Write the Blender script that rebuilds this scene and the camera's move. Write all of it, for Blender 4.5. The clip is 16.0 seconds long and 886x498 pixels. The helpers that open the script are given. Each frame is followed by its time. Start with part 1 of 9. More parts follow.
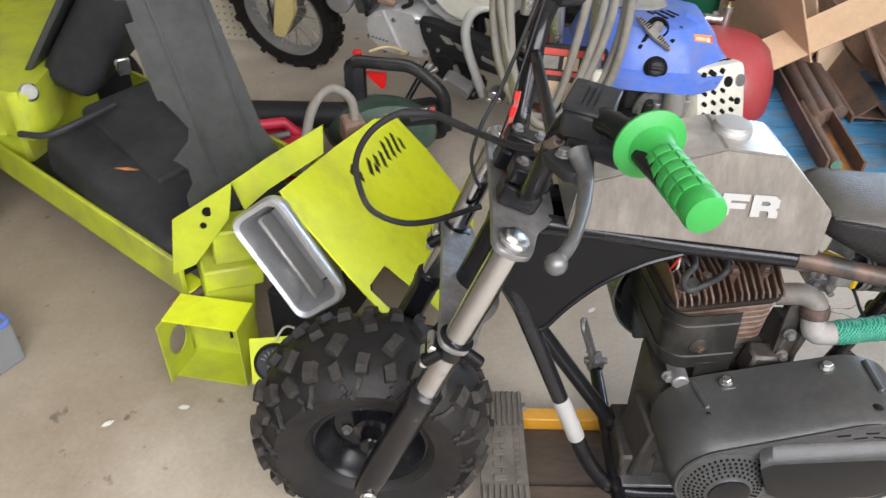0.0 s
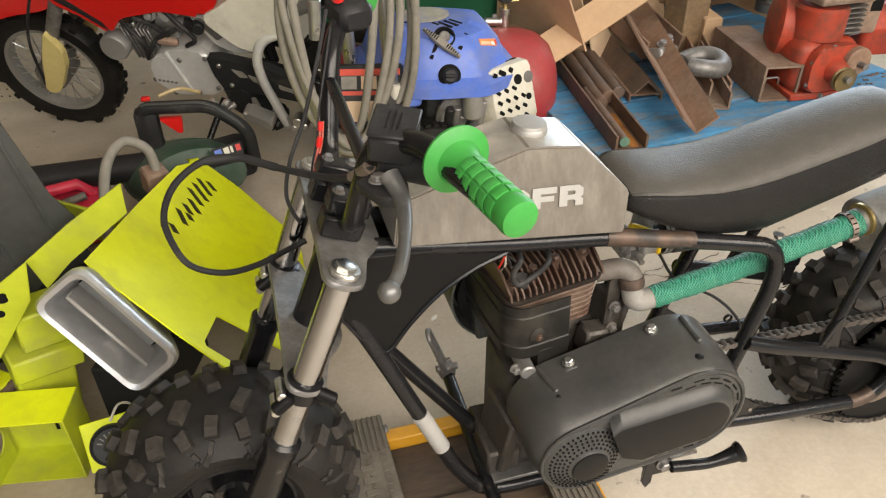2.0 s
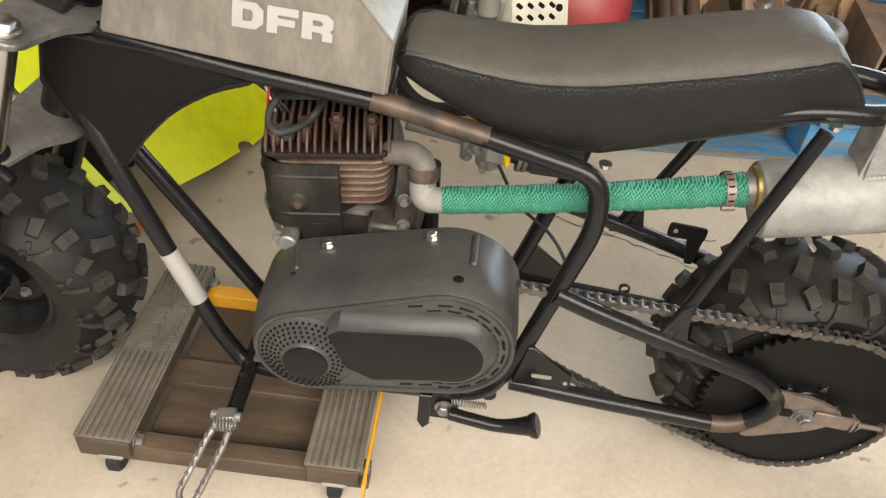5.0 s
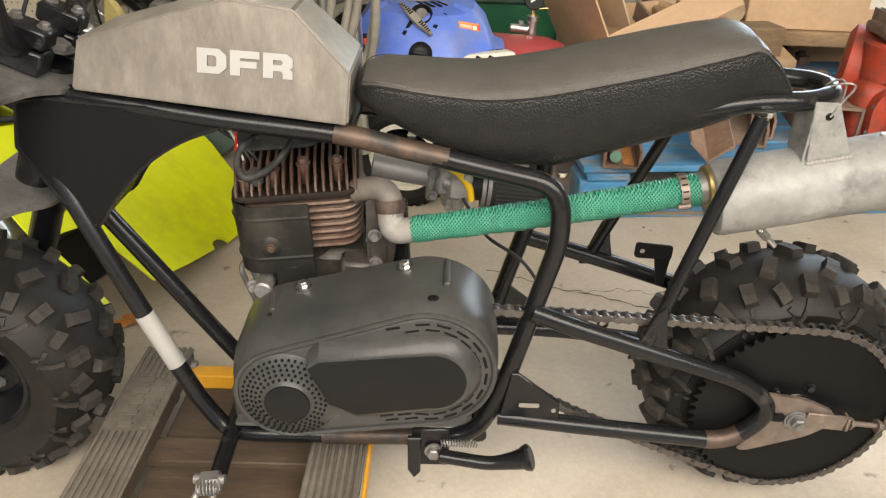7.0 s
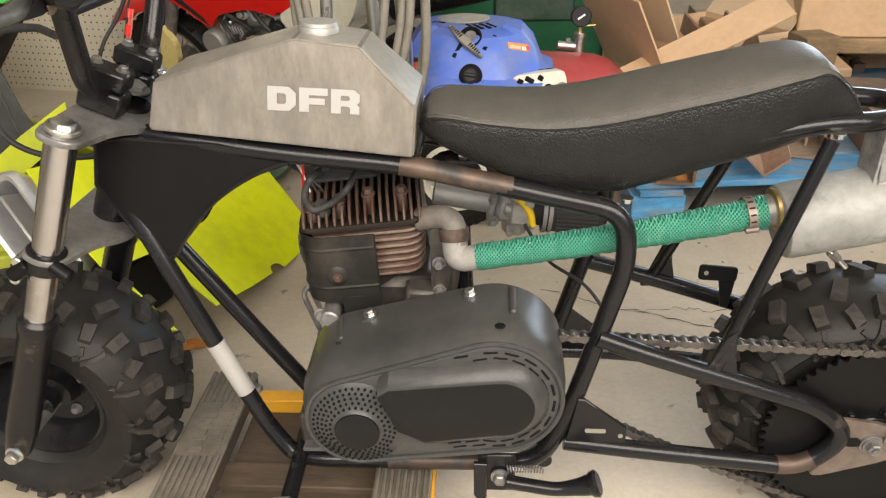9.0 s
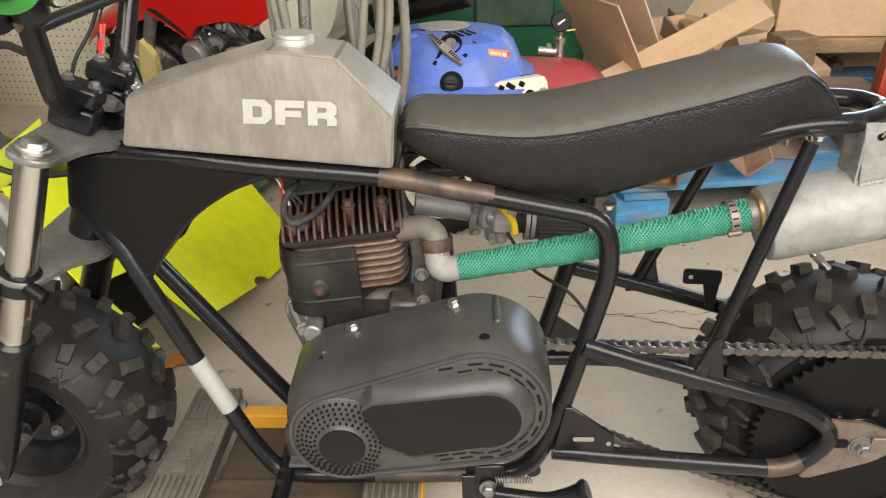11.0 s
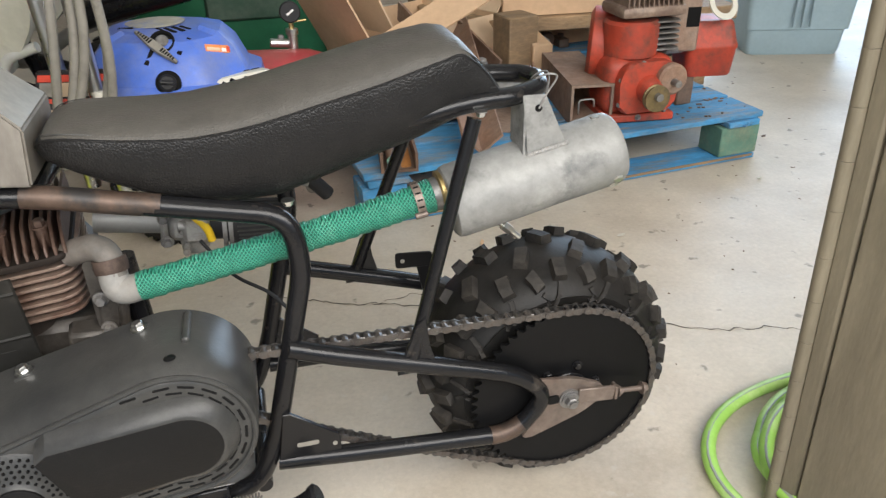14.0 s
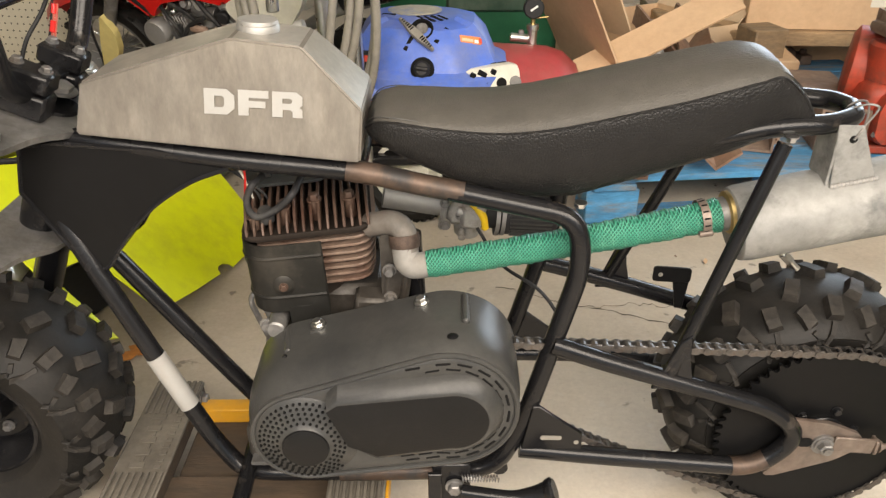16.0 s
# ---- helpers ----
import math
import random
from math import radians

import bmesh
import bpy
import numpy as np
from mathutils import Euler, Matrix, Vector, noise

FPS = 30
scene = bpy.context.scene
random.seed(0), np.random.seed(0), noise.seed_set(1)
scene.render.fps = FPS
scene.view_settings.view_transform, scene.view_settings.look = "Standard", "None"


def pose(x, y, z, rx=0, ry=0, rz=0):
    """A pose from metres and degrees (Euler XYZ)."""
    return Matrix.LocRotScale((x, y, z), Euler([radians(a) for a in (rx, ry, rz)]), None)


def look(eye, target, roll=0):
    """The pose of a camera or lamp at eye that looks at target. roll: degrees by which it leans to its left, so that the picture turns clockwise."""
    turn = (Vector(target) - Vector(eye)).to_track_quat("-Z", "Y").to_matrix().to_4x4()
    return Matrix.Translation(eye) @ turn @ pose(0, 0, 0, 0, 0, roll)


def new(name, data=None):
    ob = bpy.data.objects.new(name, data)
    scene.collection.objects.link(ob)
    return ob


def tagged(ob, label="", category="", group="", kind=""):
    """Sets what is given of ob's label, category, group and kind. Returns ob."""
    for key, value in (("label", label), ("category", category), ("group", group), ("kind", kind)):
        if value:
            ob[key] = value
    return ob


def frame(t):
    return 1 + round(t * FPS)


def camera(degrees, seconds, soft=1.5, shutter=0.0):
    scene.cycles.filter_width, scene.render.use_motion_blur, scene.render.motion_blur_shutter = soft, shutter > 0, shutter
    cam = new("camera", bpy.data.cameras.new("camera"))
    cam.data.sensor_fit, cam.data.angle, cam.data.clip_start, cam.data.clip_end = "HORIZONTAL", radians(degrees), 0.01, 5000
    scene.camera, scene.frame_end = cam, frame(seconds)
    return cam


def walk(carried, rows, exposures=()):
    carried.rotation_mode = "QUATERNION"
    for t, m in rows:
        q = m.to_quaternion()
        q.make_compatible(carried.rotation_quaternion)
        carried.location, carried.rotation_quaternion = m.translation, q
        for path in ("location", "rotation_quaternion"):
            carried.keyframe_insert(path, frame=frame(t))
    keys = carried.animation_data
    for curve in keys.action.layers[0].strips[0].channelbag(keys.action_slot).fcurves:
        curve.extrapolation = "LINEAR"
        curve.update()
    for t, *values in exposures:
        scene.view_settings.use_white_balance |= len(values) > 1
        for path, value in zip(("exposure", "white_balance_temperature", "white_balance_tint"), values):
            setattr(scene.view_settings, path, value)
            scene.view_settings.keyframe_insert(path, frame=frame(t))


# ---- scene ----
cam = camera(62.1, 16.0, soft=1.25, shutter=0.3)
PATH = [
    (0, (-0.443, -0.717, 1.011), (-0.452, 0.886, -0.185), 0.9),
    (0.5, (-0.451, -0.7, 1.022), (-0.302, 0.927, -0.132), -0.7),
    (1, (-0.449, -0.705, 1.022), (-0.126, 0.895, -0.134), -1.3),
    (1.5, (-0.442, -0.708, 1.021), (-0.037, 0.873, -0.135), -1.0),
    (2, (-0.438, -0.707, 1.019), (0.001, 0.862, -0.141), -0.4),
    (2.5, (-0.431, -0.704, 1.018), (0.018, 0.851, -0.157), 0.2),
    (3, (-0.373, -0.705, 1.008), (0.027, 0.826, -0.215), 1.8),
    (3.5, (-0.156, -0.728, 0.997), (0.124, 0.781, -0.285), 4.6),
    (4, (-0.045, -0.661, 0.99), (0.166, 0.83, -0.327), 6.9),
    (4.5, (0.019, -0.656, 0.95), (0.123, 0.833, -0.38), 9.3),
    (4.7, (0.037, -0.673, 0.918), (0.047, 0.827, -0.404), 7.9),
    (6.8, (0.061, -0.782, 0.784), (0.068, 0.959, -0.201), 1.7),
    (7, (0.065, -0.785, 0.788), (0.07, 0.957, -0.195), 1.5),
    (7.5, (0.053, -0.786, 0.787), (0.033, 0.959, -0.19), 1.1),
    (8, (0.042, -0.787, 0.796), (-0.024, 0.965, -0.168), 0.3),
    (10.3, (0.038, -0.78, 0.809), (-0.064, 0.98, -0.134), -2.1),
    (10.5, (0.04, -0.781, 0.808), (-0.054, 0.983, -0.13), -2.1),
    (11, (0.045, -0.774, 0.807), (-0.03, 0.99, -0.133), -2.1),
    (11.5, (0.046, -0.771, 0.802), (-0.019, 0.989, -0.146), -2.0),
    (12, (0.049, -0.77, 0.799), (0.0, 0.988, -0.154), -2.0),
    (12.5, (0.057, -0.769, 0.799), (0.06, 0.987, -0.16), -2.1),
    (13, (0.075, -0.762, 0.806), (0.162, 0.988, -0.157), -2.1),
    (13.5, (0.134, -0.751, 0.807), (0.392, 0.985, -0.152), -2.0),
    (14, (0.171, -0.756, 0.794), (0.611, 0.935, -0.179), -1.3),
    (14.5, (0.168, -0.753, 0.788), (0.636, 0.92, -0.204), -1.1),
    (15, (0.14, -0.743, 0.815), (0.513, 0.957, -0.171), -0.3),
    (15.5, (0.054, -0.752, 0.83), (0.18, 0.994, -0.137), 0.1),
    (16, (0.045, -0.75, 0.812), (0.054, 0.991, -0.172), -0.1),
]
# stops, kelvin and tint as the clip's camera balances its picture
BALANCE = [(0, 0.82, 6000, 14), (0.6, 0.78, 6500, 12), (1.5, 0.62, 7050, 12), (3, 0.54, 7050, 12), (4.5, 0.60, 7000, 12), (8, 0.66, 7050, 12), (11, 0.70, 6750, 12), (13.2, 0.60, 6400, 11), (14.5, 0.44, 6250, 10), (15.2, 0.54, 6500, 11), (16, 0.66, 7200, 13)]
walk(cam, [(t, look(eye, target, roll)) for t, eye, target, roll in PATH], BALANCE)

# ---- daylight through the open doors ----
world = bpy.data.worlds.new("sky")
scene.world = world
world.use_nodes = True
sky = world.node_tree.nodes.new("ShaderNodeTexSky")
sky.sky_type, sky.sun_disc = "NISHITA", False
sky.sun_elevation, sky.sun_rotation = radians(62), radians(76)
world.node_tree.links.new(sky.outputs[0], world.node_tree.nodes["Background"].inputs[0])
world.node_tree.nodes["Background"].inputs[1].default_value = 0.12

sun = new("sun", bpy.data.lights.new("sun", "SUN"))
sun.data.energy, sun.data.angle, sun.data.color = 3.0, radians(0.5), (1.0, 0.95, 0.88)
sun.matrix_basis = look((8, 2, 16), (0, 0, 0))


def opening_light(name, at, target, w, h, watts, color):
    ob = new(name, bpy.data.lights.new(name, "AREA"))
    ob.data.shape, ob.data.size, ob.data.size_y, ob.data.energy, ob.data.color = "RECTANGLE", w, h, watts, color
    ob.matrix_basis = look(at, target)
    return ob


# the wide door behind the camera and the side door beyond the pallet
opening_light("front_door_daylight", (0.6, -1.82, 1.78), (0.2, 0.3, 0.15), 3.9, 1.15, 112, (1.0, 0.94, 0.85))
opening_light("rear_door_daylight", (3.2, 3.5, 1.4), (1.0, 0.6, 0.3), 2.3, 2.1, 76, (0.66, 0.83, 1.0))



# ---- small building kit ----
from mathutils.bvhtree import BVHTree


def part(name, bm, material, parent, label="", kind="", smooth=True, angle=38):
    """Links a bmesh as one mesh object under a thing or a part."""
    if smooth:
        bm.normal_update()
        lim = radians(angle)
        for f in bm.faces:
            f.smooth = True
        for e in bm.edges:
            if len(e.link_faces) == 2 and e.calc_face_angle(0.0) > lim:
                e.smooth = False
    me = bpy.data.meshes.new(name)
    bm.to_mesh(me)
    bm.free()
    mats = material if isinstance(material, (list, tuple)) else [material]
    for m in mats:
        me.materials.append(m)
    ob = new(name, me)
    if parent is not None:
        ob.parent = parent
        ob.matrix_parent_inverse = parent_world(parent).inverted()
    return tagged(ob, label=label, kind=kind)


def parent_world(ob):
    m = ob.matrix_basis.copy()
    while ob.parent is not None:
        m = ob.parent.matrix_basis @ ob.matrix_parent_inverse @ m
        ob = ob.parent
    return m


def thing(name, at, label, category, group="", kind=""):
    ob = new(name)
    ob.empty_display_size = 0.05
    ob.location = at
    return tagged(ob, label=label, category=category, group=group, kind=kind)


def solo(name, bm, material, label, category, group="", kind="", **kw):
    ob = part(name, bm, material, None, label, kind, **kw)
    return tagged(ob, category=category, group=group)


def piece(name, mesh, parent, m):
    """One more object on a shared mesh, under its part."""
    ob = new(name, mesh)
    ob.parent = parent
    ob.matrix_parent_inverse = parent_world(parent).inverted()
    ob.matrix_basis = m
    return ob


def V(*a):
    return Vector(a)


def frame_of(d):
    """A turn whose z axis points along d."""
    d = Vector(d).normalized()
    return d.to_track_quat("Z", "Y").to_matrix().to_4x4()


def add_box(bm, size, m=None, bevel=0.0, seg=1, mat=0):
    m = m or Matrix()
    g = bmesh.ops.create_cube(bm, size=1.0, matrix=m @ Matrix.Diagonal((*size, 1)))
    vs = g["verts"]
    fs = {f for v in vs for f in v.link_faces}
    for f in fs:
        f.material_index = mat
    if bevel > 0:
        es = list({e for v in vs for e in v.link_edges})
        r = bmesh.ops.bevel(bm, geom=es, offset=bevel, segments=seg, affect="EDGES", profile=0.5)
        for f in r["faces"]:
            f.material_index = mat
    return bm


def add_cyl(bm, p0, p1, r0, r1=None, seg=20, bevel=0.0, mat=0, caps=True):
    p0, p1 = Vector(p0), Vector(p1)
    r1 = r0 if r1 is None else r1
    d = p1 - p0
    L = d.length
    prof = [(r0, 0.0), (r1, L)]
    if bevel > 0:
        b = min(bevel, 0.45 * L)
        prof = [(max(r0 - b, 1e-4), 0), (r0, b), (r1, L - b), (max(r1 - b, 1e-4), L)]
    return add_lathe(bm, prof, Matrix.Translation(p0) @ frame_of(d), seg, caps, mat)


def add_lathe(bm, prof, m, seg=24, caps=True, mat=0):
    """Turns a profile of (radius, height) round the z axis of m."""
    rings = []
    for r, h in prof:
        rings.append([bm.verts.new(m @ V(r * math.cos(2 * math.pi * i / seg), r * math.sin(2 * math.pi * i / seg), h)) for i in range(seg)])
    for a, b in zip(rings, rings[1:]):
        for i in range(seg):
            j = (i + 1) % seg
            f = bm.faces.new((a[i], a[j], b[j], b[i]))
            f.material_index = mat
    if caps:
        f = bm.faces.new(rings[0][::-1])
        f.material_index = mat
        f = bm.faces.new(rings[-1])
        f.material_index = mat
    return bm


def add_ring(bm, prof, m, seg=48, mat=0):
    """A closed profile of (radius, height) turned round the z axis of m."""
    rings = []
    for r, h in prof:
        rings.append([bm.verts.new(m @ V(r * math.cos(2 * math.pi * i / seg), r * math.sin(2 * math.pi * i / seg), h)) for i in range(seg)])
    n = len(rings)
    for k in range(n):
        a, b = rings[k], rings[(k + 1) % n]
        for i in range(seg):
            j = (i + 1) % seg
            f = bm.faces.new((a[i], a[j], b[j], b[i]))
            f.material_index = mat
    return bm


def fillet(points, radius, steps=6):
    """Rounds the inner corners of a polyline."""
    pts = [Vector(p) for p in points]
    out = [pts[0]]
    for a, b, c in zip(pts, pts[1:], pts[2:]):
        d0, d1 = (a - b), (c - b)
        cut = min(radius, d0.length * 0.48, d1.length * 0.48)
        s, e = b + d0.normalized() * cut, b + d1.normalized() * cut
        for k in range(steps + 1):
            u = k / steps
            out.append((1 - u) ** 2 * s + 2 * u * (1 - u) * b + u * u * e)
    out.append(pts[-1])
    return out


def spline(points, steps=8):
    """A smooth curve through the points."""
    p = [Vector(q) for q in points]
    p = [2 * p[0] - p[1]] + p + [2 * p[-1] - p[-2]]
    out = []
    for i in range(1, len(p) - 2):
        a, b, c, d = p[i - 1], p[i], p[i + 1], p[i + 2]
        for k in range(steps):
            t = k / steps
            out.append(0.5 * ((2 * b) + (c - a) * t + (2 * a - 5 * b + 4 * c - d) * t * t + (3 * b - a - 3 * c + d) * t**3))
    out.append(p[-2])
    return out


def add_tube(bm, pts, r, seg=12, caps=True, mat=0, closed=False):
    """Sweeps a circle along points; r may be a list."""
    pts = [Vector(p) for p in pts]
    n = len(pts)
    rr = r if isinstance(r, (list, tuple)) else [r] * n
    tang = []
    for i in range(n):
        a = pts[(i - 1) % n] if (closed or i > 0) else pts[i]
        b = pts[(i + 1) % n] if (closed or i < n - 1) else pts[i]
        tang.append((b - a).normalized())
    up = tang[0].orthogonal().normalized()
    rings = []
    for i in range(n):
        up = (up - tang[i] * up.dot(tang[i])).normalized()
        side = tang[i].cross(up)
        rings.append([bm.verts.new(pts[i] + (up * math.cos(2 * math.pi * k / seg) + side * math.sin(2 * math.pi * k / seg)) * rr[i]) for k in range(seg)])
    for i in range(n if closed else n - 1):
        a, b = rings[i], rings[(i + 1) % n]
        for k in range(seg):
            j = (k + 1) % seg
            f = bm.faces.new((a[k], a[j], b[j], b[k]))
            f.material_index = mat
    if caps and not closed:
        f = bm.faces.new(rings[0][::-1])
        f.material_index = mat
        f = bm.faces.new(rings[-1])
        f.material_index = mat
    return bm


def add_plate(bm, poly, thick, m, mat=0, bevel=0.0):
    """A polygon in the xy plane of m, with thickness along z (centred)."""
    lo = [bm.verts.new(m @ V(x, y, -thick / 2)) for x, y in poly]
    hi = [bm.verts.new(m @ V(x, y, thick / 2)) for x, y in poly]
    n = len(poly)
    fs = [bm.faces.new(lo[::-1]), bm.faces.new(hi)]
    for i in range(n):
        j = (i + 1) % n
        fs.append(bm.faces.new((lo[i], lo[j], hi[j], hi[i])))
    for f in fs:
        f.material_index = mat
    if bevel > 0:
        es = [e for e in fs[0].edges] + [e for e in fs[1].edges]
        r = bmesh.ops.bevel(bm, geom=es, offset=bevel, segments=1, affect="EDGES")
        for f in r["faces"]:
            f.material_index = mat
    return bm


XZ = Matrix(((1, 0, 0, 0), (0, 0, -1, 0), (0, 1, 0, 0), (0, 0, 0, 1)))  # plane coordinates (x, z), thickness along -y


def xz(y):
    return Matrix.Translation((0, y, 0)) @ XZ


def round_poly(poly, radius, steps=4):
    pts = [V(x, y, 0) for x, y in poly]
    n = len(pts)
    out = []
    for i in range(n):
        a, b, c = pts[i - 1], pts[i], pts[(i + 1) % n]
        d0, d1 = a - b, c - b
        cut = min(radius, d0.length * 0.45, d1.length * 0.45)
        s, e = b + d0.normalized() * cut, b + d1.normalized() * cut
        for k in range(steps + 1):
            u = k / steps
            q = (1 - u) ** 2 * s + 2 * u * (1 - u) * b + u * u * e
            out.append((q.x, q.y))
    return out


def add_hex(bm, p, d, r, h, mat=0):
    """A hexagon bolt head with a washer, standing on p along d."""
    p, d = Vector(p), Vector(d).normalized()
    add_cyl(bm, p, p + d * h * 0.25, r * 1.35, seg=16, mat=mat)
    m = Matrix.Translation(p + d * h * 0.25) @ frame_of(d)
    return add_lathe(bm, [(r, 0), (r, h * 0.65), (r * 0.82, h * 0.8)], m, 6, True, mat)


def loft(bm, sections, closed_ends=True, mat=0):
    """Joins rings of equal count."""
    rings = [[bm.verts.new(p) for p in s] for s in sections]
    n = len(rings[0])
    for a, b in zip(rings, rings[1:]):
        for i in range(n):
            j = (i + 1) % n
            f = bm.faces.new((a[i], a[j], b[j], b[i]))
            f.material_index = mat
    if closed_ends:
        bm.faces.new(rings[0][::-1]).material_index = mat
        bm.faces.new(rings[-1]).material_index = mat
    return bm


def B():
    return bmesh.new()


# ---- materials ----
def surface(name, base, rough=0.5, metal=0.0, tone=0.15, scale=6.0, bump=0.1, bscale=80.0, second=None, amount=0.5, sharp=0.1, sscale=3.0, coat=0.0, rvar=0.12, spec=0.5, stretch=(1, 1, 1), rand=0.0):
    """A procedural surface: fine grain, slow tone changes, and patches of a second colour (dust, rust, wear)."""
    if max(base) < 0.06 and rough > 0.3:
        spec *= 0.4  # dull dark plastic and rubber
    m = bpy.data.materials.new(name)
    m.use_nodes = True
    nt = m.node_tree
    nodes, link = nt.nodes, nt.links.new
    b = nodes["Principled BSDF"]
    tc = nodes.new("ShaderNodeTexCoord")
    mp = nodes.new("ShaderNodeMapping")
    mp.inputs["Scale"].default_value = stretch
    link(tc.outputs["Object"], mp.inputs["Vector"])

    def noise_tex(s, detail=4, r=0.6):
        n = nodes.new("ShaderNodeTexNoise")
        n.inputs["Scale"].default_value, n.inputs["Detail"].default_value, n.inputs["Roughness"].default_value = s, detail, r
        link(mp.outputs[0], n.inputs["Vector"])
        return n

    slow = noise_tex(scale)
    fine = noise_tex(bscale, 3)
    ramp = nodes.new("ShaderNodeMapRange")
    ramp.inputs["From Min"].default_value, ramp.inputs["From Max"].default_value = 0.3, 0.7
    ramp.inputs["To Min"].default_value, ramp.inputs["To Max"].default_value = 1 - tone, 1 + tone
    link(slow.outputs["Fac"], ramp.inputs["Value"])
    mul = nodes.new("ShaderNodeMix")
    mul.data_type, mul.blend_type = "RGBA", "MULTIPLY"
    mul.inputs[0].default_value = 1.0
    mul.inputs[6].default_value = (*base, 1)
    link(ramp.outputs[0], mul.inputs[7])
    col = mul.outputs[2]
    if rand:
        oi = nodes.new("ShaderNodeObjectInfo")
        rr = nodes.new("ShaderNodeMapRange")
        rr.inputs["To Min"].default_value, rr.inputs["To Max"].default_value = 1 - rand, 1 + rand
        link(oi.outputs["Random"], rr.inputs["Value"])
        m2 = nodes.new("ShaderNodeMix")
        m2.data_type, m2.blend_type = "RGBA", "MULTIPLY"
        m2.inputs[0].default_value = 1.0
        link(col, m2.inputs[6])
        link(rr.outputs[0], m2.inputs[7])
        col = m2.outputs[2]
    fac = None
    if second:
        patch = noise_tex(sscale, 8, 0.7)
        pr = nodes.new("ShaderNodeMapRange")
        pr.inputs["From Min"].default_value, pr.inputs["From Max"].default_value = 0.5 + (0.5 - amount) * 0.5 - sharp, 0.5 + (0.5 - amount) * 0.5 + sharp
        link(patch.outputs["Fac"], pr.inputs["Value"])
        mx = nodes.new("ShaderNodeMix")
        mx.data_type = "RGBA"
        link(pr.outputs[0], mx.inputs[0])
        link(col, mx.inputs[6])
        mx.inputs[7].default_value = (*second, 1)
        col, fac = mx.outputs[2], pr.outputs[0]
    # fine mottling of the colour itself
    fr = nodes.new("ShaderNodeMapRange")
    fr.inputs["From Min"].default_value, fr.inputs["From Max"].default_value = 0.3, 0.7
    fr.inputs["To Min"].default_value, fr.inputs["To Max"].default_value = 1 - tone * 0.7, 1 + tone * 0.7
    link(noise_tex(min(bscale * 0.6, 130), 6, 0.75).outputs["Fac"], fr.inputs["Value"])
    m3 = nodes.new("ShaderNodeMix")
    m3.data_type, m3.blend_type = "RGBA", "MULTIPLY"
    m3.inputs[0].default_value = 1.0
    link(col, m3.inputs[6])
    link(fr.outputs[0], m3.inputs[7])
    col = m3.outputs[2]
    link(col, b.inputs["Base Color"])
    rm = nodes.new("ShaderNodeMapRange")
    rm.inputs["To Min"].default_value, rm.inputs["To Max"].default_value = max(rough - rvar, 0.03), min(rough + rvar, 1)
    link(slow.outputs["Fac"], rm.inputs["Value"])
    link(rm.outputs[0], b.inputs["Roughness"])
    if metal and fac is not None:
        mm = nodes.new("ShaderNodeMapRange")
        mm.inputs["To Min"].default_value, mm.inputs["To Max"].default_value = metal, metal * 0.2
        link(fac, mm.inputs["Value"])
        link(mm.outputs[0], b.inputs["Metallic"])
    else:
        b.inputs["Metallic"].default_value = metal
    b.inputs["Specular IOR Level"].default_value = spec
    b.inputs["Coat Weight"].default_value = coat
    if bump:
        bp = nodes.new("ShaderNodeBump")
        bp.inputs["Strength"].default_value, bp.inputs["Distance"].default_value = bump, 0.002
        link(fine.outputs["Fac"], bp.inputs["Height"])
        link(bp.outputs[0], b.inputs["Normal"])
    return m


BLACK_PAINT = surface("black_paint", (0.009, 0.009, 0.010), 0.24, spec=0.3, tone=0.2, bump=0.04, bscale=90, second=(0.05, 0.042, 0.035), amount=0.16, sharp=0.06, sscale=22, rvar=0.12)
BLACK_SATIN = surface("black_satin_panel", (0.006, 0.006, 0.0063), 0.42, tone=0.15, bump=0.04, spec=0.35)
BLACK_PLASTIC = surface("black_plastic", (0.02, 0.02, 0.021), 0.5, tone=0.2, bump=0.15, bscale=300, second=(0.07, 0.068, 0.062), amount=0.22, sscale=9)
COVER = surface("grey_black_moulded_plastic", (0.031, 0.0315, 0.0315), 0.30, spec=0.28, tone=0.15, bump=0.14, bscale=420, second=(0.062, 0.061, 0.057), amount=0.38, sharp=0.2, sscale=9, rvar=0.08)
# Darker copy of COVER: shade on the plateau, and small dark marks.
COVER_DARK = surface("plastic_shade_and_marks", (0.007, 0.007, 0.0073), 0.45, tone=0.15, bump=0.12, bscale=420, second=(0.018, 0.017, 0.016), amount=0.2, sscale=12)
VOID = surface("dark_hollow", (0.004, 0.004, 0.004), 0.8, bump=0)
RUBBER = surface("tyre_rubber", (0.011, 0.0108, 0.0105), 0.5, tone=0.25, scale=9, bump=0.2, bscale=220, second=(0.026, 0.023, 0.020), amount=0.28, sharp=0.2, sscale=11)
LUG = surface("tyre_lug_rubber", (0.018, 0.017, 0.016), 0.6, tone=0.3, scale=14, bump=0.25, bscale=200, second=(0.07, 0.061, 0.052), amount=0.26, sharp=0.2, sscale=16, rand=0.25)
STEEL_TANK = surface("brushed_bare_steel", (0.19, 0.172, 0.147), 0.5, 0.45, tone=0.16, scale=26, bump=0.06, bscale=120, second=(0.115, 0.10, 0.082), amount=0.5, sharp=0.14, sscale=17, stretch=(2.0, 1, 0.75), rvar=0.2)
# Paler copy of the bare steel, with the light on upward faces in its colour.
STEEL_LIGHT = surface("lit_bare_steel", (0.39, 0.372, 0.34), 0.45, 0.7, tone=0.15, scale=9, bump=0.1, bscale=120, second=(0.45, 0.4, 0.34), amount=0.25, sscale=7)
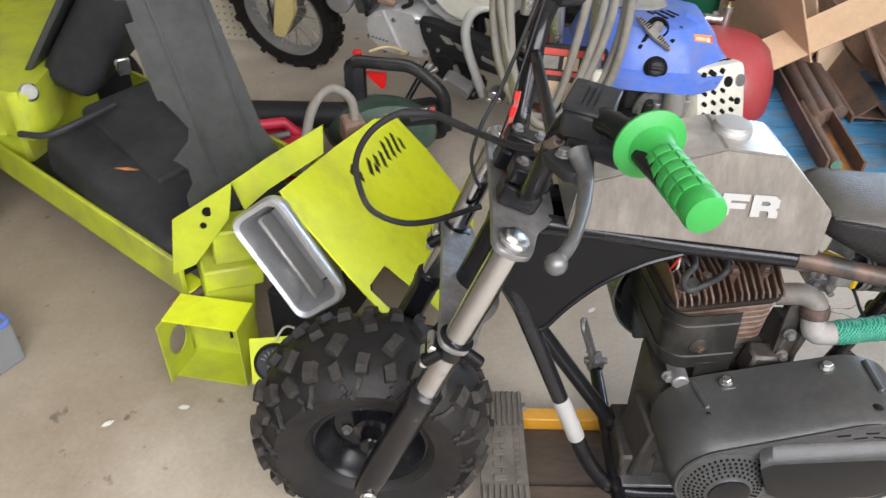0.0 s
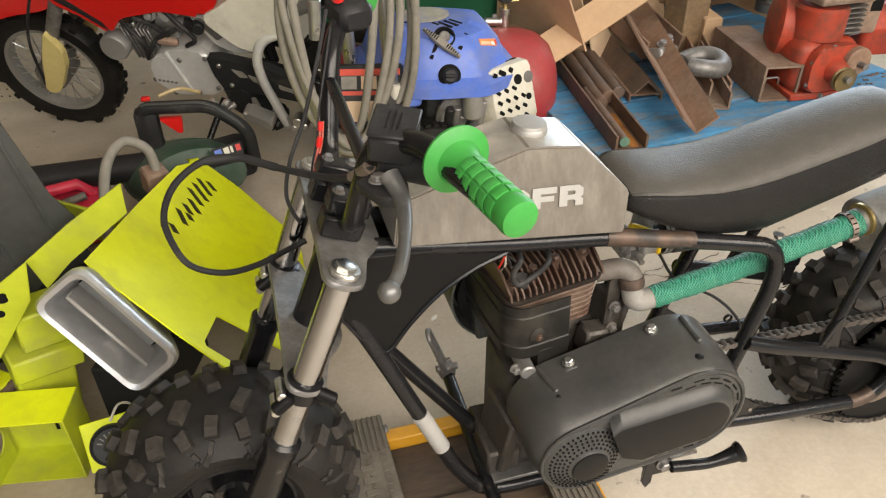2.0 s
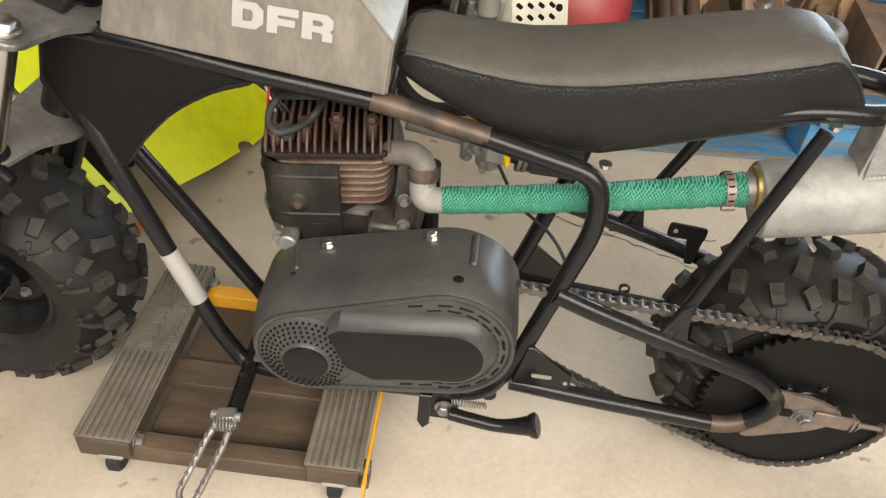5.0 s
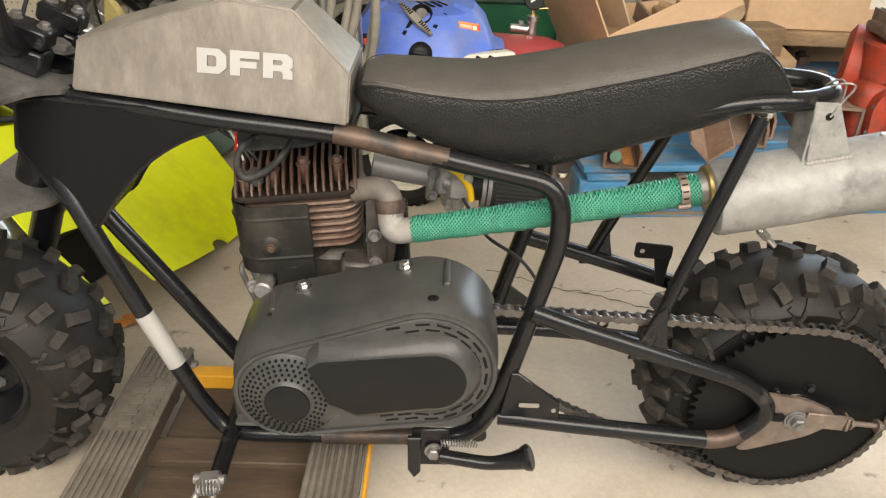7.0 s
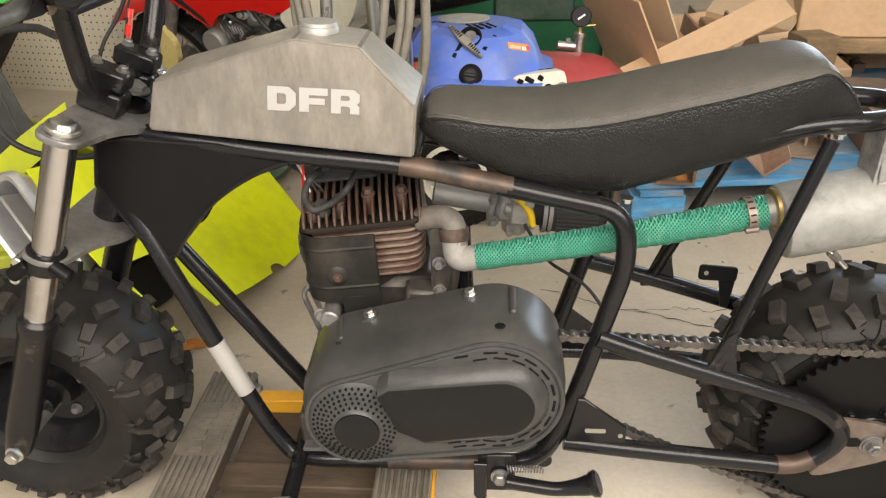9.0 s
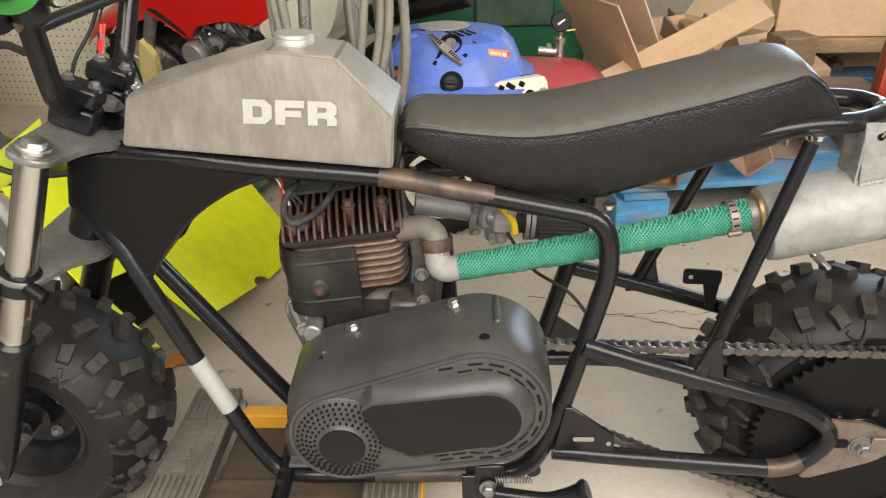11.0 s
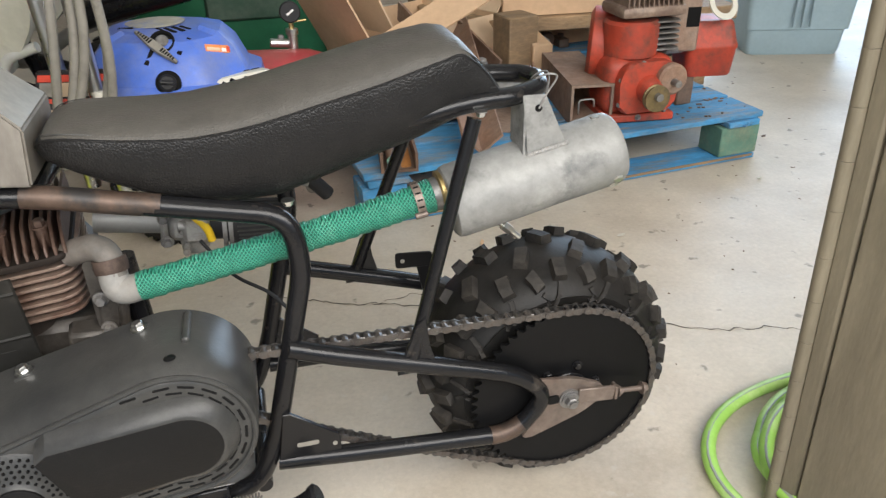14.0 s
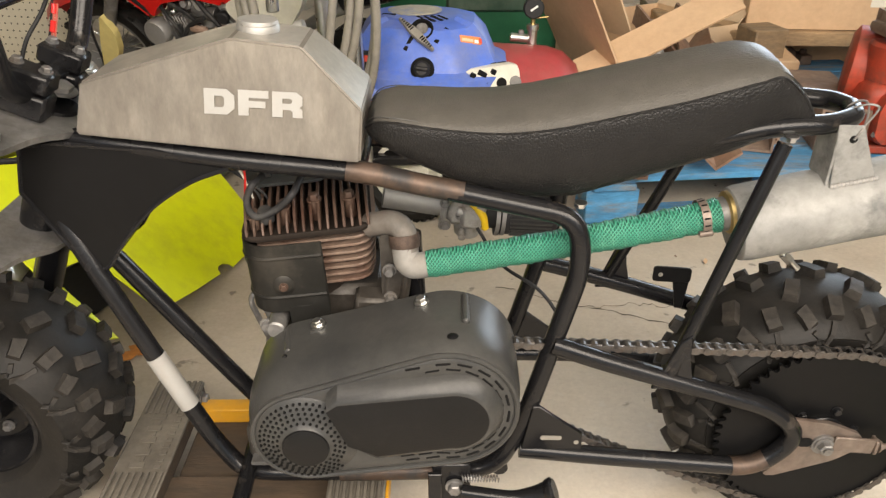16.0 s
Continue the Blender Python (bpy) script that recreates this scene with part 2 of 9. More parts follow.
CHROME = surface("chromed_steel", (0.46, 0.46, 0.465), 0.18, 1.0, tone=0.06, bump=0.02, second=(0.35, 0.33, 0.3), amount=0.15, sscale=20)
ZINC = surface("zinc_plated_bolt", (0.62, 0.62, 0.6), 0.3, 1.0, tone=0.1, scale=30, bump=0.05)
GREY_STEEL = surface("grey_cast_metal", (0.24, 0.235, 0.23), 0.5, 0.7, tone=0.25, scale=20, bump=0.3, bscale=180, second=(0.1, 0.085, 0.07), amount=0.35, sscale=15)
ALU = surface("dull_aluminium", (0.34, 0.335, 0.32), 0.55, 0.6, tone=0.1, scale=8, bump=0.08, bscale=150, second=(0.3, 0.29, 0.28), amount=0.22, sharp=0.12, sscale=11)
ALU_CAST = surface("oily_cast_aluminium", (0.10, 0.092, 0.082), 0.5, 0.6, tone=0.3, scale=25, bump=0.3, bscale=150, second=(0.022, 0.017, 0.013), amount=0.56, sharp=0.2, sscale=18)
FIN = surface("heat_browned_fins", (0.105, 0.072, 0.054), 0.5, 0.4, tone=0.3, scale=30, bump=0.3, bscale=200, second=(0.05, 0.022, 0.014), amount=0.5, sharp=0.2, sscale=14)
FIN_LIGHT = surface("bare_cast_fins", (0.32, 0.25, 0.20), 0.55, 0.4, tone=0.25, scale=25, bump=0.3, bscale=200, second=(0.10, 0.05, 0.033), amount=0.5, sharp=0.2, sscale=16)
SHROUD = surface("dark_sheet_shroud", (0.016, 0.0155, 0.014), 0.4, 0.1, tone=0.25, scale=14, bump=0.1, second=(0.04, 0.036, 0.03), amount=0.26, sscale=14)
RUST = surface("rusty_steel", (0.2, 0.115, 0.075), 0.75, 0.15, tone=0.3, scale=9, bump=0.35, bscale=130, second=(0.32, 0.25, 0.2), amount=0.35, sharp=0.2, sscale=5, rand=0.2)
RUST_DARK = surface("dark_mill_scale_steel", (0.12, 0.095, 0.08), 0.65, 0.4, tone=0.3, scale=9, bump=0.25, bscale=130, second=(0.22, 0.12, 0.07), amount=0.4, sharp=0.2, sscale=6, rand=0.2)
BARE_RUST = surface("scuffed_bare_tube", (0.085, 0.058, 0.044), 0.5, 0.5, tone=0.3, scale=20, bump=0.15, second=(0.02, 0.018, 0.017), amount=0.45, sharp=0.08, sscale=25)
PLATE_STEEL = surface("brown_stained_plate", (0.2, 0.165, 0.14), 0.5, 0.5, tone=0.3, scale=12, bump=0.15, second=(0.1, 0.06, 0.045), amount=0.4, sharp=0.2, sscale=15)
CHAIN = surface("worn_roller_chain", (0.12, 0.115, 0.11), 0.4, 0.85, tone=0.35, scale=60, bump=0.2, second=(0.06, 0.045, 0.035), amount=0.4, sscale=50, rand=0.2)
GREEN_GRIP = surface("bright_green_rubber_grip", (0.026, 0.255, 0.040), 0.55, tone=0.12, bump=0.1, bscale=200, second=(0.035, 0.2, 0.05), amount=0.35, sscale=12)
WHITE = surface("white_vinyl", (0.78, 0.78, 0.76), 0.5, tone=0.04, bump=0.02, second=(0.55, 0.53, 0.5), amount=0.15, sscale=18)
CAST_ALU = surface("dull_cast_aluminium", (0.36, 0.355, 0.34), 0.5, 0.5, tone=0.2, scale=30, bump=0.2, bscale=160, second=(0.16, 0.14, 0.12), amount=0.4, sscale=35)
YELLOWED = surface("yellowed_clear_tube", (0.42, 0.33, 0.16), 0.4, bump=0.03)
SOOT_BROWN = surface("dark_brown_scaled_iron", (0.055, 0.040, 0.034), 0.6, 0.3, tone=0.3, scale=40, bump=0.25, bscale=180, second=(0.10, 0.07, 0.055), amount=0.35, sscale=30)
OLD_BRASS = surface("greasy_brass", (0.20, 0.15, 0.07), 0.5, 0.6, tone=0.25, scale=30, bump=0.15, second=(0.08, 0.06, 0.04), amount=0.4, sscale=25)
WIRE_PINK = surface("faded_red_wire", (0.42, 0.10, 0.075), 0.5, bump=0.03)
LETTER = surface("worn_white_vinyl_letter", (0.30, 0.298, 0.284), 0.5, tone=0.06, bump=0.02, second=(0.30, 0.285, 0.265), amount=0.35, sscale=30)
ALU_BRIGHT = surface("bright_cast_engine_cover", (0.62, 0.62, 0.60), 0.42, 0.35, tone=0.08, bump=0.06)
MUFFLER = surface("stained_dull_aluminium", (0.28, 0.28, 0.27), 0.62, 0.35, tone=0.2, scale=16, bump=0.1, bscale=140, second=(0.125, 0.127, 0.125), amount=0.27, sharp=0.08, sscale=15)
CHALK = surface("chalky_oxidised_pipe", (0.235, 0.230, 0.217), 0.7, 0.15, tone=0.15, scale=25, bump=0.15, bscale=160, second=(0.22, 0.20, 0.175), amount=0.35, sharp=0.2, sscale=18)
CHALK_DARK = surface("grey_oxidised_elbow", (0.13, 0.122, 0.11), 0.65, 0.2, tone=0.25, scale=25, bump=0.25, bscale=160, second=(0.13, 0.10, 0.08), amount=0.35, sharp=0.2, sscale=18)
LEVER = surface("dark_anodised_lever", (0.13, 0.13, 0.128), 0.42, 0.6, tone=0.15, scale=30, bump=0.06, second=(0.22, 0.215, 0.21), amount=0.3, sscale=20)
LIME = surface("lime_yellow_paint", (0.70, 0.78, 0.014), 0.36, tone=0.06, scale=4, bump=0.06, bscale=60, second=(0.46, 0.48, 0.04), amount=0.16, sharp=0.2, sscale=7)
LIME_DULL = surface("dull_lime_paint", (0.44, 0.5, 0.025), 0.5, tone=0.14, scale=6, bump=0.1, bscale=60, second=(0.2, 0.19, 0.07), amount=0.25, sharp=0.15, sscale=9)
RED_PLASTIC = surface("red_plastic", (0.55, 0.012, 0.01), 0.32, tone=0.08, bump=0.03, coat=0.2)
RED_TANK = surface("red_painted_tank", (0.40, 0.016, 0.03), 0.45, tone=0.12, bump=0.05, second=(0.27, 0.12, 0.10), amount=0.42, sharp=0.3, sscale=5)
RED_ENGINE = surface("worn_red_engine_paint", (0.40, 0.048, 0.022), 0.55, tone=0.2, scale=10, bump=0.2, bscale=90, second=(0.14, 0.045, 0.03), amount=0.40, sharp=0.12, sscale=19)
PINK_CAN = surface("red_fuel_can_plastic", (0.6, 0.03, 0.07), 0.4, tone=0.1, bump=0.05)
BLUE_PLASTIC = surface("blue_engine_plastic", (0.07, 0.15, 0.55), 0.42, tone=0.12, scale=8, bump=0.05, second=(0.2, 0.22, 0.32), amount=0.25, sharp=0.2, sscale=9)
DUST = surface("dusty_olive_cap", (0.30, 0.29, 0.24), 0.8, tone=0.2, bump=0.1, second=(0.16, 0.19, 0.30), amount=0.35, sscale=20)
BLUE_WOOD = surface("blue_painted_pallet_wood", (0.05, 0.22, 0.42), 0.75, tone=0.3, scale=6, bump=0.4, bscale=70, second=(0.22, 0.2, 0.16), amount=0.34, sharp=0.12, sscale=7, stretch=(1, 4, 4), rand=0.2)
GREEN_WOOD = surface("green_painted_block_wood", (0.1, 0.2, 0.15), 0.75, tone=0.2, scale=6, bump=0.3, bscale=60, second=(0.2, 0.22, 0.15), amount=0.35, sscale=8)
CARD = surface("corrugated_cardboard", (0.58, 0.40, 0.25), 0.85, tone=0.1, scale=5, bump=0.1, bscale=90, second=(0.5, 0.33, 0.2), amount=0.35, sharp=0.25, sscale=4)
CARD_LIGHT = surface("light_cardboard", (0.58, 0.43, 0.29), 0.85, tone=0.08, scale=5, bump=0.08, bscale=90)
WOOD = surface("plain_weathered_wood", (0.3, 0.2, 0.11), 0.75, tone=0.3, scale=7, bump=0.3, bscale=70, second=(0.17, 0.12, 0.075), amount=0.4, sharp=0.2, sscale=6, stretch=(1, 5, 5), rand=0.2)
POST = surface("weathered_olive_painted_board", (0.235, 0.205, 0.145), 0.6, tone=0.18, scale=5, bump=0.25, bscale=60, second=(0.115, 0.098, 0.068), amount=0.35, sharp=0.25, sscale=3, stretch=(4, 4, 0.7))
DOLLY_WOOD = surface("dark_stained_dolly_wood", (0.085, 0.056, 0.034), 0.75, tone=0.3, scale=7, bump=0.3, bscale=70, second=(0.04, 0.03, 0.021), amount=0.45, sharp=0.2, sscale=6, stretch=(1, 5, 5), rand=0.2)
DOLLY_RUBBER = surface("dusty_grey_rubber_pad", (0.075, 0.065, 0.052), 0.85, tone=0.25, scale=10, bump=0.3, bscale=120, second=(0.17, 0.15, 0.12), amount=0.45, sharp=0.25, sscale=12)
ORANGE = surface("orange_varnished_rail", (0.62, 0.3, 0.02), 0.45, tone=0.15, bump=0.1, second=(0.35, 0.2, 0.06), amount=0.25, sscale=12)
GREY_METAL = surface("dark_grey_sheet_metal", (0.052, 0.055, 0.053), 0.4, 0.25, tone=0.15, scale=6, bump=0.05, second=(0.095, 0.098, 0.093), amount=0.32, sharp=0.25, sscale=5)
# Near-black casting: the shade between the fins put into its colour.
FIN_GAP_SHADE = surface("fin_gap_shade", (0.02, 0.015, 0.012), 0.7, 0.2, tone=0.3, scale=20, bump=0.3)
SEAT_OLD = surface("faded_black_vinyl", (0.018, 0.018, 0.019), 0.6, tone=0.25, scale=6, bump=0.3, bscale=50, second=(0.05, 0.05, 0.05), amount=0.3, sharp=0.25, sscale=5)
GREEN_BIN = surface("dark_green_plastic", (0.012, 0.1, 0.045), 0.45, tone=0.12, bump=0.05)
GREEN_DARK = surface("dark_green_blower_shell", (0.01, 0.05, 0.03), 0.35, tone=0.15, bump=0.05, second=(0.10, 0.125, 0.10), amount=0.45, sharp=0.25, sscale=8)
PLASTIC_GREY = surface("grey_rubber_hose", (0.23, 0.215, 0.185), 0.55, tone=0.12, bump=0.08, second=(0.15, 0.138, 0.118), amount=0.3, sscale=14)
TOTE = surface("grey_blue_plastic_tote", (0.3, 0.4, 0.45), 0.5, tone=0.06, bump=0.04)
YELLOW_TUBE = surface("yellow_fuel_hose", (0.75, 0.5, 0.02), 0.4, tone=0.1, bump=0.03)
OFFWHITE = surface("offwhite_plastic", (0.62, 0.6, 0.52), 0.5, tone=0.08, bump=0.04, second=(0.42, 0.39, 0.32), amount=0.25, sscale=10)
FORK_YELLOW = surface("yellowed_plastic", (0.6, 0.5, 0.2), 0.5, tone=0.1, bump=0.04)
HOSE_GREEN = surface("lime_garden_hose", (0.3, 0.55, 0.1), 0.45, tone=0.12, bump=0.05, second=(0.45, 0.6, 0.25), amount=0.35, sscale=10)
HOSE_GREY = surface("grey_hose_stripe", (0.25, 0.28, 0.25), 0.5, bump=0)
LEAF = surface("dry_leaf", (0.5, 0.2, 0.05), 0.7, tone=0.25, scale=40, bump=0.2)
PEG = surface("ivory_pegboard", (0.62, 0.58, 0.46), 0.6, tone=0.05, bump=0.03)
WALL = surface("bare_garage_wall_board", (0.34, 0.30, 0.25), 0.75, tone=0.12, scale=3, bump=0.1, second=(0.26, 0.22, 0.18), amount=0.3, sscale=2)
CEILING = surface("pale_ceiling_board", (0.74, 0.73, 0.70), 0.8, tone=0.06, scale=2, bump=0.05)
BRASS = surface("dull_brass", (0.45, 0.34, 0.15), 0.4, 0.9, tone=0.15, scale=30, bump=0.05)
DECAL_RED = surface("red_decal", (0.6, 0.06, 0.03), 0.5, bump=0)
DECAL_ORANGE = surface("orange_decal", (0.75, 0.25, 0.08), 0.5, bump=0)
STENCIL = surface("black_stencil_paint", (0.03, 0.03, 0.01), 0.6, bump=0.05)


def floor_material():
    m = surface("stained_concrete_floor", (0.57, 0.515, 0.43), 0.5, tone=0.14, scale=2.2, bump=0.12, bscale=170, second=(0.38, 0.325, 0.255), amount=0.42, sharp=0.2, sscale=2.3, rvar=0.18, spec=0.5)
    nt = m.node_tree
    b = nt.nodes["Principled BSDF"]
    src = b.inputs["Base Color"].links[0].from_socket
    tc = nt.nodes.new("ShaderNodeTexCoord")
    n = nt.nodes.new("ShaderNodeTexNoise")
    n.inputs["Scale"].default_value, n.inputs["Detail"].default_value = 38, 6
    nt.links.new(tc.outputs["Object"], n.inputs["Vector"])
    r = nt.nodes.new("ShaderNodeMapRange")
    r.inputs["From Min"].default_value, r.inputs["From Max"].default_value = 0.62, 0.75
    r.inputs["To Min"].default_value, r.inputs["To Max"].default_value = 0.0, 0.6
    nt.links.new(n.outputs["Fac"], r.inputs["Value"])
    mx = nt.nodes.new("ShaderNodeMix")
    mx.data_type = "RGBA"
    nt.links.new(r.outputs[0], mx.inputs[0])
    nt.links.new(src, mx.inputs[6])
    mx.inputs[7].default_value = (0.52, 0.49, 0.44, 1)
    # scattered dark specks of grit and oil
    n2 = nt.nodes.new("ShaderNodeTexNoise")
    n2.inputs["Scale"].default_value, n2.inputs["Detail"].default_value = 21, 9
    mp = nt.nodes.new("ShaderNodeMapping")
    mp.inputs["Location"].default_value = (3.1, 7.7, 0)
    nt.links.new(tc.outputs["Object"], mp.inputs["Vector"])
    nt.links.new(mp.outputs[0], n2.inputs["Vector"])
    r2 = nt.nodes.new("ShaderNodeMapRange")
    r2.inputs["From Min"].default_value, r2.inputs["From Max"].default_value = 0.655, 0.70
    r2.inputs["To Min"].default_value, r2.inputs["To Max"].default_value = 0.0, 0.7
    nt.links.new(n2.outputs["Fac"], r2.inputs["Value"])
    mx2 = nt.nodes.new("ShaderNodeMix")
    mx2.data_type = "RGBA"
    nt.links.new(r2.outputs[0], mx2.inputs[0])
    nt.links.new(mx.outputs[2], mx2.inputs[6])
    mx2.inputs[7].default_value = (0.13, 0.115, 0.095, 1)
    # broad brown oil-stained patch round the old machine, ragged at its edge
    sep = nt.nodes.new("ShaderNodeVectorMath")
    sep.operation = "DISTANCE"
    sep.inputs[1].default_value = (-1.45, 0.35, 0.0)
    nt.links.new(tc.outputs["Object"], sep.inputs[0])
    n3 = nt.nodes.new("ShaderNodeTexNoise")
    n3.inputs["Scale"].default_value, n3.inputs["Detail"].default_value = 2.6, 8
    nt.links.new(tc.outputs["Object"], n3.inputs["Vector"])
    edge = nt.nodes.new("ShaderNodeMath")
    edge.operation = "MULTIPLY_ADD"
    nt.links.new(n3.outputs["Fac"], edge.inputs[0])
    edge.inputs[1].default_value = 1.5
    nt.links.new(sep.outputs["Value"], edge.inputs[2])
    r3 = nt.nodes.new("ShaderNodeMapRange")
    r3.inputs["From Min"].default_value, r3.inputs["From Max"].default_value = 1.25, 2.1
    r3.inputs["To Min"].default_value, r3.inputs["To Max"].default_value = 0.75, 0.0
    nt.links.new(edge.outputs[0], r3.inputs["Value"])
    mx3 = nt.nodes.new("ShaderNodeMix")
    mx3.data_type, mx3.blend_type = "RGBA", "MULTIPLY"
    nt.links.new(r3.outputs[0], mx3.inputs[0])
    nt.links.new(mx2.outputs[2], mx3.inputs[6])
    mx3.inputs[7].default_value = (0.50, 0.45, 0.37, 1)
    nt.links.new(mx3.outputs[2], b.inputs["Base Color"])
    return m


def leather_material(name, base, dust, amount, relief, grain=620, rough=0.30):
    """Grained vinyl: a cell relief, slightly dusty."""
    m = surface(name, base, rough, tone=0.15, scale=5, bump=0, second=dust, amount=amount, sharp=0.3, sscale=6, rvar=0.08)
    nt = m.node_tree
    tc = nt.nodes.new("ShaderNodeTexCoord")
    v = nt.nodes.new("ShaderNodeTexVoronoi")
    v.inputs["Scale"].default_value = grain
    nt.links.new(tc.outputs["Object"], v.inputs["Vector"])
    bp = nt.nodes.new("ShaderNodeBump")
    bp.inputs["Strength"].default_value, bp.inputs["Distance"].default_value = relief, 0.0016
    bp.invert = True
    nt.links.new(v.outputs["Distance"], bp.inputs["Height"])
    nt.links.new(bp.outputs[0], nt.nodes["Principled BSDF"].inputs["Normal"])
    return m


def wrap_material():
    """Woven green exhaust wrap."""
    m = surface("woven_green_heat_wrap", (0.045, 0.29, 0.19), 0.42, tone=0.2, scale=30, bump=0, second=(0.10, 0.36, 0.24), amount=0.32, sharp=0.12, sscale=60)
    nt = m.node_tree
    tc = nt.nodes.new("ShaderNodeTexCoord")
    outs = []
    for ang in (0.7, -0.7):
        mp = nt.nodes.new("ShaderNodeMapping")
        mp.inputs["Rotation"].default_value = (0, ang, 0)
        nt.links.new(tc.outputs["Object"], mp.inputs["Vector"])
        w = nt.nodes.new("ShaderNodeTexWave")
        w.inputs["Scale"].default_value = 108
        nt.links.new(mp.outputs[0], w.inputs["Vector"])
        outs.append(w.outputs["Fac"])
    mx = nt.nodes.new("ShaderNodeMath")
    mx.operation = "MAXIMUM"
    nt.links.new(outs[0], mx.inputs[0])
    nt.links.new(outs[1], mx.inputs[1])
    bp = nt.nodes.new("ShaderNodeBump")
    bp.inputs["Strength"].default_value, bp.inputs["Distance"].default_value = 0.8, 0.002
    nt.links.new(mx.outputs[0], bp.inputs["Height"])
    nt.links.new(bp.outputs[0], nt.nodes["Principled BSDF"].inputs["Normal"])
    # the lighter crossing threads
    ramp = nt.nodes.new("ShaderNodeMapRange")
    ramp.inputs["From Min"].default_value, ramp.inputs["From Max"].default_value = 0.55, 0.98
    nt.links.new(mx.outputs[0], ramp.inputs["Value"])
    old = nt.nodes["Principled BSDF"].inputs["Base Color"].links[0].from_socket
    mix = nt.nodes.new("ShaderNodeMix")
    mix.data_type = "RGBA"
    nt.links.new(ramp.outputs[0], mix.inputs[0])
    mix.inputs[6].default_value = (0.014, 0.115, 0.078, 1)
    nt.links.new(old, mix.inputs[7])
    nt.links.new(mix.outputs[2], nt.nodes["Principled BSDF"].inputs["Base Color"])
    return m


# Seat top: dust, with the sheen of its upper side put into the colour.
SEAT_TOP = leather_material("dusty_sheen_grained_vinyl", (0.052, 0.049, 0.044), (0.085, 0.079, 0.069), 0.42, 0.30, 520, 0.42)
FLOOR = floor_material()
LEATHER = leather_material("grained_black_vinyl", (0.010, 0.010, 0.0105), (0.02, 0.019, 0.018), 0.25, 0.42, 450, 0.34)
WRAP = wrap_material()


# ---- the garage ----
def slab(name, x0, x1, y0, y1, z0, z1, material, label, cat):
    bm = add_box(B(), (x1 - x0, y1 - y0, z1 - z0), Matrix.Translation(((x0 + x1) / 2, (y0 + y1) / 2, (z0 + z1) / 2)))
    return solo(name, bm, material, label, cat, kind="structure", smooth=False)


def build_room():
    bm = B()
    vs = [bm.verts.new(p) for p in ((-40, -40, -0.02), (40, -40, -0.02), (40, 40, -0.02), (-40, 40, -0.02))]
    bm.faces.new(vs)
    solo("ground", bm, surface("driveway_asphalt", (0.07, 0.07, 0.068), 0.8, bump=0.1), "dark asphalt driveway outside", "ground", kind="structure")
    slab("floor", -3.2, 4.4, -1.9, 3.4, -0.12, 0.0, FLOOR, "worn beige concrete garage floor, stained and cracked", "floor")
    slab("wall_back", -3.2, 1.95, 3.4, 3.55, -0.12, 2.7, WALL, "plain brown garage back wall", "wall")
    slab("wall_back_lintel", 1.95, 4.4, 3.4, 3.55, 2.5, 2.7, WALL, "lintel over the open rear door", "wall")
    slab("wall_left", -3.35, -3.2, -1.9, 3.55, -0.12, 2.7, WALL, "plain brown garage side wall", "wall")
    slab("wall_right", 4.4, 4.55, -1.9, 3.55, -0.12, 2.7, WALL, "plain brown garage side wall", "wall")
    slab("wall_front_left", -3.35, -2.1, -2.05, -1.9, -0.12, 2.7, WALL, "plain wall beside the open front door", "wall")
    slab("wall_front_right", 2.7, 4.55, -2.05, -1.9, -0.12, 2.7, WALL, "plain wall beside the open front door", "wall")
    slab("wall_front_lintel", -2.1, 2.7, -2.05, -1.9, 2.4, 2.7, WALL, "lintel over the open front door", "wall")
    slab("ceiling", -3.35, 4.55, -2.05, 3.55, 2.7, 2.82, CEILING, "plain pale garage ceiling", "ceiling")


build_room()


# ---- the mini bike ----
def sided(points, s):
    return [(x, y * s, z) for x, y, z in points]


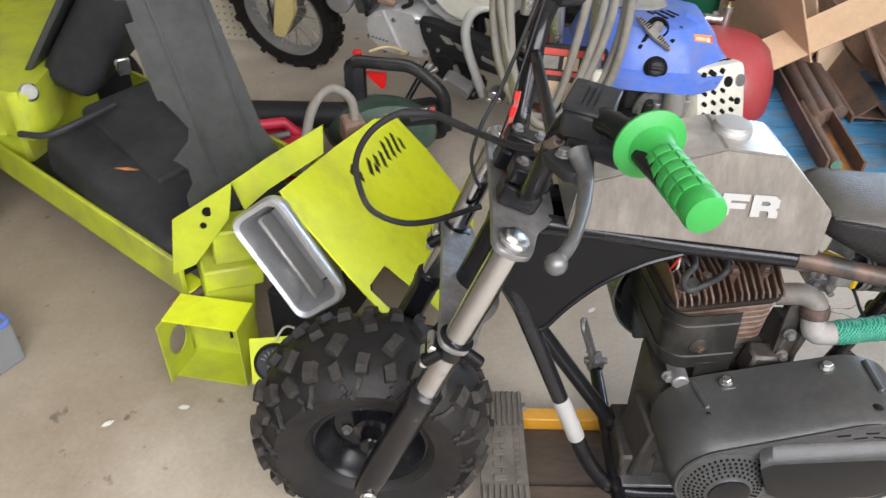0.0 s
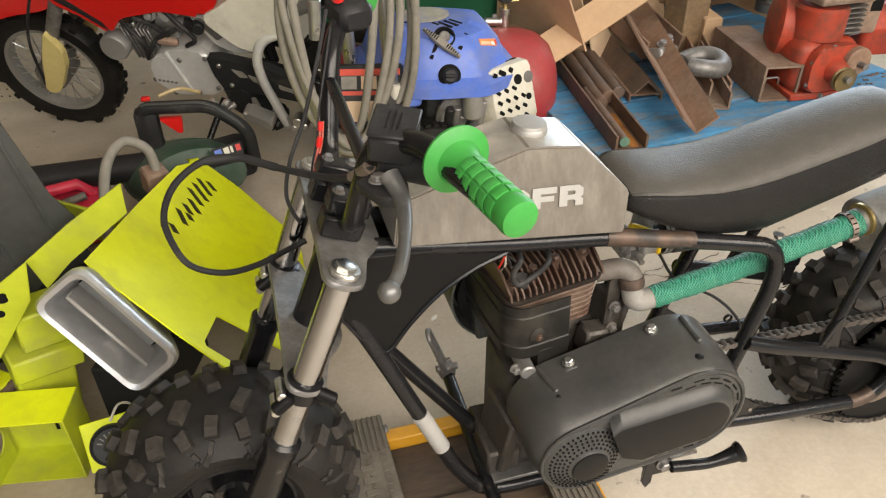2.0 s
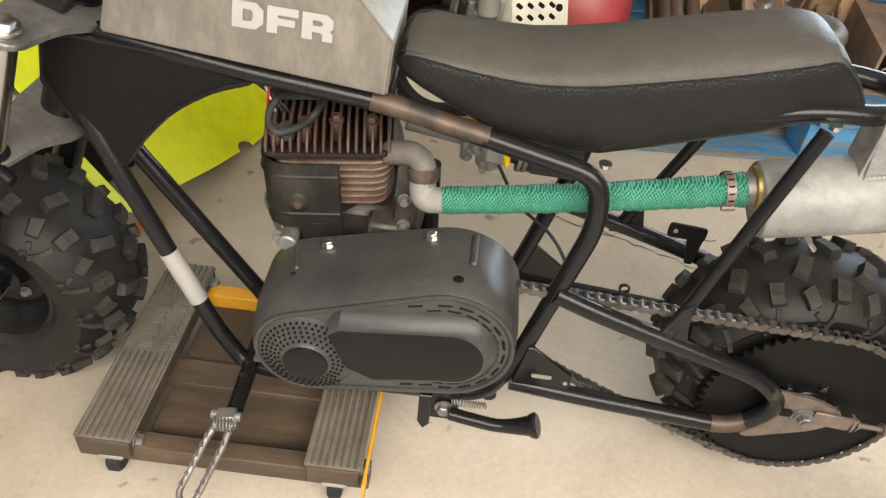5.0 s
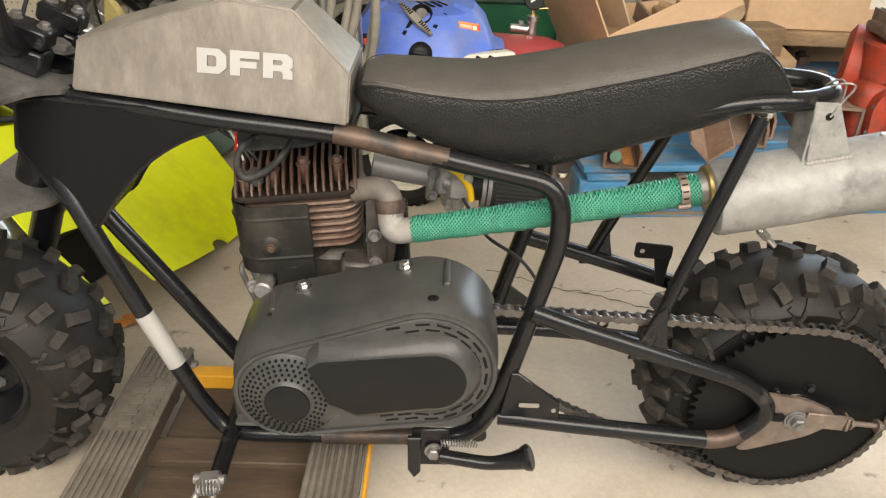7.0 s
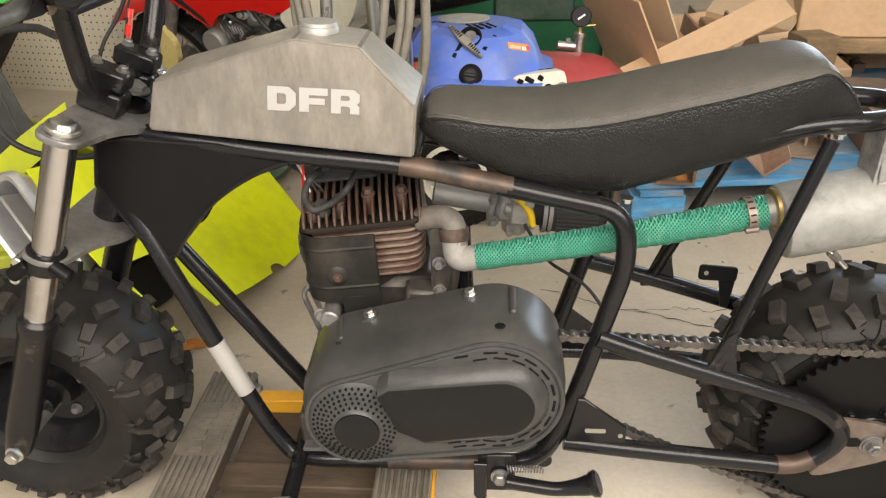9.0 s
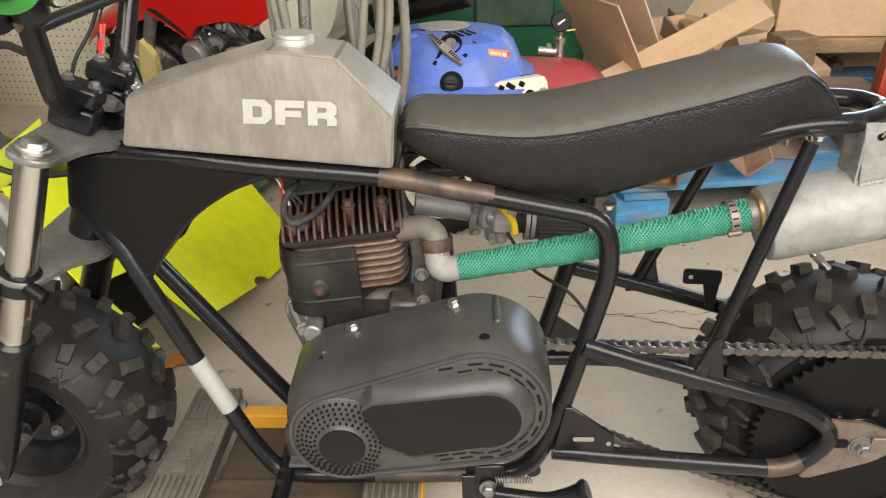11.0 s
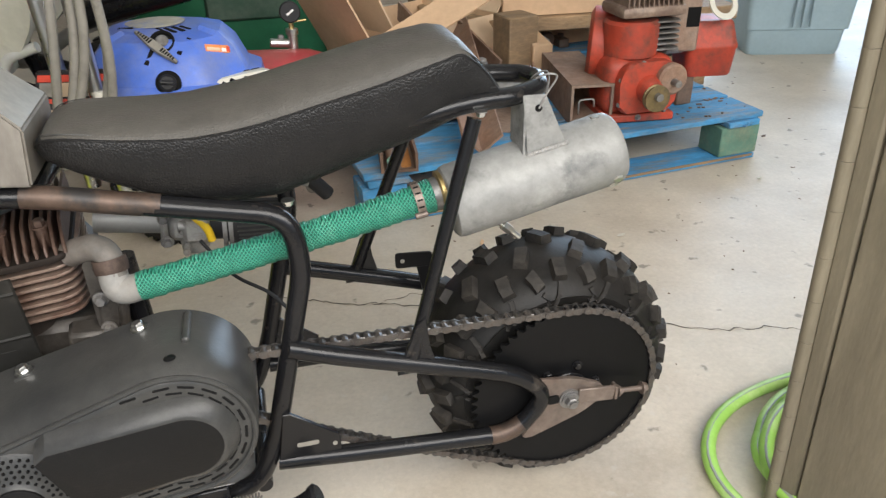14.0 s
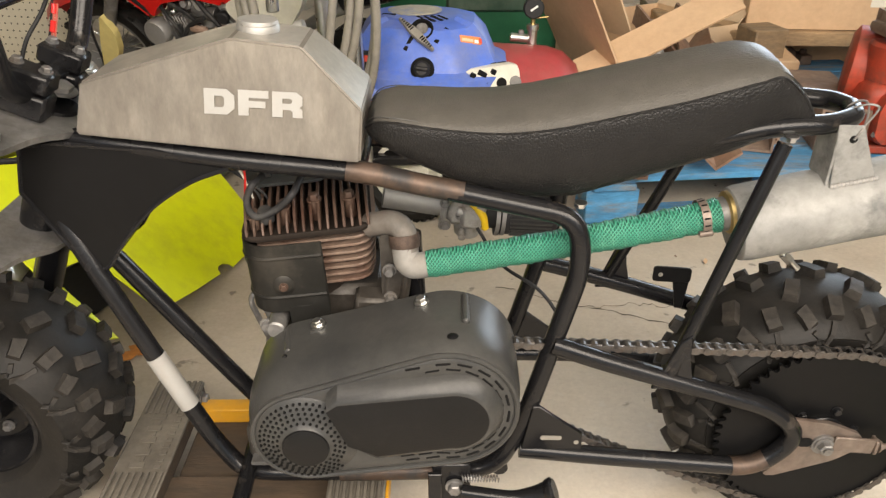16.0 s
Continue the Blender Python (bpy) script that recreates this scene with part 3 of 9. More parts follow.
def torus_tyre(name, centre, R, half, rim_r, parent, group, lugs=24):
    """A chunky tyre with its knobs as pieces; the axle runs along y."""
    cx, cy, cz = centre
    m = Matrix.Translation(centre) @ pose(0, 0, 0, 90)
    bm = B()
    Rc = R - 0.011
    prof = [(rim_r, -half * 0.62), (rim_r + 0.006, -half * 0.74), (rim_r + 0.012, -half * 0.80), (rim_r + 0.015, -half * 0.80), (rim_r + 0.03, -half * 0.93), (rim_r + 0.05, -half * 0.99), (Rc - 0.034, -half * 0.96), (Rc - 0.020, -half * 0.84), (Rc - 0.008, -half * 0.6), (Rc - 0.002, -half * 0.3), (Rc + 0.001, 0)]
    prof = prof + [(r, -h) for r, h in prof[-2::-1]]
    add_lathe(bm, prof, m, 72, caps=False)
    tyre = part(name, bm, RUBBER, parent, "knobby black all-terrain tyre, dusty")

    half_prof = [(Rc + 0.001, 0.0), (Rc - 0.002, half * 0.3), (Rc - 0.008, half * 0.6), (Rc - 0.020, half * 0.84), (Rc - 0.034, half * 0.96), (rim_r + 0.05, half * 0.99), (rim_r + 0.03, half * 0.93)]
    runs = [0.0]
    for (r0, l0), (r1, l1) in zip(half_prof, half_prof[1:]):
        runs.append(runs[-1] + math.hypot(r1 - r0, l1 - l0))

    def on_tyre(u, a, h, side):
        """A point u along the section from the crown, a round the tread and h proud of it."""
        k = max(q for q in range(len(runs) - 1) if runs[q] <= u)
        f = (u - runs[k]) / (runs[k + 1] - runs[k])
        (r0, l0), (r1, l1) = half_prof[k], half_prof[k + 1]
        dr, dl = (r1 - r0), (l1 - l0)
        n = math.hypot(dr, dl)
        r, lat = r0 + f * dr + h * dl / n, l0 + f * dl - h * dr / n
        ang = a / Rc
        return V(r * math.cos(ang), lat * side, r * math.sin(ang))

    def lug_mesh(bars, side):
        """Tapered bars bent over the tread: each a run of (u, a) with its half width and height."""
        b = B()
        for pts, hw, h in bars:
            rows = []
            for q, (u, a) in enumerate(pts):
                p, s = pts[max(q - 1, 0)], pts[min(q + 1, len(pts) - 1)]
                du, da = s[0] - p[0], s[1] - p[1]
                n = math.hypot(du, da)
                wu, wa = -da / n, du / n
                end = 1 if q == len(pts) - 1 else -1 if q == 0 else 0
                tu, ta = du / n * 0.0022 * end, da / n * 0.0022 * end
                rows.append([b.verts.new(on_tyre(max(u + wu * hw, 0), a + wa * hw, -0.002, side)), b.verts.new(on_tyre(max(u - tu + wu * hw * 0.76, 0), a - ta + wa * hw * 0.76, h, side)), b.verts.new(on_tyre(max(u - tu - wu * hw * 0.76, 0), a - ta - wa * hw * 0.76, h, side)), b.verts.new(on_tyre(max(u - wu * hw, 0), a - wa * hw, -0.002, side))])
            for p, s in zip(rows, rows[1:]):
                for q in range(3):
                    b.faces.new((p[q], p[q + 1], s[q + 1], s[q]))
            b.faces.new(rows[0])
            b.faces.new(rows[-1][::-1])
        bmesh.ops.recalc_face_normals(b, faces=b.faces)
        me = bpy.data.meshes.new("lug")
        b.to_mesh(me)
        b.free()
        me.materials.append(LUG)
        return me

    designs = [
        [([(0.004, -0.004), (0.018, 0.002), (0.031, 0.010)], 0.0098, 0.0110)],
        [([(0.036, 0.0), (0.050, 0.003), (0.063, 0.004)], 0.0100, 0.0112), ([(0.064, 0.004), (0.080, 0.010), (0.094, 0.022)], 0.0042, 0.0035)],
        [([(0.046, 0.004), (0.058, 0.0), (0.070, -0.003)], 0.0092, 0.0098), ([(0.073, -0.004), (0.086, -0.012)], 0.0038, 0.003), ([(0.086, -0.012), (0.094, -0.002)], 0.0038, 0.003)],
    ]
    step = 2 * math.pi / lugs
    for side in (-1, 1):
        meshes = [lug_mesh(d, side) for d in designs]
        for i in range(lugs):
            for me, off in ((meshes[0], 0.0), (meshes[1], 0.5), (meshes[2], 0.02)):
                ang = (i + off + (0.0 if side < 0 else 0.5)) * step
                piece("lug", me, tyre, Matrix.Translation(centre) @ pose(0, 0, 0, 0, -math.degrees(ang), 0))
    return tyre


def build_bike():
    bike = thing("mini_bike", (0.0, 0.0, 0.0), "home-built black tube-frame mini bike with bare steel tank", "mini bike")
    R = 0.0110
    # frame tubes, left and right
    for s, side in ((1, "left"), (-1, "right")):
        top_run = [(-0.39, -0.022, 0.543), (-0.31, -0.036, 0.538), (-0.17, -0.043, 0.520), (-0.04, -0.052, 0.510), (0.095, -0.06, 0.482), (0.188, -0.076, 0.468), (0.196, -0.080, 0.41), (0.168, -0.085, 0.300), (0.143, -0.090, 0.200), (0.112, -0.088, 0.124)]
        near_cradle = [(0.0, -0.085, 0.118), (-0.17, -0.080, 0.112), (-0.206, -0.072, 0.110), (-0.240, -0.062, 0.155), (-0.291, -0.056, 0.280), (-0.334, -0.048, 0.385), (-0.385, -0.03, 0.50)]
        # the far down tube runs inboard, close to the middle of the frame
        far_cradle = [(0.0, -0.070, 0.116), (-0.10, -0.020, 0.120), (-0.175, -0.004, 0.130), (-0.222, -0.004, 0.200), (-0.289, -0.006, 0.300), (-0.356, -0.008, 0.400), (-0.39, -0.010, 0.48)]
        rail = fillet(sided(top_run + (near_cradle if s > 0 else far_cradle), s), 0.035)
        bm = add_tube(B(), rail, R, 14)
        part("main_tube", bm, BLACK_PAINT, bike, "bent black main frame tube, scuffed at the bend")
        # scraped stretch behind the tank
        bm = add_tube(B(), [Vector(p) for p in sided([(-0.05, -0.0515, 0.511), (-0.02, -0.0535, 0.5065), (0.03, -0.056, 0.4955), (0.07, -0.058, 0.488)], s)], R + 0.0006, 14)
        part("scraped_tube", bm, BARE_RUST, bike, "bare rusty stretch of frame tube")
        # bottom tube scraped stretch
        bm = add_tube(B(), sided([(-0.08, -0.0827, 0.1152), (-0.02, -0.0844, 0.1173), (0.05, -0.0863, 0.1207)], s), R + 0.0005, 12)
        if s > 0:
            part("scraped_tube", bm, BARE_RUST, bike, "bare scraped stretch of bottom tube")
        else:
            bm.free()
        # seat hoop half
        hoop = fillet(sided([(0.185, -0.050, 0.500), (0.23, -0.048, 0.518), (0.31, -0.049, 0.541), (0.385, -0.050, 0.556), (0.440, -0.046, 0.556), (0.474, -0.026, 0.558), (0.480, 0.0, 0.559)], s), 0.03)
        part("seat_hoop", add_tube(B(), hoop, 0.0105, 12), BLACK_PAINT, bike)
        # rear strut with its foot gusset
        part("rear_strut", add_tube(B(), sided([(0.385, -0.072, 0.546), (0.302, -0.099, 0.275)] if s > 0 else [(0.366, -0.070, 0.543), (0.270, -0.099, 0.285)], s), 0.0078, 12), BLACK_PAINT, bike)
        bm = B()
        gx, gz = (0.0, 0.0) if s > 0 else (-0.028, 0.010)
        add_plate(bm, [(x + gx, z + gz) for x, z in ((0.285, 0.262), (0.333, 0.262), (0.322, 0.300), (0.320, 0.336), (0.309, 0.326))], 0.006, xz(-0.100 * s), bevel=0.001)
        part("gusset", bm, BLACK_PAINT, bike)
        # swing stay: upper and lower tube in one bent hairpin
        stay = fillet(sided([(0.170, -0.092, 0.318), (0.22, -0.097, 0.301), (0.327, -0.1, 0.266), (0.430, -0.1, 0.230), (0.472, -0.1, 0.190), (0.430, -0.1, 0.136), (0.230, -0.1, 0.158), (0.140, -0.094, 0.164)], s), 0.055, 8)
        part("chain_stay", add_tube(B(), stay, 0.0112, 14), BLACK_PAINT, bike)
        bm = add_tube(B(), [p for p in stay if p.z < 0.152 and 0.30 < p.x < 0.46], 0.0116, 14)
        part("scraped_tube", bm, BARE_RUST, bike, "rust-scraped stretch of lower stay")
        # axle plate
        pl = round_poly([(0.452, 0.216), (0.505, 0.208), (0.545, 0.190), (0.55, 0.172), (0.52, 0.150), (0.448, 0.124), (0.438, 0.128), (0.466, 0.165), (0.466, 0.19)], 0.01, 3)
        bm = add_plate(B(), pl, 0.006, xz(-0.1 * s), bevel=0.0008)
        plate = part("axle_plate", bm, PLATE_STEEL, bike, "brown-stained steel axle plate")
        bm = add_plate(B(), round_poly([(0.47, 0.187), (0.486, 0.187), (0.486, 0.175), (0.47, 0.175)], 0.005), 0.002, xz(-0.1045 * s))
        part("slot", bm, VOID, plate)
        bm = B()
        add_cyl(bm, (0.5, -0.103 * s, 0.178), (0.5, -0.106 * s, 0.178), 0.014, seg=20)
        add_hex(bm, (0.5, -0.106 * s, 0.178), (0, -s, 0), 0.0085, 0.010)
        add_cyl(bm, (0.5, -0.115 * s, 0.178), (0.5, -0.119 * s, 0.178), 0.005, seg=10)
        part("axle_nut", bm, GREY_STEEL, plate)
        bm = B()
        add_box(bm, (0.05, 0.004, 0.022), pose(0.535, -0.107 * s, 0.179, 0, 6, 0), bevel=0.0012)
        add_box(bm, (0.004, 0.014, 0.020), pose(0.562, -0.104 * s, 0.176), bevel=0.001)
        add_cyl(bm, (0.545, -0.104 * s, 0.1765), (0.605, -0.104 * s, 0.171), 0.0034, seg=10)
        add_hex(bm, (0.600, -0.104 * s, 0.1715), (1, 0, -0.1), 0.0062, 0.008)
        add_hex(bm, (0.566, -0.104 * s, 0.1745), (1, 0, -0.1), 0.006, 0.006)
        part("chain_adjuster", bm, PLATE_STEEL, bike, "zinc chain adjuster bolt in its bracket")
        # slotted bracket behind the lower post
        bm = add_plate(B(), [(0.152, 0.236), (0.160, 0.236), (0.212, 0.194), (0.214, 0.160), (0.140, 0.164)], 0.005, xz(-0.1 * s), bevel=0.0008)
        br = part("peg_bracket", bm, BLACK_PAINT, bike)
        bm = add_plate(B(), round_poly([(0.163, 0.193), (0.188, 0.1925), (0.188, 0.1865), (0.163, 0.187)], 0.003), 0.001, xz(-0.1035 * s))
        part("slot", bm, PLASTIC_GREY, br)
        bm = add_cyl(B(), (0.206, -0.1025 * s, 0.182), (0.206, -0.1035 * s, 0.182), 0.003, seg=12)
        part("hole", bm, PLASTIC_GREY, br)
        # head panel with a raised rim
        poly = [(-0.392, 0.486), (-0.381, 0.536), (-0.345, 0.540), (-0.250, 0.532), (-0.172, 0.521)]
        poly = poly + [(-0.170, 0.516)] + [(p.x, p.z) for p in spline([(-0.176, 0, 0.511), (-0.215, 0, 0.496), (-0.258, 0, 0.468), (-0.294, 0, 0.431), (-0.316, 0, 0.400)], 6)] + [(-0.322, 0.394), (-0.331, 0.390), (-0.341, 0.391)]
        bm = add_plate(B(), poly, 0.005, Matrix.Translation((0, -0.046 * s, 0)) @ XZ)
        panel = part("head_panel", bm, BLACK_SATIN, bike, "flat black sheet gusset panel with a rolled rim")
        edge = [V(x, -0.0485 * s, z) for x, z in poly]
        part("rim", add_tube(B(), edge, 0.0028, 6, closed=True), BLACK_PAINT, panel)
        if s > 0:
            # the folded flange that closes the two panels along their lower curve
            curve = [(x, z) for x, z in poly if z < 0.5125 and x > -0.3425]
            bm = B()
            rows = [(bm.verts.new((x, -0.044, z)), bm.verts.new((x, 0.044, z))) for x, z in curve]
            for p, q in zip(rows, rows[1:]):
                bm.faces.new((p[0], p[1], q[1], q[0]))
            bmesh.ops.solidify(bm, geom=list(bm.faces), thickness=0.002)
            bmesh.ops.recalc_face_normals(bm, faces=bm.faces)
            part("flange", bm, BLACK_PAINT, panel)
        # tape on the down tube
        if s > 0:
            a, b = V(-0.291, -0.056, 0.280), V(-0.240, -0.062, 0.155)
            bm = add_tube(B(), [a.lerp(b, 0.02), a.lerp(b, 0.3), a.lerp(b, 0.6)], R + 0.0009, 18)
            part("tape", bm, LETTER, bike, "band of white tape round the down tube")
    # cross tubes
    for p, q, r in (((0.118, -0.088, 0.124), (0.118, 0.088, 0.124), 0.0105), ((-0.19, -0.078, 0.112), (-0.19, 0.0, 0.122), 0.0105), ((-0.04, -0.052, 0.51), (-0.04, 0.052, 0.51), 0.010)):
        part("cross_tube", add_cyl(B(), p, q, r, seg=12), BLACK_PAINT, bike)
    # small tabs on the far stay
    bm = B()
    add_plate(bm, round_poly([(0.317, 0.312), (0.366, 0.309), (0.366, 0.330), (0.317, 0.334)], 0.005, 3), 0.004, xz(0.050), bevel=0.0008)
    add_plate(bm, [(0.345, 0.310), (0.366, 0.309), (0.363, 0.268), (0.353, 0.268)], 0.004, xz(0.054), bevel=0.0008)
    tab = part("fender_tab", bm, BLACK_SATIN, bike, "black fender tab with a hole")
    part("hole", add_cyl(B(), (0.326, 0.0472, 0.3225), (0.326, 0.0480, 0.3225), 0.003, seg=12), PLASTIC_GREY, tab)
    bm = add_ring(B(), [(0.0085, -0.002), (0.0055, -0.002), (0.0055, 0.002), (0.0085, 0.002)], pose(0.303, 0.098, 0.172, 90), 12)
    part("chain_guide", bm, BLACK_PAINT, bike)
    # engine plate
    part("engine_plate", add_box(B(), (0.30, 0.13, 0.006), pose(-0.04, -0.02, 0.131), bevel=0.001), GREY_STEEL, bike, "oily steel engine mounting plate")

    # head tube and fork
    d = V(-0.176, 0, -0.424).normalized()
    up = -d
    top, axle = V(-0.374, 0, 0.574), V(-0.541, 0, 0.155)

    def on(z, y=0.0):
        k = (z - top.z) / (axle.z - top.z)
        return V(top.x + k * (axle.x - top.x), y, z)

    stem = V(0.026, 0, 0.010)
    part("head_tube", add_cyl(B(), on(0.555) + stem, on(0.415) + stem, 0.0215, seg=24), BLACK_PAINT, bike)
    tilt = Matrix((V(up.z, 0, -up.x), V(0, 1, 0), up)).transposed().to_4x4()
    outline = round_poly([(-0.022, -0.133), (0.020, -0.133), (0.034, -0.07), (0.058, -0.036), (0.058, 0.036), (0.034, 0.07), (0.020, 0.133), (-0.022, 0.133), (-0.020, 0.06), (-0.020, -0.06)], 0.018, 4)
    for z, name, lab in ((0.566, "upper_clamp", "grey steel upper triple clamp plate"), (0.432, "lower_clamp", "grey steel lower triple clamp plate")):
        bm = add_plate(B(), outline, 0.007, Matrix.Translation(on(z)) @ tilt, bevel=0.0012)
        part(name, bm, GREY_STEEL, bike, lab)
    for s in (-1, 1):
        y = s * 0.112
        part("fork_tube", add_cyl(B(), on(0.571, y), on(0.32, y), 0.0158, seg=28), CHROME, bike, "polished chrome fork tube")
        part("fork_slider", add_lathe(B(), [(0.0175, 0), (0.0215, 0.004), (0.0215, 0.018), (0.0195, 0.022), (0.0193, 0.18), (0.017, 0.215), (0.015, 0.222)], Matrix.Translation(on(0.352, y)) @ frame_of(d), 28), BLACK_PAINT, bike, "black lower fork leg")
        bm = add_lathe(B(), [(0.0165, 0), (0.0205, 0.001), (0.0205, 0.024), (0.0165, 0.025)], Matrix.Translation(on(0.437, y)) @ frame_of(d), 28)
        add_box(bm, (0.016, 0.02, 0.018), Matrix.Translation(on(0.425, y) + V(-0.022, 0, -0.003)) @ tilt, bevel=0.002)
        col = part("clamp_collar", bm, BLACK_PAINT, bike, "black pinch collar round the fork tube")
        for k in (0.006, -0.016):
            bm = add_cyl(B(), on(0.425 + k, y) + V(-0.026, -0.016, -0.002), on(0.425 + k, y) + V(-0.026, 0.014, -0.002), 0.0055, seg=14, bevel=0.001)
            part("bolt", bm, ZINC, col)
        for dx, dz in ((-0.034, -0.020), (0.032, -0.024)):
            q = on(0.425, y)
            part("pinch_lug", add_cyl(B(), q + V(dx * 0.4, -0.012, 0.0), q + V(dx, -0.016, dz * 0.6), 0.0082, seg=14, bevel=0.002), BLACK_SATIN, col)
        bm = B()
        add_hex(bm, on(0.5755, y), up, 0.0115, 0.006)
        add_cyl(bm, on(0.571, y), on(0.5755, y), 0.0172, seg=24, bevel=0.001)
        part("fork_bolt", bm, ZINC, bike, "zinc hexagon fork cap bolt")
        bm = B()
        add_hex(bm, V(axle.x, y * 1.14, axle.z), (0, s, 0), 0.0085, 0.012)
        part("axle_nut", bm, ZINC, bike)
    bm = B()
    add_hex(bm, on(0.570) + stem, up, 0.013, 0.008)
    part("stem_nut", bm, GREY_STEEL, bike)
    part("front_axle", add_cyl(B(), (axle.x, -0.128, axle.z), (axle.x, 0.128, axle.z), 0.0075, seg=16), GREY_STEEL, bike)

    # handlebar with risers
    for s in (-1, 1):
        bm = B()
        c = on(0.585, s * 0.038) + V(0.006, 0, 0)
        add_box(bm, (0.046, 0.030, 0.026), Matrix.Translation(c - up * 0.004) @ tilt, bevel=0.003)
        add_box(bm, (0.046, 0.030, 0.021), Matrix.Translation(c + up * 0.022) @ tilt, bevel=0.003)
        riser = part("bar_clamp", bm, BLACK_PAINT, bike, "black two-piece handlebar clamp")
        for k in (-0.014, 0.014):
            bm = B()
            add_hex(bm, c + up * 0.032 + tilt.to_3x3() @ V(k, 0, 0), up, 0.005, 0.006)
            part("bolt", bm, GREY_STEEL, riser)
    cbar = on(0.585) + V(0.006, 0, 0) + up * 0.009
    half = [(cbar.x, 0.0, cbar.z), (cbar.x, 0.075, cbar.z), (cbar.x + 0.022, 0.125, cbar.z + 0.125), (cbar.x + 0.05, 0.178, cbar.z + 0.148), (cbar.x + 0.088, 0.312, cbar.z + 0.147)]
    bar = [(x, -y, z) for x, y, z in half[::-1]] + half[1:]
    part("handlebar", add_tube(B(), fillet(bar, 0.045, 8), 0.0112, 16), BLACK_PAINT, bike, "bent black tubular handlebar")
    a = V(cbar.x + 0.016, -0.11, cbar.z + 0.09)
    part("crossbar", add_cyl(B(), a, V(a.x, 0.11, a.z), 0.007, seg=12), BLACK_PAINT, bike)
    for s in (-1, 1):
        g0, g1 = V(cbar.x + 0.069, s * 0.220, cbar.z + 0.150), V(cbar.x + 0.088, s * 0.309, cbar.z + 0.147)
        ax = (g1 - g0)
        L = ax.length
        prof = [(0.012, -0.004), (0.024, -0.002), (0.0288, 0.0), (0.0290, 0.0025), (0.0260, 0.0042), (0.0190, 0.0065), (0.0160, 0.012), (0.0146, 0.020), (0.0142, 0.024), (0.0142, L - 0.012), (0.0150, L - 0.009), (0.0156, L - 0.002), (0.0144, L + 0.003), (0.010, L + 0.0045), (0.002, L + 0.0046)]
        fm = Matrix.Translation(g0) @ frame_of(ax)
        grip = part("grip", add_lathe(B(), prof, fm, 32), GREEN_GRIP, bike, "bright green ribbed rubber grip with a wide flange")
        # raised pads between the grooves
        rows = 5
        step = (L - 0.036) / rows
        for k in range(7):
            a0 = k * 2 * math.pi / 7 + 0.2
            for i in range(rows):
                h0, h1 = 0.0245 + i * step, 0.0245 + (i + 1) * step - 0.0018
                bm = B()
                ring = []
                for rr, inset in ((0.0134, 0.0), (0.0150, 0.0003), (0.0153, 0.0010)):
                    da = 2 * math.pi / 7 - 0.10 - inset * 60
                    arc = [a0 + (u - 0.5) * da for u in (0, 0.25, 0.5, 0.75, 1)]
                    ring.append([fm @ V(rr * math.cos(a), rr * math.sin(a), h0 + inset) for a in arc] + [fm @ V(rr * math.cos(a), rr * math.sin(a), h1 - inset) for a in arc[::-1]])
                loft(bm, ring)
                bmesh.ops.recalc_face_normals(bm, faces=bm.faces)
                part("pad", bm, GREEN_GRIP, grip)
    # brake reservoir, lever and hose on the near side
    rc = V(cbar.x + 0.036, -0.148, cbar.z + 0.138)
    rm = Matrix.Translation(rc) @ pose(0, 0, 0, 8, 6, -22)
    bm = add_box(B(), (0.039, 0.046, 0.026), rm, bevel=0.003)
    res = part("brake_reservoir", bm, BLACK_PLASTIC, bike, "black square brake fluid reservoir")
    part("lid", add_box(B(), (0.041, 0.048, 0.004), rm @ pose(0, 0, 0.0155), bevel=0.0015), BLACK_PLASTIC, res)
    bm = B()
    for i, w in enumerate((0.026, 0.030, 0.024)):
        add_box(bm, (0.0012, w, 0.0004), rm @ pose(-0.006 + i * 0.005, 0, 0.0182))
    part("warning_lines", bm, COVER_DARK, res)
    bm = B()
    add_cyl(bm, rc + V(-0.010, 0.004, -0.024), rc + V(0.028, -0.032, -0.022), 0.0125, seg=18, bevel=0.003)
    add_plate(bm, round_poly([(-0.022, -0.014), (0.020, -0.016), (0.030, 0.0), (0.016, 0.016), (-0.018, 0.016)], 0.007, 3), 0.011, Matrix.Translation(rc + V(-0.017, -0.024, -0.033)) @ pose(0, 0, 0, 8, 0, -58), bevel=0.002)
    add_cyl(bm, rc + V(0.032, -0.026, -0.010), rc + V(0.055, -0.045, -0.010), 0.0075, seg=14, bevel=0.001)
    perch = part("lever_perch", bm, BLACK_PLASTIC, bike, "black cast brake lever perch")
    part("switch_tip", add_cyl(B(), rc + V(0.055, -0.045, -0.010), rc + V(0.061, -0.050, -0.010), 0.0062, seg=14, bevel=0.001), ZINC, perch)
    bm = B()
    add_hex(bm, rc + V(-0.020, -0.022, -0.027), (0, 0.1, 1), 0.0065, 0.006)
    part("pivot_bolt", bm, GREY_STEEL, perch)
    lev = spline([V(-0.336, -0.178, 0.713), V(-0.331, -0.200, 0.701), V(-0.339, -0.245, 0.699), V(-0.352, -0.285, 0.698), V(-0.366, -0.309, 0.6955)], 6)
    n = len(lev)
    part("brake_lever", add_tube(B(), lev, [0.0092 - 0.0040 * min(1, i / (n * 0.55)) for i in range(n)], 12), LEVER, bike, "dull grey brake lever with a ball end")
    bm = B()
    bmesh.ops.create_uvsphere(bm, u_segments=14, v_segments=10, radius=0.0085, matrix=Matrix.Translation(lev[-1]))
    part("lever_ball", bm, LEVER, bike)
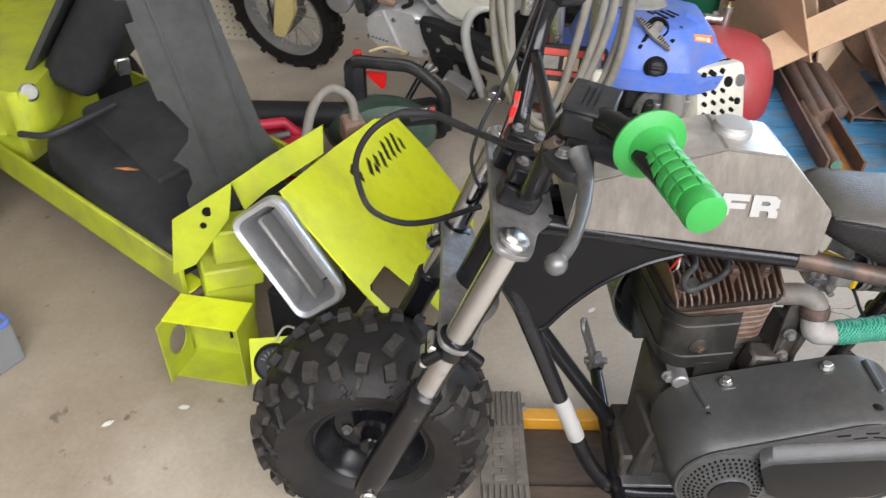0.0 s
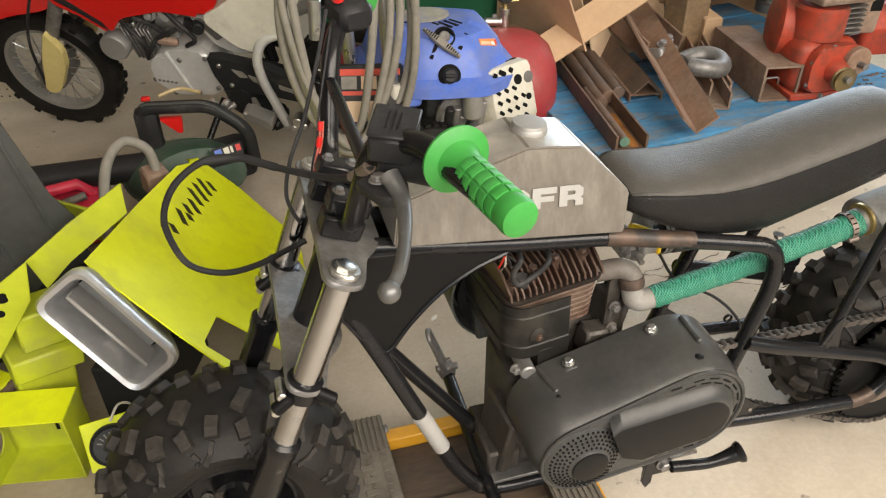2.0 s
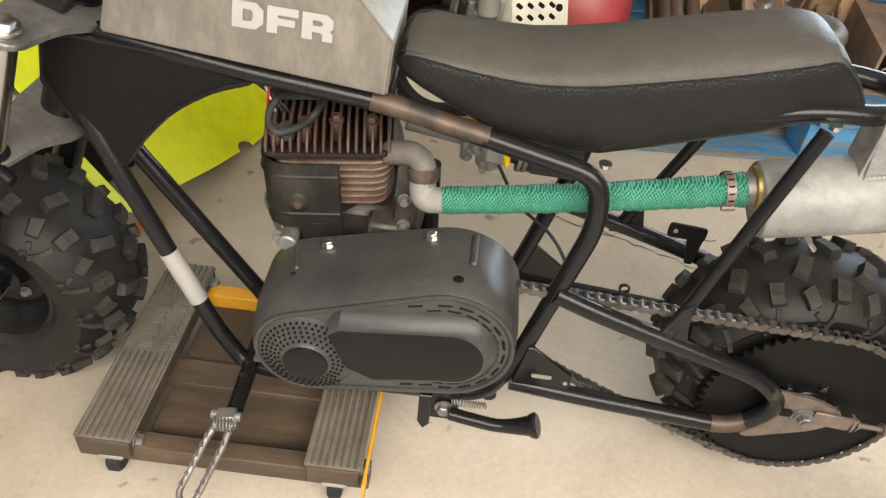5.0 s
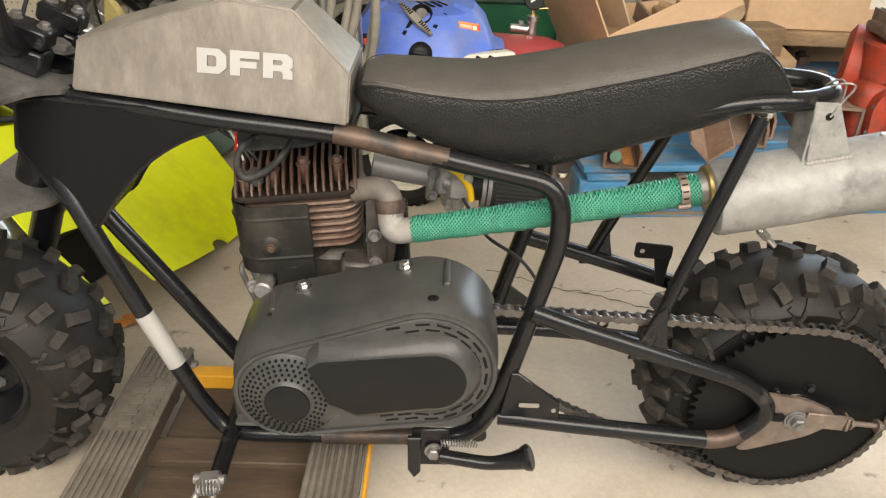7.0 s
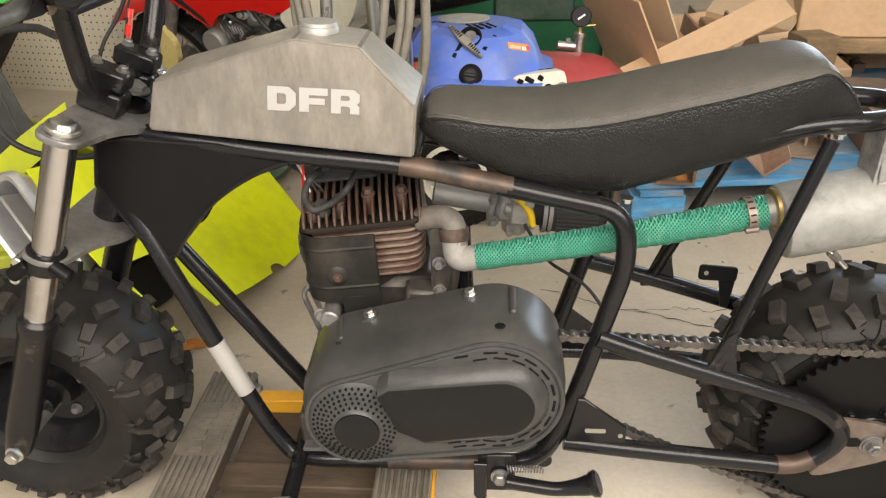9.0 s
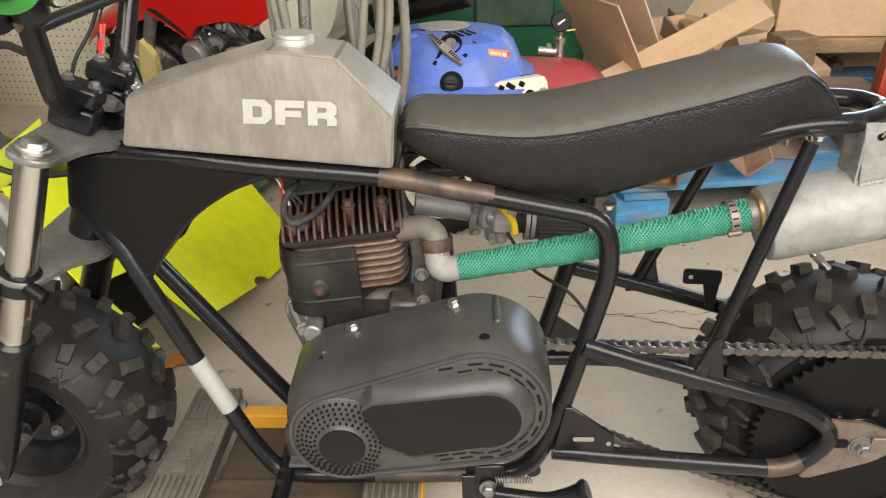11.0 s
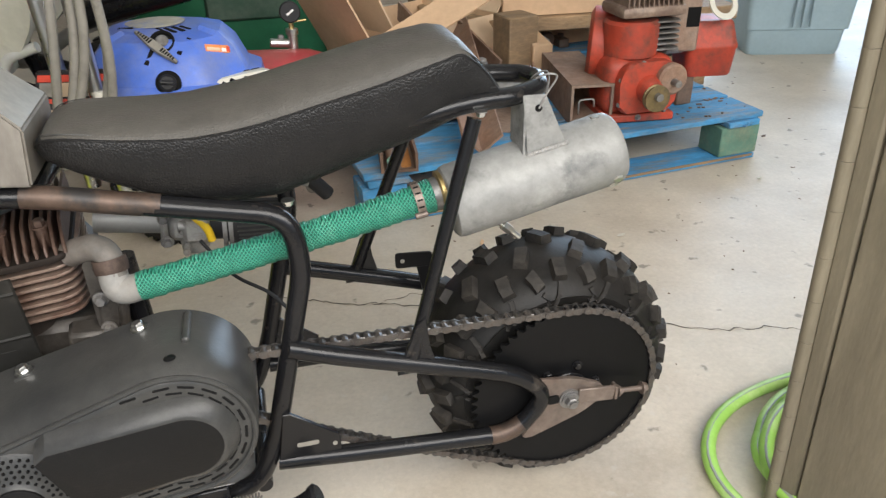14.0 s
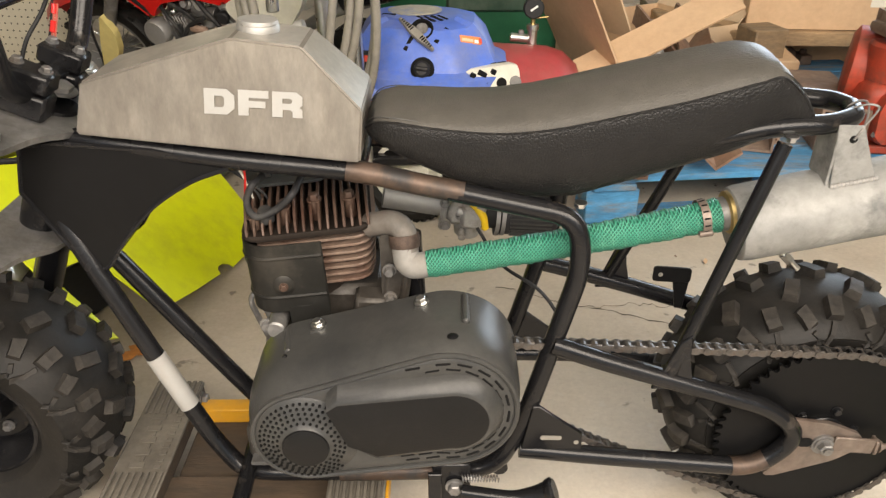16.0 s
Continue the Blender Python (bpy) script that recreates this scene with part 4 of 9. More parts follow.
    hose = spline([(-0.344, -0.130, 0.697), (-0.358, -0.090, 0.666), (-0.384, -0.050, 0.649), (-0.423, 0.0, 0.639), (-0.462, 0.030, 0.641), (-0.497, 0.035, 0.639), (-0.531, 0.035, 0.616), (-0.550, 0.035, 0.580), (-0.549, 0.035, 0.542), (-0.535, 0.035, 0.507), (-0.500, 0.040, 0.486), (-0.461, 0.060, 0.476), (-0.417, 0.085, 0.476), (-0.398, 0.090, 0.480)], 8)
    bh = part("brake_hose", add_tube(B(), hose, 0.0039, 10), BLACK_PLASTIC, bike, "looped black rubber brake hose")
    for p, q, r in ((V(-0.344, -0.130, 0.697), V(-0.350, -0.112, 0.683), 0.0062), (V(-0.350, -0.112, 0.683), V(-0.357, -0.094, 0.668), 0.0050)):
        part("hose_end", add_cyl(B(), p, q, r, seg=12, bevel=0.001), PLATE_STEEL, bh, "tarnished brass hose end")
    part("hose_sleeve", add_tube(B(), spline([(-0.423, 0.0, 0.639), (-0.440, 0.014, 0.6402), (-0.462, 0.030, 0.641), (-0.497, 0.035, 0.639)], 6), 0.0046, 10), BLACK_PLASTIC, bh)
    # throttle and switch cables
    cab = spline([(-0.340, 0.120, 0.762), (-0.355, 0.100, 0.722), (-0.382, 0.080, 0.653), (-0.404, 0.060, 0.615), (-0.415, 0.050, 0.578), (-0.411, 0.040, 0.556), (-0.404, 0.030, 0.546)], 8)
    part("throttle_cable", add_tube(B(), cab, 0.0024, 8), BLACK_PLASTIC, bike)
    for k, mat in enumerate((BLACK_PLASTIC, WIRE_PINK, WIRE_PINK)):
        o = 0.003 * k
        cab = spline([(-0.338 + o, 0.110, 0.745), (-0.352 + o, 0.088, 0.705), (-0.366 + o, 0.068, 0.662), (-0.372 + o, 0.060, 0.634), (-0.382 + o, 0.055, 0.600), (-0.386 + o, 0.048, 0.570), (-0.378 + o, 0.035, 0.548)], 8)
        wr = part("wire", add_tube(B(), cab if k == 0 else cab[18:], 0.0013, 6), mat, bike)
        if k == 1:
            for i in (18, 23):
                part("splice", add_cyl(B(), cab[i], cab[i + 3], 0.0034, seg=10, bevel=0.0006), RED_PLASTIC, wr, "red crimp splice")
    bm = B()
    add_box(bm, (0.045, 0.05, 0.035), pose(cbar.x + 0.052, 0.165, cbar.z + 0.150, 10, 0, 20), bevel=0.008)
    sw = part("throttle_housing", bm, BLACK_PLASTIC, bike, "black throttle housing")
    part("kill_button", add_cyl(B(), (cbar.x + 0.04, 0.15, cbar.z + 0.168), (cbar.x + 0.037, 0.147, cbar.z + 0.178), 0.008, seg=14, bevel=0.002), RED_PLASTIC, sw)

    # wheels
    torus_tyre("front_tyre", (-0.545, 0.0, 0.166), 0.177, 0.079, 0.080, bike, "tyres", 14)
    torus_tyre("rear_tyre", (0.503, 0.004, 0.176), 0.175, 0.075, 0.080, bike, "tyres", 14)
    for c, nm in (((-0.545, 0.0, 0.166), "front_rim"), ((0.503, 0.004, 0.176), "rear_rim")):
        m = Matrix.Translation(c) @ pose(0, 0, 0, 90)
        h = 0.046
        prof = [(0.084, -h - 0.006), (0.078, -h - 0.008), (0.072, -h), (0.069, -h + 0.012), (0.060, -h + 0.02), (0.056, -0.012), (0.030, -0.006), (0.026, -0.028), (0.014, -0.03), (0.014, 0.03), (0.026, 0.028), (0.030, 0.006), (0.056, 0.012), (0.060, h - 0.02), (0.069, h - 0.012), (0.072, h), (0.078, h + 0.008), (0.084, h + 0.006)]
        rim = part(nm, add_ring(B(), prof, m, 48), BLACK_PAINT, bike, "black steel wheel rim")
        part("hub", add_cyl(B(), Vector(c) + V(0, -0.055, 0), Vector(c) + V(0, 0.055, 0), 0.016, seg=20, bevel=0.002), BLACK_PAINT, rim)
        for k in range(4):
            a = k * math.pi / 2 + 0.4
            bm = B()
            add_hex(bm, Vector(c) + V(0.042 * math.cos(a), -0.009, 0.042 * math.sin(a)), (0, -1, 0), 0.006, 0.008)
            part("bolt", bm, GREY_STEEL, rim)

    # sprocket
    N, pr = 60, 0.0127 / 2 / math.sin(math.pi / 60)
    poly = []
    for i in range(N):
        for fr, rr in ((0.0, pr - 0.0035), (0.22, pr - 0.002), (0.42, pr + 0.004), (0.58, pr + 0.004), (0.78, pr - 0.002)):
            a = 2 * math.pi * (i + fr) / N
            poly.append((rr * math.cos(a), rr * math.sin(a)))
    sc = V(0.503, -0.083, 0.176)
    bm = add_plate(B(), poly, 0.005, Matrix.Translation(sc) @ XZ)
    spk = part("sprocket", bm, BLACK_SATIN, bike, "large flat black rear sprocket", angle=25)
    part("boss", add_cyl(B(), sc + V(0, -0.001, 0), sc + V(0, -0.008, 0), 0.03, seg=28, bevel=0.001), BLACK_PAINT, spk)
    for k in range(6):
        a = k * math.pi / 3 + 0.2
        bm = B()
        add_hex(bm, sc + V(0.04 * math.cos(a), -0.0025, 0.04 * math.sin(a)), (0, -1, 0), 0.005, 0.006)
        part("bolt", bm, BLACK_PAINT, spk)
    # chain: round the sprocket and forward to the drive
    fc, fr = V(0.062, -0.083, 0.292), 0.0245
    d2 = fc - sc
    dist, ang = d2.length, math.atan2(d2.z, d2.x)
    phi = math.acos((pr - fr) / dist)
    a_up, a_lo = ang - phi, ang + phi
    p_up = [sc + V(pr * math.cos(a_up), 0, pr * math.sin(a_up)), fc + V(fr * math.cos(a_up), 0, fr * math.sin(a_up))]
    p_lo = [sc + V(pr * math.cos(a_lo), 0, pr * math.sin(a_lo)), fc + V(fr * math.cos(a_lo), 0, fr * math.sin(a_lo))]
    path = []
    sag = 0.012
    for i in range(60):
        t = i / 60
        path.append(p_lo[1].lerp(p_lo[0], t) - V(0, 0, sag * 4 * t * (1 - t)))
    a0, a1 = a_lo, a_up + 2 * math.pi
    for i in range(120):
        a = a0 + (a1 - a0) * i / 120
        path.append(sc + V(pr * math.cos(a), 0, pr * math.sin(a)))
    for i in range(61):
        path.append(p_up[0].lerp(p_up[1], i / 60))
    b0, b1 = a_up, a_lo
    for i in range(1, 20):
        a = b0 + (b1 - b0) * i / 20
        path.append(fc + V(fr * math.cos(a), 0, fr * math.sin(a)))
    # walk the path in pitches
    pins, acc, i = [path[0].copy()], path[0].copy(), 1
    while i < len(path):
        gap = (path[i] - acc).length
        if gap >= 0.0127:
            acc = acc + (path[i] - acc).normalized() * 0.0127
            pins.append(acc.copy())
        else:
            i += 1

    def link_mesh(outer):
        b = B()
        yy = 0.0062 if outer else 0.0046
        hw = 0.0048
        for s in (-1, 1):
            pts = []
            for k in range(9):
                a = math.pi / 2 + math.pi * k / 8
                pts.append((-0.00635 + hw * math.cos(a), hw * math.sin(a)))
            pts.append((0.0, -hw * 0.68))
            for k in range(9):
                a = -math.pi / 2 + math.pi * k / 8
                pts.append((0.00635 + hw * math.cos(a), hw * math.sin(a)))
            pts.append((0.0, hw * 0.68))
            add_plate(b, pts, 0.0013, Matrix.Translation((0, s * yy, 0)) @ XZ)
        for x in (-0.00635, 0.00635):
            add_cyl(b, (x, -yy - 0.0012, 0), (x, yy + 0.0012, 0), 0.0022 if outer else 0.004, seg=8)
        me = bpy.data.meshes.new("link")
        b.to_mesh(me)
        b.free()
        me.materials.append(CHAIN)
        return me

    lm = [link_mesh(False), link_mesh(True)]
    bm = add_tube(B(), pins, 0.0012, 5)
    chain = part("drive_chain", bm, CHAIN, bike, "worn steel roller chain")
    for k, (p, q) in enumerate(zip(pins, pins[1:])):
        dd = q - p
        m = Matrix.Translation((p + q) / 2) @ pose(0, 0, 0, 0, -math.degrees(math.atan2(dd.z, dd.x)), 0)
        piece("link", lm[k % 2], chain, m)
    part("drive_sprocket", add_cyl(B(), fc + V(0, -0.003, 0), fc + V(0, 0.003, 0), fr - 0.002, seg=24), GREY_STEEL, bike)
    return bike


BIKE = build_bike()


def build_tank(bike):
    side = [(-0.313, 0.554, 0.062), (-0.303, 0.603, 0.050), (-0.154, 0.643, 0.042), (-0.087, 0.634, 0.040), (-0.030, 0.576, 0.058), (-0.034, 0.524, 0.066)]
    bm = B()
    L = [bm.verts.new((x, -y, z)) for x, z, y in side]
    Rr = [bm.verts.new((x, y, z)) for x, z, y in side]
    bm.faces.new(L)
    bm.faces.new(Rr[::-1])
    n = len(side)
    for i in range(n):
        j = (i + 1) % n
        f = bm.faces.new((L[j], L[i], Rr[i], Rr[j]))
        # front, top and rear slopes get the paler steel, painted as if lit
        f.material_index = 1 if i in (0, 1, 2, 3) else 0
    bmesh.ops.recalc_face_normals(bm, faces=bm.faces)
    bmesh.ops.bevel(bm, geom=list(bm.edges), offset=0.0022, segments=2, affect="EDGES")
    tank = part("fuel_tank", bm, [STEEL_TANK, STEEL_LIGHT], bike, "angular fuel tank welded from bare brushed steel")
    c = V(-0.137, 0.004, 0.6325)
    bm = add_lathe(B(), [(0.020, -0.006), (0.020, 0.004), (0.0165, 0.005), (0.0165, 0.008)], Matrix.Translation(c) @ pose(0, 0, 0, 0, 4, 0), 32)
    part("filler_neck", bm, STEEL_LIGHT, tank)
    bm = add_lathe(B(), [(0.0165, 0.007), (0.0215, 0.0075), (0.0215, 0.0125), (0.020, 0.0145), (0.0205, 0.015), (0.0195, 0.0185), (0.012, 0.0192)], Matrix.Translation(c) @ pose(0, 0, 0, 0, 4, 0), 32)
    part("filler_cap", bm, ALU, tank, "round brushed metal filler cap")
    # block letters on both flanks, laid on the sloping side
    a, b, d = V(-0.313, -0.062, 0.554), V(-0.034, -0.066, 0.524), V(-0.120, -0.041, 0.6385)
    for s in (1, -1):
        o = V(-0.183, 0, 0.5975)
        ex = V(0.0985, 0, -0.0055).normalized()
        nrm = (b - a).cross(d - a).normalized()
        if nrm.y > 0:
            nrm = -nrm
        # height of the plane at o
        o.y = a.y - (nrm.x * (o.x - a.x) + nrm.z * (o.z - a.z)) / nrm.y
        ex = (ex - nrm * ex.dot(nrm)).normalized()
        ey = nrm.cross(ex)
        if ey.z < 0:
            ey = -ey
        m = Matrix((ex, ey, nrm)).transposed().to_4x4()
        m.translation = o + nrm * 0.0006
        if s < 0:
            m = Matrix.Diagonal((1, -1, 1, 1)) @ m
        H, W, g = 0.0245, 0.0295, 0.0035
        # letter strokes as bars
        letters = [
            [[(0, 0), (0.75, 0), (1, -0.25), (1, -0.75), (0.75, -1), (0, -1)], [(0.34, -0.28), (0.6, -0.28), (0.66, -0.36), (0.66, -0.64), (0.6, -0.72), (0.34, -0.72)]],
            [[(0, 0), (1, 0), (1, -0.3), (0.34, -0.3), (0.34, -0.42), (0.9, -0.42), (0.9, -0.68), (0.34, -0.68), (0.34, -1), (0, -1)], None],
            [[(0, 0), (0.8, 0), (1, -0.18), (1, -0.5), (0.9, -0.6), (1, -0.7), (1, -1), (0.67, -1), (0.67, -0.78), (0.6, -0.7), (0.34, -0.7), (0.34, -1), (0, -1)], [(0.34, -0.26), (0.6, -0.26), (0.66, -0.32), (0.66, -0.40), (0.6, -0.46), (0.34, -0.46)]],
        ]
        for k, (outer, inner) in enumerate(letters):
            bm = B()
            x0 = k * (W + g)
            pts = [(x0 + u * W, v * H) for u, v in outer]
            vs = [bm.verts.new(m @ V(x, y, 0)) for x, y in pts]
            if inner:
                iv = [bm.verts.new(m @ V(x0 + u * W, v * H, 0)) for u, v in inner]
                edges = [bm.edges.new((p, q)) for p, q in zip(vs, vs[1:] + vs[:1])] + [bm.edges.new((p, q)) for p, q in zip(iv, iv[1:] + iv[:1])]
                bmesh.ops.triangle_fill(bm, use_beauty=True, use_dissolve=False, edges=edges)
            else:
                bm.faces.new(vs)
            bmesh.ops.recalc_face_normals(bm, faces=bm.faces)
            r = bmesh.ops.extrude_face_region(bm, geom=list(bm.faces))
            moved = [v for v in r["geom"] if isinstance(v, bmesh.types.BMVert)]
            bmesh.ops.translate(bm, verts=moved, vec=(nrm if s > 0 else V(nrm.x, -nrm.y, nrm.z)) * 0.0007)
            bmesh.ops.recalc_face_normals(bm, faces=bm.faces)
            part("letter", bm, LETTER, tank, "white vinyl block letter", smooth=False)
    return tank


def build_seat(bike):
    secs = [(-0.029, 0.545, 0.553, 0.558, 0.04), (-0.02, 0.538, 0.562, 0.568, 0.052), (0, 0.528, 0.564, 0.574, 0.06), (0.03, 0.5129, 0.56, 0.574, 0.062), (0.065, 0.4969, 0.556, 0.573, 0.0625), (0.105, 0.485, 0.5535, 0.574, 0.063), (0.147, 0.48, 0.5565, 0.58, 0.0635), (0.185, 0.481, 0.563, 0.588, 0.064), (0.235, 0.496, 0.574, 0.6, 0.064), (0.289, 0.512, 0.586, 0.613, 0.063), (0.335, 0.5255, 0.598, 0.622, 0.061), (0.36, 0.535, 0.604, 0.625, 0.059), (0.376, 0.5406, 0.6075, 0.622, 0.0565), (0.389, 0.5459, 0.601, 0.611, 0.054), (0.403, 0.552, 0.588, 0.595, 0.053), (0.415, 0.557, 0.571, 0.575, 0.053), (0.42, 0.559, 0.564, 0.566, 0.052)]
    rings, line = [], []
    for x, zb, zp, zt, w in secs:
        ring = []
        side = [(-w * 0.80, zb), (-w * 0.93, zb + (zp - zb) * 0.12), (-w, zb + (zp - zb) * 0.45), (-w * 0.99, zb + (zp - zb) * 0.86), (-w * 0.965, zp), (-w * 0.90, zp + (zt - zp) * 0.35), (-w * 0.68, zp + (zt - zp) * 0.74), (-w * 0.35, zp + (zt - zp) * 0.94), (0, zt)]
        full = side + [(-y, z) for y, z in side[-2::-1]]
        rings.append([V(x, y, z) for y, z in full])
        line.append((x, w * 0.955, zp - 0.001))
    bm = loft(B(), rings)
    bmesh.ops.recalc_face_normals(bm, faces=bm.faces)
    # faces above the piping take the paler top, dust and painted sheen together
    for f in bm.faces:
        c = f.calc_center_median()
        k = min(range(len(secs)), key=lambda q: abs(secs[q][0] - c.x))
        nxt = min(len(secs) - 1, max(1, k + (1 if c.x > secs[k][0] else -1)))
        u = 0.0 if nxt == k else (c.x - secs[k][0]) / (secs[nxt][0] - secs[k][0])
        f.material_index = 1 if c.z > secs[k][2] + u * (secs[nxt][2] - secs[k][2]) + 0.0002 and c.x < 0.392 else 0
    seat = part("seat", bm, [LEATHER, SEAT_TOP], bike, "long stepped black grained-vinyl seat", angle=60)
    for s in (-1, 1):
        pts = spline([(x, s * y, z) for x, y, z in line], 4)
        part("piping", add_tube(B(), pts, 0.0016, 6), LEATHER, seat)
        pts2 = [p + V(0, -s * 0.003, 0.0045) for p in pts]
        part("stitching", add_tube(B(), pts2, 0.0006, 4), COVER, seat)
    for x, y, z in ((0.19, -0.07, 0.478), (0.395, -0.062, 0.546)):
        bm = B()
        add_hex(bm, (x, y, z + 0.004), (0, 0, -1), 0.005, 0.006)
        part("bolt", bm, ZINC, seat)
    return seat


def build_cover(bike):
    c1 = V(-0.098, 0, 0.252)

    def outline(off, k=1.0, n1=20, n2=30):
        # the top draws down towards the front face
        c1, c2 = V(-0.098, 0, 0.259 - 0.011 * k), V(0.053, 0, 0.289 - 0.006 * k)
        a, b = 0.069 - 0.006 * k + off, 0.078 + off
        dd = c2 - c1
        ang, dist = math.atan2(dd.z, dd.x), dd.length
        phi = math.acos((a - b) / dist)
        pts = []
        for i in range(n2 + 1):
            t = ang - phi + (2 * phi) * i / n2
            pts.append((c2.x + b * math.cos(t), c2.z + b * math.sin(t)))
        for i in range(n1 + 1):
            t = ang + phi + (2 * math.pi - 2 * phi) * i / n1
            pts.append((c1.x + a * math.cos(t), c1.z + a * math.sin(t)))
        return pts

    rings = []
    for off, y, k in ((0.001, -0.058, 0.0), (0.0005, -0.118, 0.1), (0.0, -0.138, 0.42), (-0.0012, -0.149, 0.75), (-0.0036, -0.156, 0.95), (-0.0075, -0.1603, 1.0), (-0.012, -0.1623, 1.0), (-0.020, -0.1627, 1.0)):
        rings.append([V(x, y, z) for x, z in outline(off, k)])
    bm = loft(B(), rings)
    bmesh.ops.recalc_face_normals(bm, faces=bm.faces)
    cover = part("clutch_cover", bm, COVER, bike, "teardrop grey-black moulded clutch cover", angle=50)

    rim = [V(x, -0.1605, z) for x, z in outline(-0.0050)]
    part("rim_ridge", add_tube(B(), rim, 0.0030, 8, closed=True), COVER, cover)

    # raised plateau towards the wide end
    def stadium(off, x0=-0.052):
        pts = []
        r = 0.0355 + off
        cc = V(0.060, 0, 0.283)
        for i in range(25):
            t = -math.pi / 2 - 0.12 + (math.pi + 0.24) * i / 24
            pts.append((cc.x + r * math.cos(t), cc.z + r * math.sin(t)))
        pts += [(x0 - 0.008, 0.306 + off * 1.0), (x0 - 0.020, 0.297 + off * 0.8), (x0 + 0.0, 0.25), (x0 + 0.03, 0.236 - off * 0.9)]
        return pts

    rings = [[V(x, y, z) for x, z in stadium(o)] for o, y in ((0.0165, -0.162), (0.0145, -0.1655), (0.004, -0.1765), (0.0, -0.178))]
    bm = loft(B(), rings)
    bmesh.ops.recalc_face_normals(bm, faces=bm.faces)
    # flat front in the darker copy, shade painted in; bevel stays COVER
    for f in bm.faces:
        f.material_index = 1 if len(f.verts) > 4 else 0
    part("plateau", bm, [COVER, COVER_DARK], cover, "raised smooth panel with shade put into its colour", angle=30)
    hub = c1 + V(0.001, 0, -0.004)
    bm = add_lathe(B(), [(0.056, 0), (0.050, 0.004), (0.034, 0.010), (0.027, 0.013), (0.024, 0.0165), (0.006, 0.018)], Matrix.Translation((hub.x, -0.1622, hub.z)) @ frame_of((0, -1, 0)), 40)
    part("hub_dome", bm, COVER, cover, "round perforated hub with a smooth centre")
    part("hub_cap", add_lathe(B(), [(0.026, 0.0125), (0.0245, 0.0172), (0.021, 0.0186), (0.002, 0.0192)], Matrix.Translation((hub.x, -0.1622, hub.z)) @ frame_of((0, -1, 0)), 32), COVER_DARK, cover, "smooth dark hub centre")
    # vent holes round the hub
    bm = B()
    for ring, r in enumerate((0.0305, 0.0355, 0.0405, 0.0455, 0.0505)):
        cnt = int(2 * math.pi * r / 0.0068)
        for i in range(cnt):
            a = 2 * math.pi * (i + 0.5 * (ring % 2)) / cnt
            if ring > 2 and -0.75 < (a - 2 * math.pi if a > math.pi else a) < 0.35:
                continue
            h = {0: 0.0115, 1: 0.0095, 2: 0.0078, 3: 0.0060, 4: 0.0040}[ring]
            p = V(hub.x + r * math.cos(a), -0.1622 - h, hub.z + r * math.sin(a))
            add_cyl(bm, p + V(0, 0.001, 0), p - V(0, 0.0009, 0), 0.0016, seg=7)
    part("perforation", bm, VOID, cover, kind="stuff")
    # vent slots: two rows of short dashes round the wide end
    me = None
    for row, rr in enumerate((0.0572, 0.0640)):
        n = 26
        for i in range(n):
            if (i + row) % 2:
                continue
            t = -2.35 + 4.35 * i / (n - 1)
            if t < -1.75:
                u = (-1.75 - t) * rr
                px, pz, ang = 0.053 + rr * math.cos(-1.75) - u * math.cos(0.18), 0.2825 + rr * math.sin(-1.75) - u * 0.12, 0.19
            elif t > 1.78:
                u = (t - 1.78) * rr * 1.6
                px, pz, ang = 0.053 + rr * math.cos(1.78) - u, 0.2825 + rr * math.sin(1.78) - u * 0.2, 0.2
            else:
                px, pz, ang = 0.053 + rr * math.cos(t), 0.2825 + rr * math.sin(t), t + math.pi / 2
            if me is None:
                b = add_box(B(), (0.0155, 0.0016, 0.0030), bevel=0.0008)
                me = bpy.data.meshes.new("vent_slot")
                b.to_mesh(me)
                b.free()
                me.materials.append(VOID)
            piece("vent_slot", me, cover, Matrix.Translation((px, -0.1625, pz)) @ pose(0, 0, 0, 0, -math.degrees(ang), 0))
    # top bolts on pads, and the ridges on the top
    for x, z, sl in ((-0.092, 0.3300, 12), (0.024, 0.3595, 12)):
        pad = add_box(B(), (0.020, 0.018, 0.005), pose(x + 0.002, -0.078, z + 0.0015, 0, -sl, 0), bevel=0.002)
        part("bolt_pad", pad, COVER, cover)
        bm = B()
        nrm = V(-math.sin(radians(sl)), 0, math.cos(radians(sl)))
        add_hex(bm, V(x + 0.001, -0.076, z + 0.004), nrm, 0.0062, 0.007)
        part("bolt", bm, ZINC, cover, "bright zinc bolt")
    for p, q in (((0.073, -0.066, 0.3665), (0.072, -0.118, 0.3660)), ((-0.128, -0.064, 0.3205), (-0.120, -0.110, 0.3215))):
        part("ridge", add_cyl(B(), p, q, 0.0042, seg=10, bevel=0.002), COVER, cover)
    # scuffed spots on the top
    for x, y, z, r in ((0.058, -0.139, 0.3645, 0.006), (-0.122, -0.118, 0.3235, 0.003), (-0.058, -0.120, 0.3375, 0.0025)):
        part("scuff", add_cyl(B(), (x, y, z), (x, y, z + 0.0012), r, r * 0.6, seg=12), COVER_DARK, cover)
    return cover


